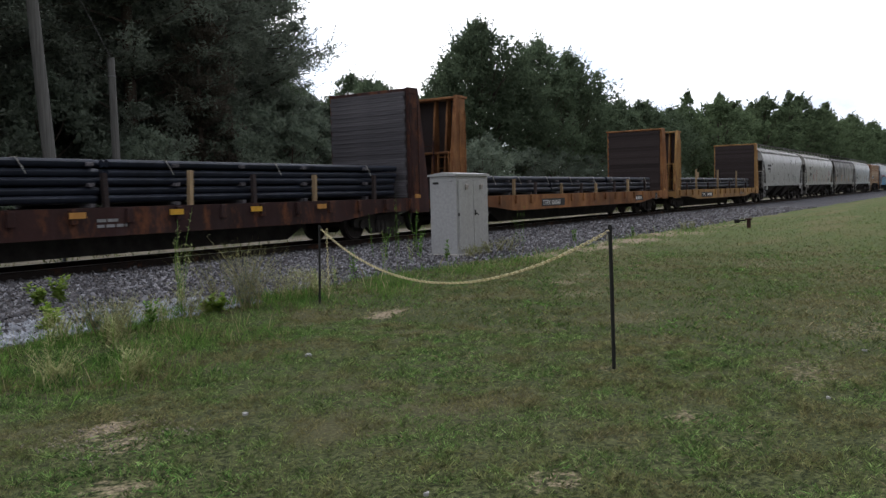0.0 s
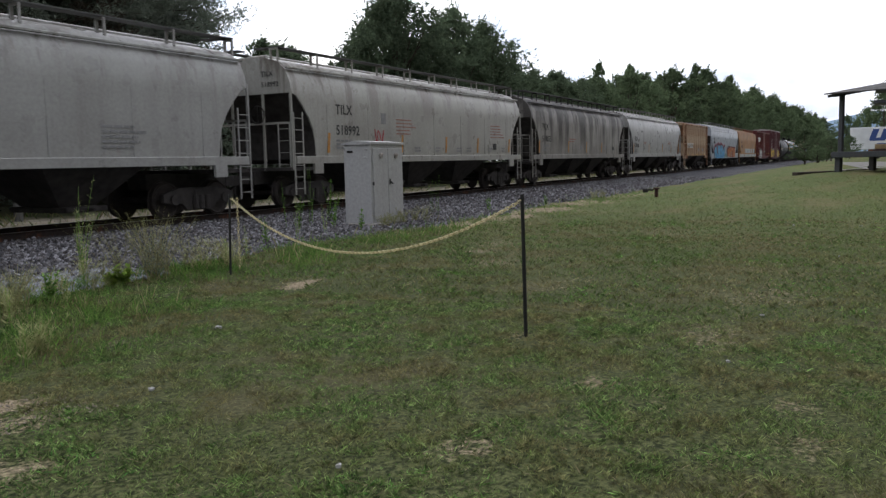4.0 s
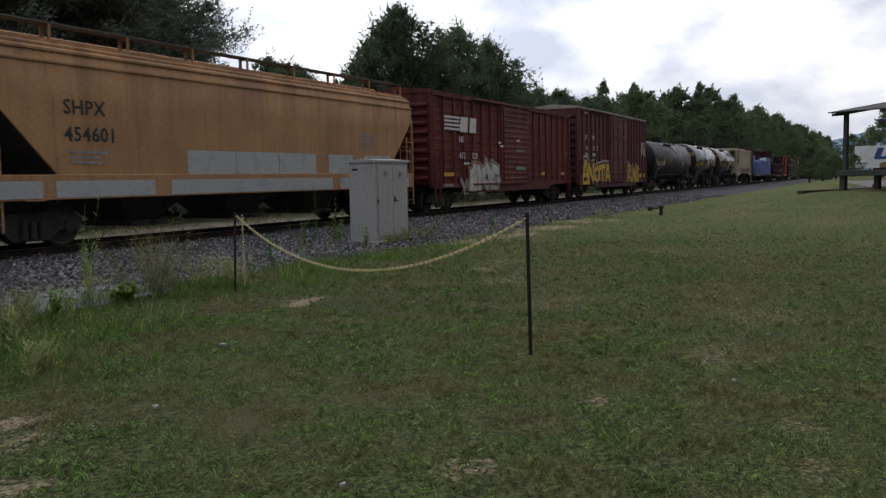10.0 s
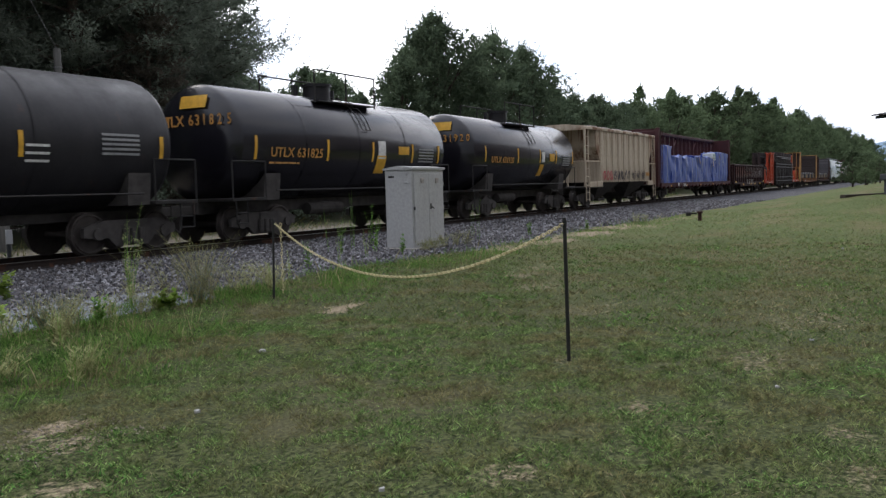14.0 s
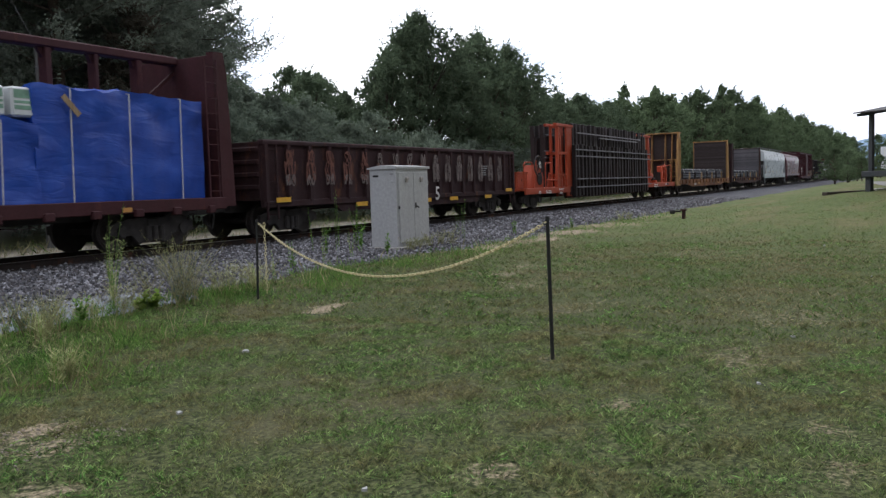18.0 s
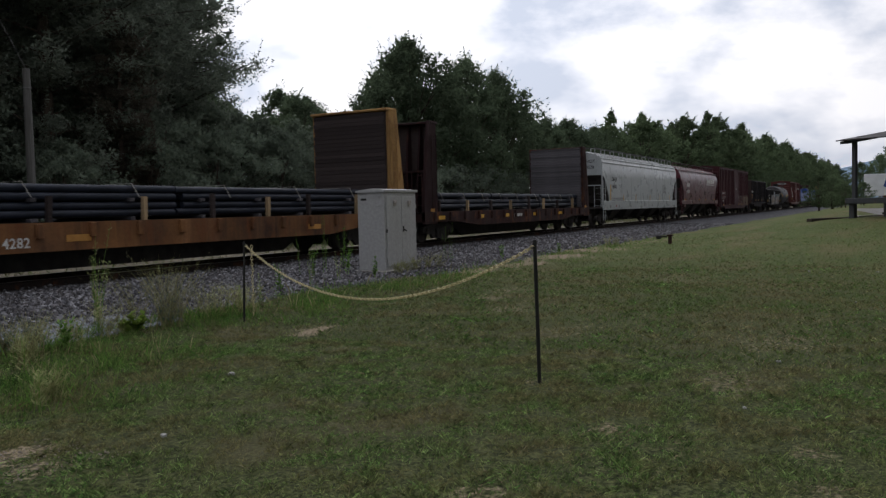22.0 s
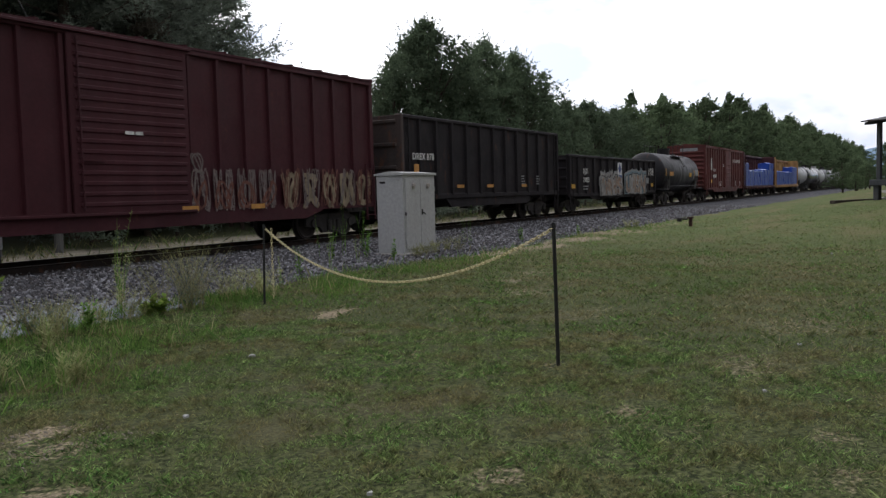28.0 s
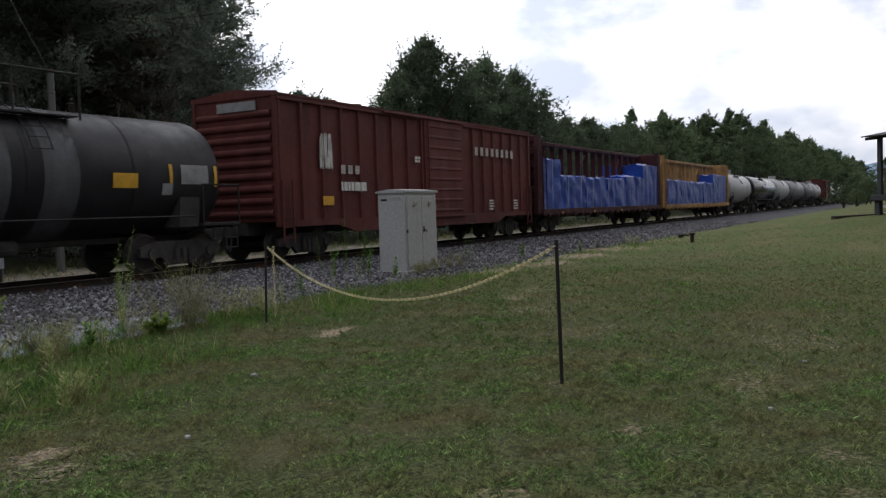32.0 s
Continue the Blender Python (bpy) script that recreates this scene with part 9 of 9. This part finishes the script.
car, half, y = boxcar(498.64, 516.77, "box_sou", "brick red boxcar with white lettering and a paler door", 4.55, 0.95, None, (-0.75, 2.0), 0.95, False, 9)
y2 = y - 0.01
for k in range(8):
    patch(car, 3.05 + k * 0.46, 3.32, 0.24, 0.32, "decal_faded", y2, "lettering_block")
for k in range(3):
    patch(car, -5.6 + k * 0.36, 2.42, 0.22, 0.26, "decal_faded", y2, "lettering_block")
bars(car, -5.6, 2.18, 1.8, 1, "decal_white", y2, 0.26)
patch(car, -6.5, 1.5, 0.5, 0.26, "decal_yellow", y2)
tags_scrawl(car, -6.6, 2.5, 0.6, 1.1, 3, "g_white", y2, 81, 0.04)
bars(car, -1.4, 3.1, 0.5, 2, "decal_white", y2, 0.09)
for x in (-3.2, -2.6, 4.2, 6.5):
    bars(car, x, 1.6, 0.5, 4, "decal_white", y2)
part("end_panel", G().box(-half + 0.6, -half + 0.62, -0.9, 0.5, 4.1, 4.35), "decal_grey", car)

car, half = centerbeam(516.77, 538.2, "beam_maroon", "maroon centre-beam lumber car loaded on both sides", ((-9.9, -7.6, 3.5), (-7.6, -4.0, 2.75), (-4.0, -0.5, 2.7), (-0.5, 3.0, 2.7), (3.0, 6.4, 2.9), (6.4, 9.9, 3.7)), "lumber bundle wrapped in a creased blue tarpaulin", 4.5)
for k in range(4):
    patch(car, -8 + k * 4.6, 0.9, 0.24, 0.1, "decal_amber", -1.64)
car, half = centerbeam(538.2, 561.5, "flat_yellow", "yellow centre-beam lumber car with a maroon end wall", ((-9.8, -6.0, 2.85), (-6.0, -2.4, 2.8), (-2.4, 1.2, 2.75), (1.2, 5.0, 2.8), (5.0, 10.3, 3.5)), "lumber bundle wrapped in a creased blue tarpaulin", 4.5)
# the tail of the train
for a_, b_, p_, lab in ((561.5, 574.56, "tank_pale", "dusty white tank car"), (574.56, 591.88, "tank_black", "long dull black tank car"), (591.88, 604.74, "tank_pale", "short white tank car with dark stains"),
                        (604.74, 622.24, "tank_grey", "grey tank car with a dark underframe"), (622.24, 635.0, "tank_grey", "short grey tank car"), (635.0, 648.0, "tank_pale", "short pale tank car near the end of the train")):
    tank(a_, b_, p_, lab, 1.45, 2.45)
boxcar(648.0, 666.0, "box_sou", "red boxcar far back in the train", 4.6)
tank(666.0, 680.0, "tank_pale", "pale tank car at the far end of the train", 1.45, 2.45)
hopper(680.0, 698.0, "hop_grey", "grey covered hopper at the far end of the train")


# ---- motion ----
def run_of(t):
    """Metres that the train has rolled after t seconds; it slows a little."""
    return 17.331 * t - 0.071525 * t * t + 2.3e-5 * t ** 3


def motions():
    mids = {}
    for ob, mid in TRAIN:
        mids[ob] = mid
        walk(ob, [(t, pose(mid - run_of(t), CENTRE, RAIL)) for t in range(0, 33)])
    # wheels turn while their car is near
    for ws, car in WHEELS:
        home = ws.location.copy()
        x0 = mids[car] + ws.parent.location.x
        rows, turn = [(0.0, 0.0)], 0.0
        prev = None
        for f in range(0, 32 * 30, 1):
            t = f / 30
            if -2 < x0 - run_of(t) < 34:
                turn = -(run_of(t) - run_of(0 if prev is None else prev)) / 0.457 + turn if prev is not None else 0.0
                rows.append((t, turn)) if t > 0 else None
                prev = t
        rows.append((32.0, turn))
        if len(rows) > 2:
            walk(ws, [(t, Matrix.Translation(home) @ Matrix.Rotation(a, 4, "Y")) for t, a in rows])


motions()
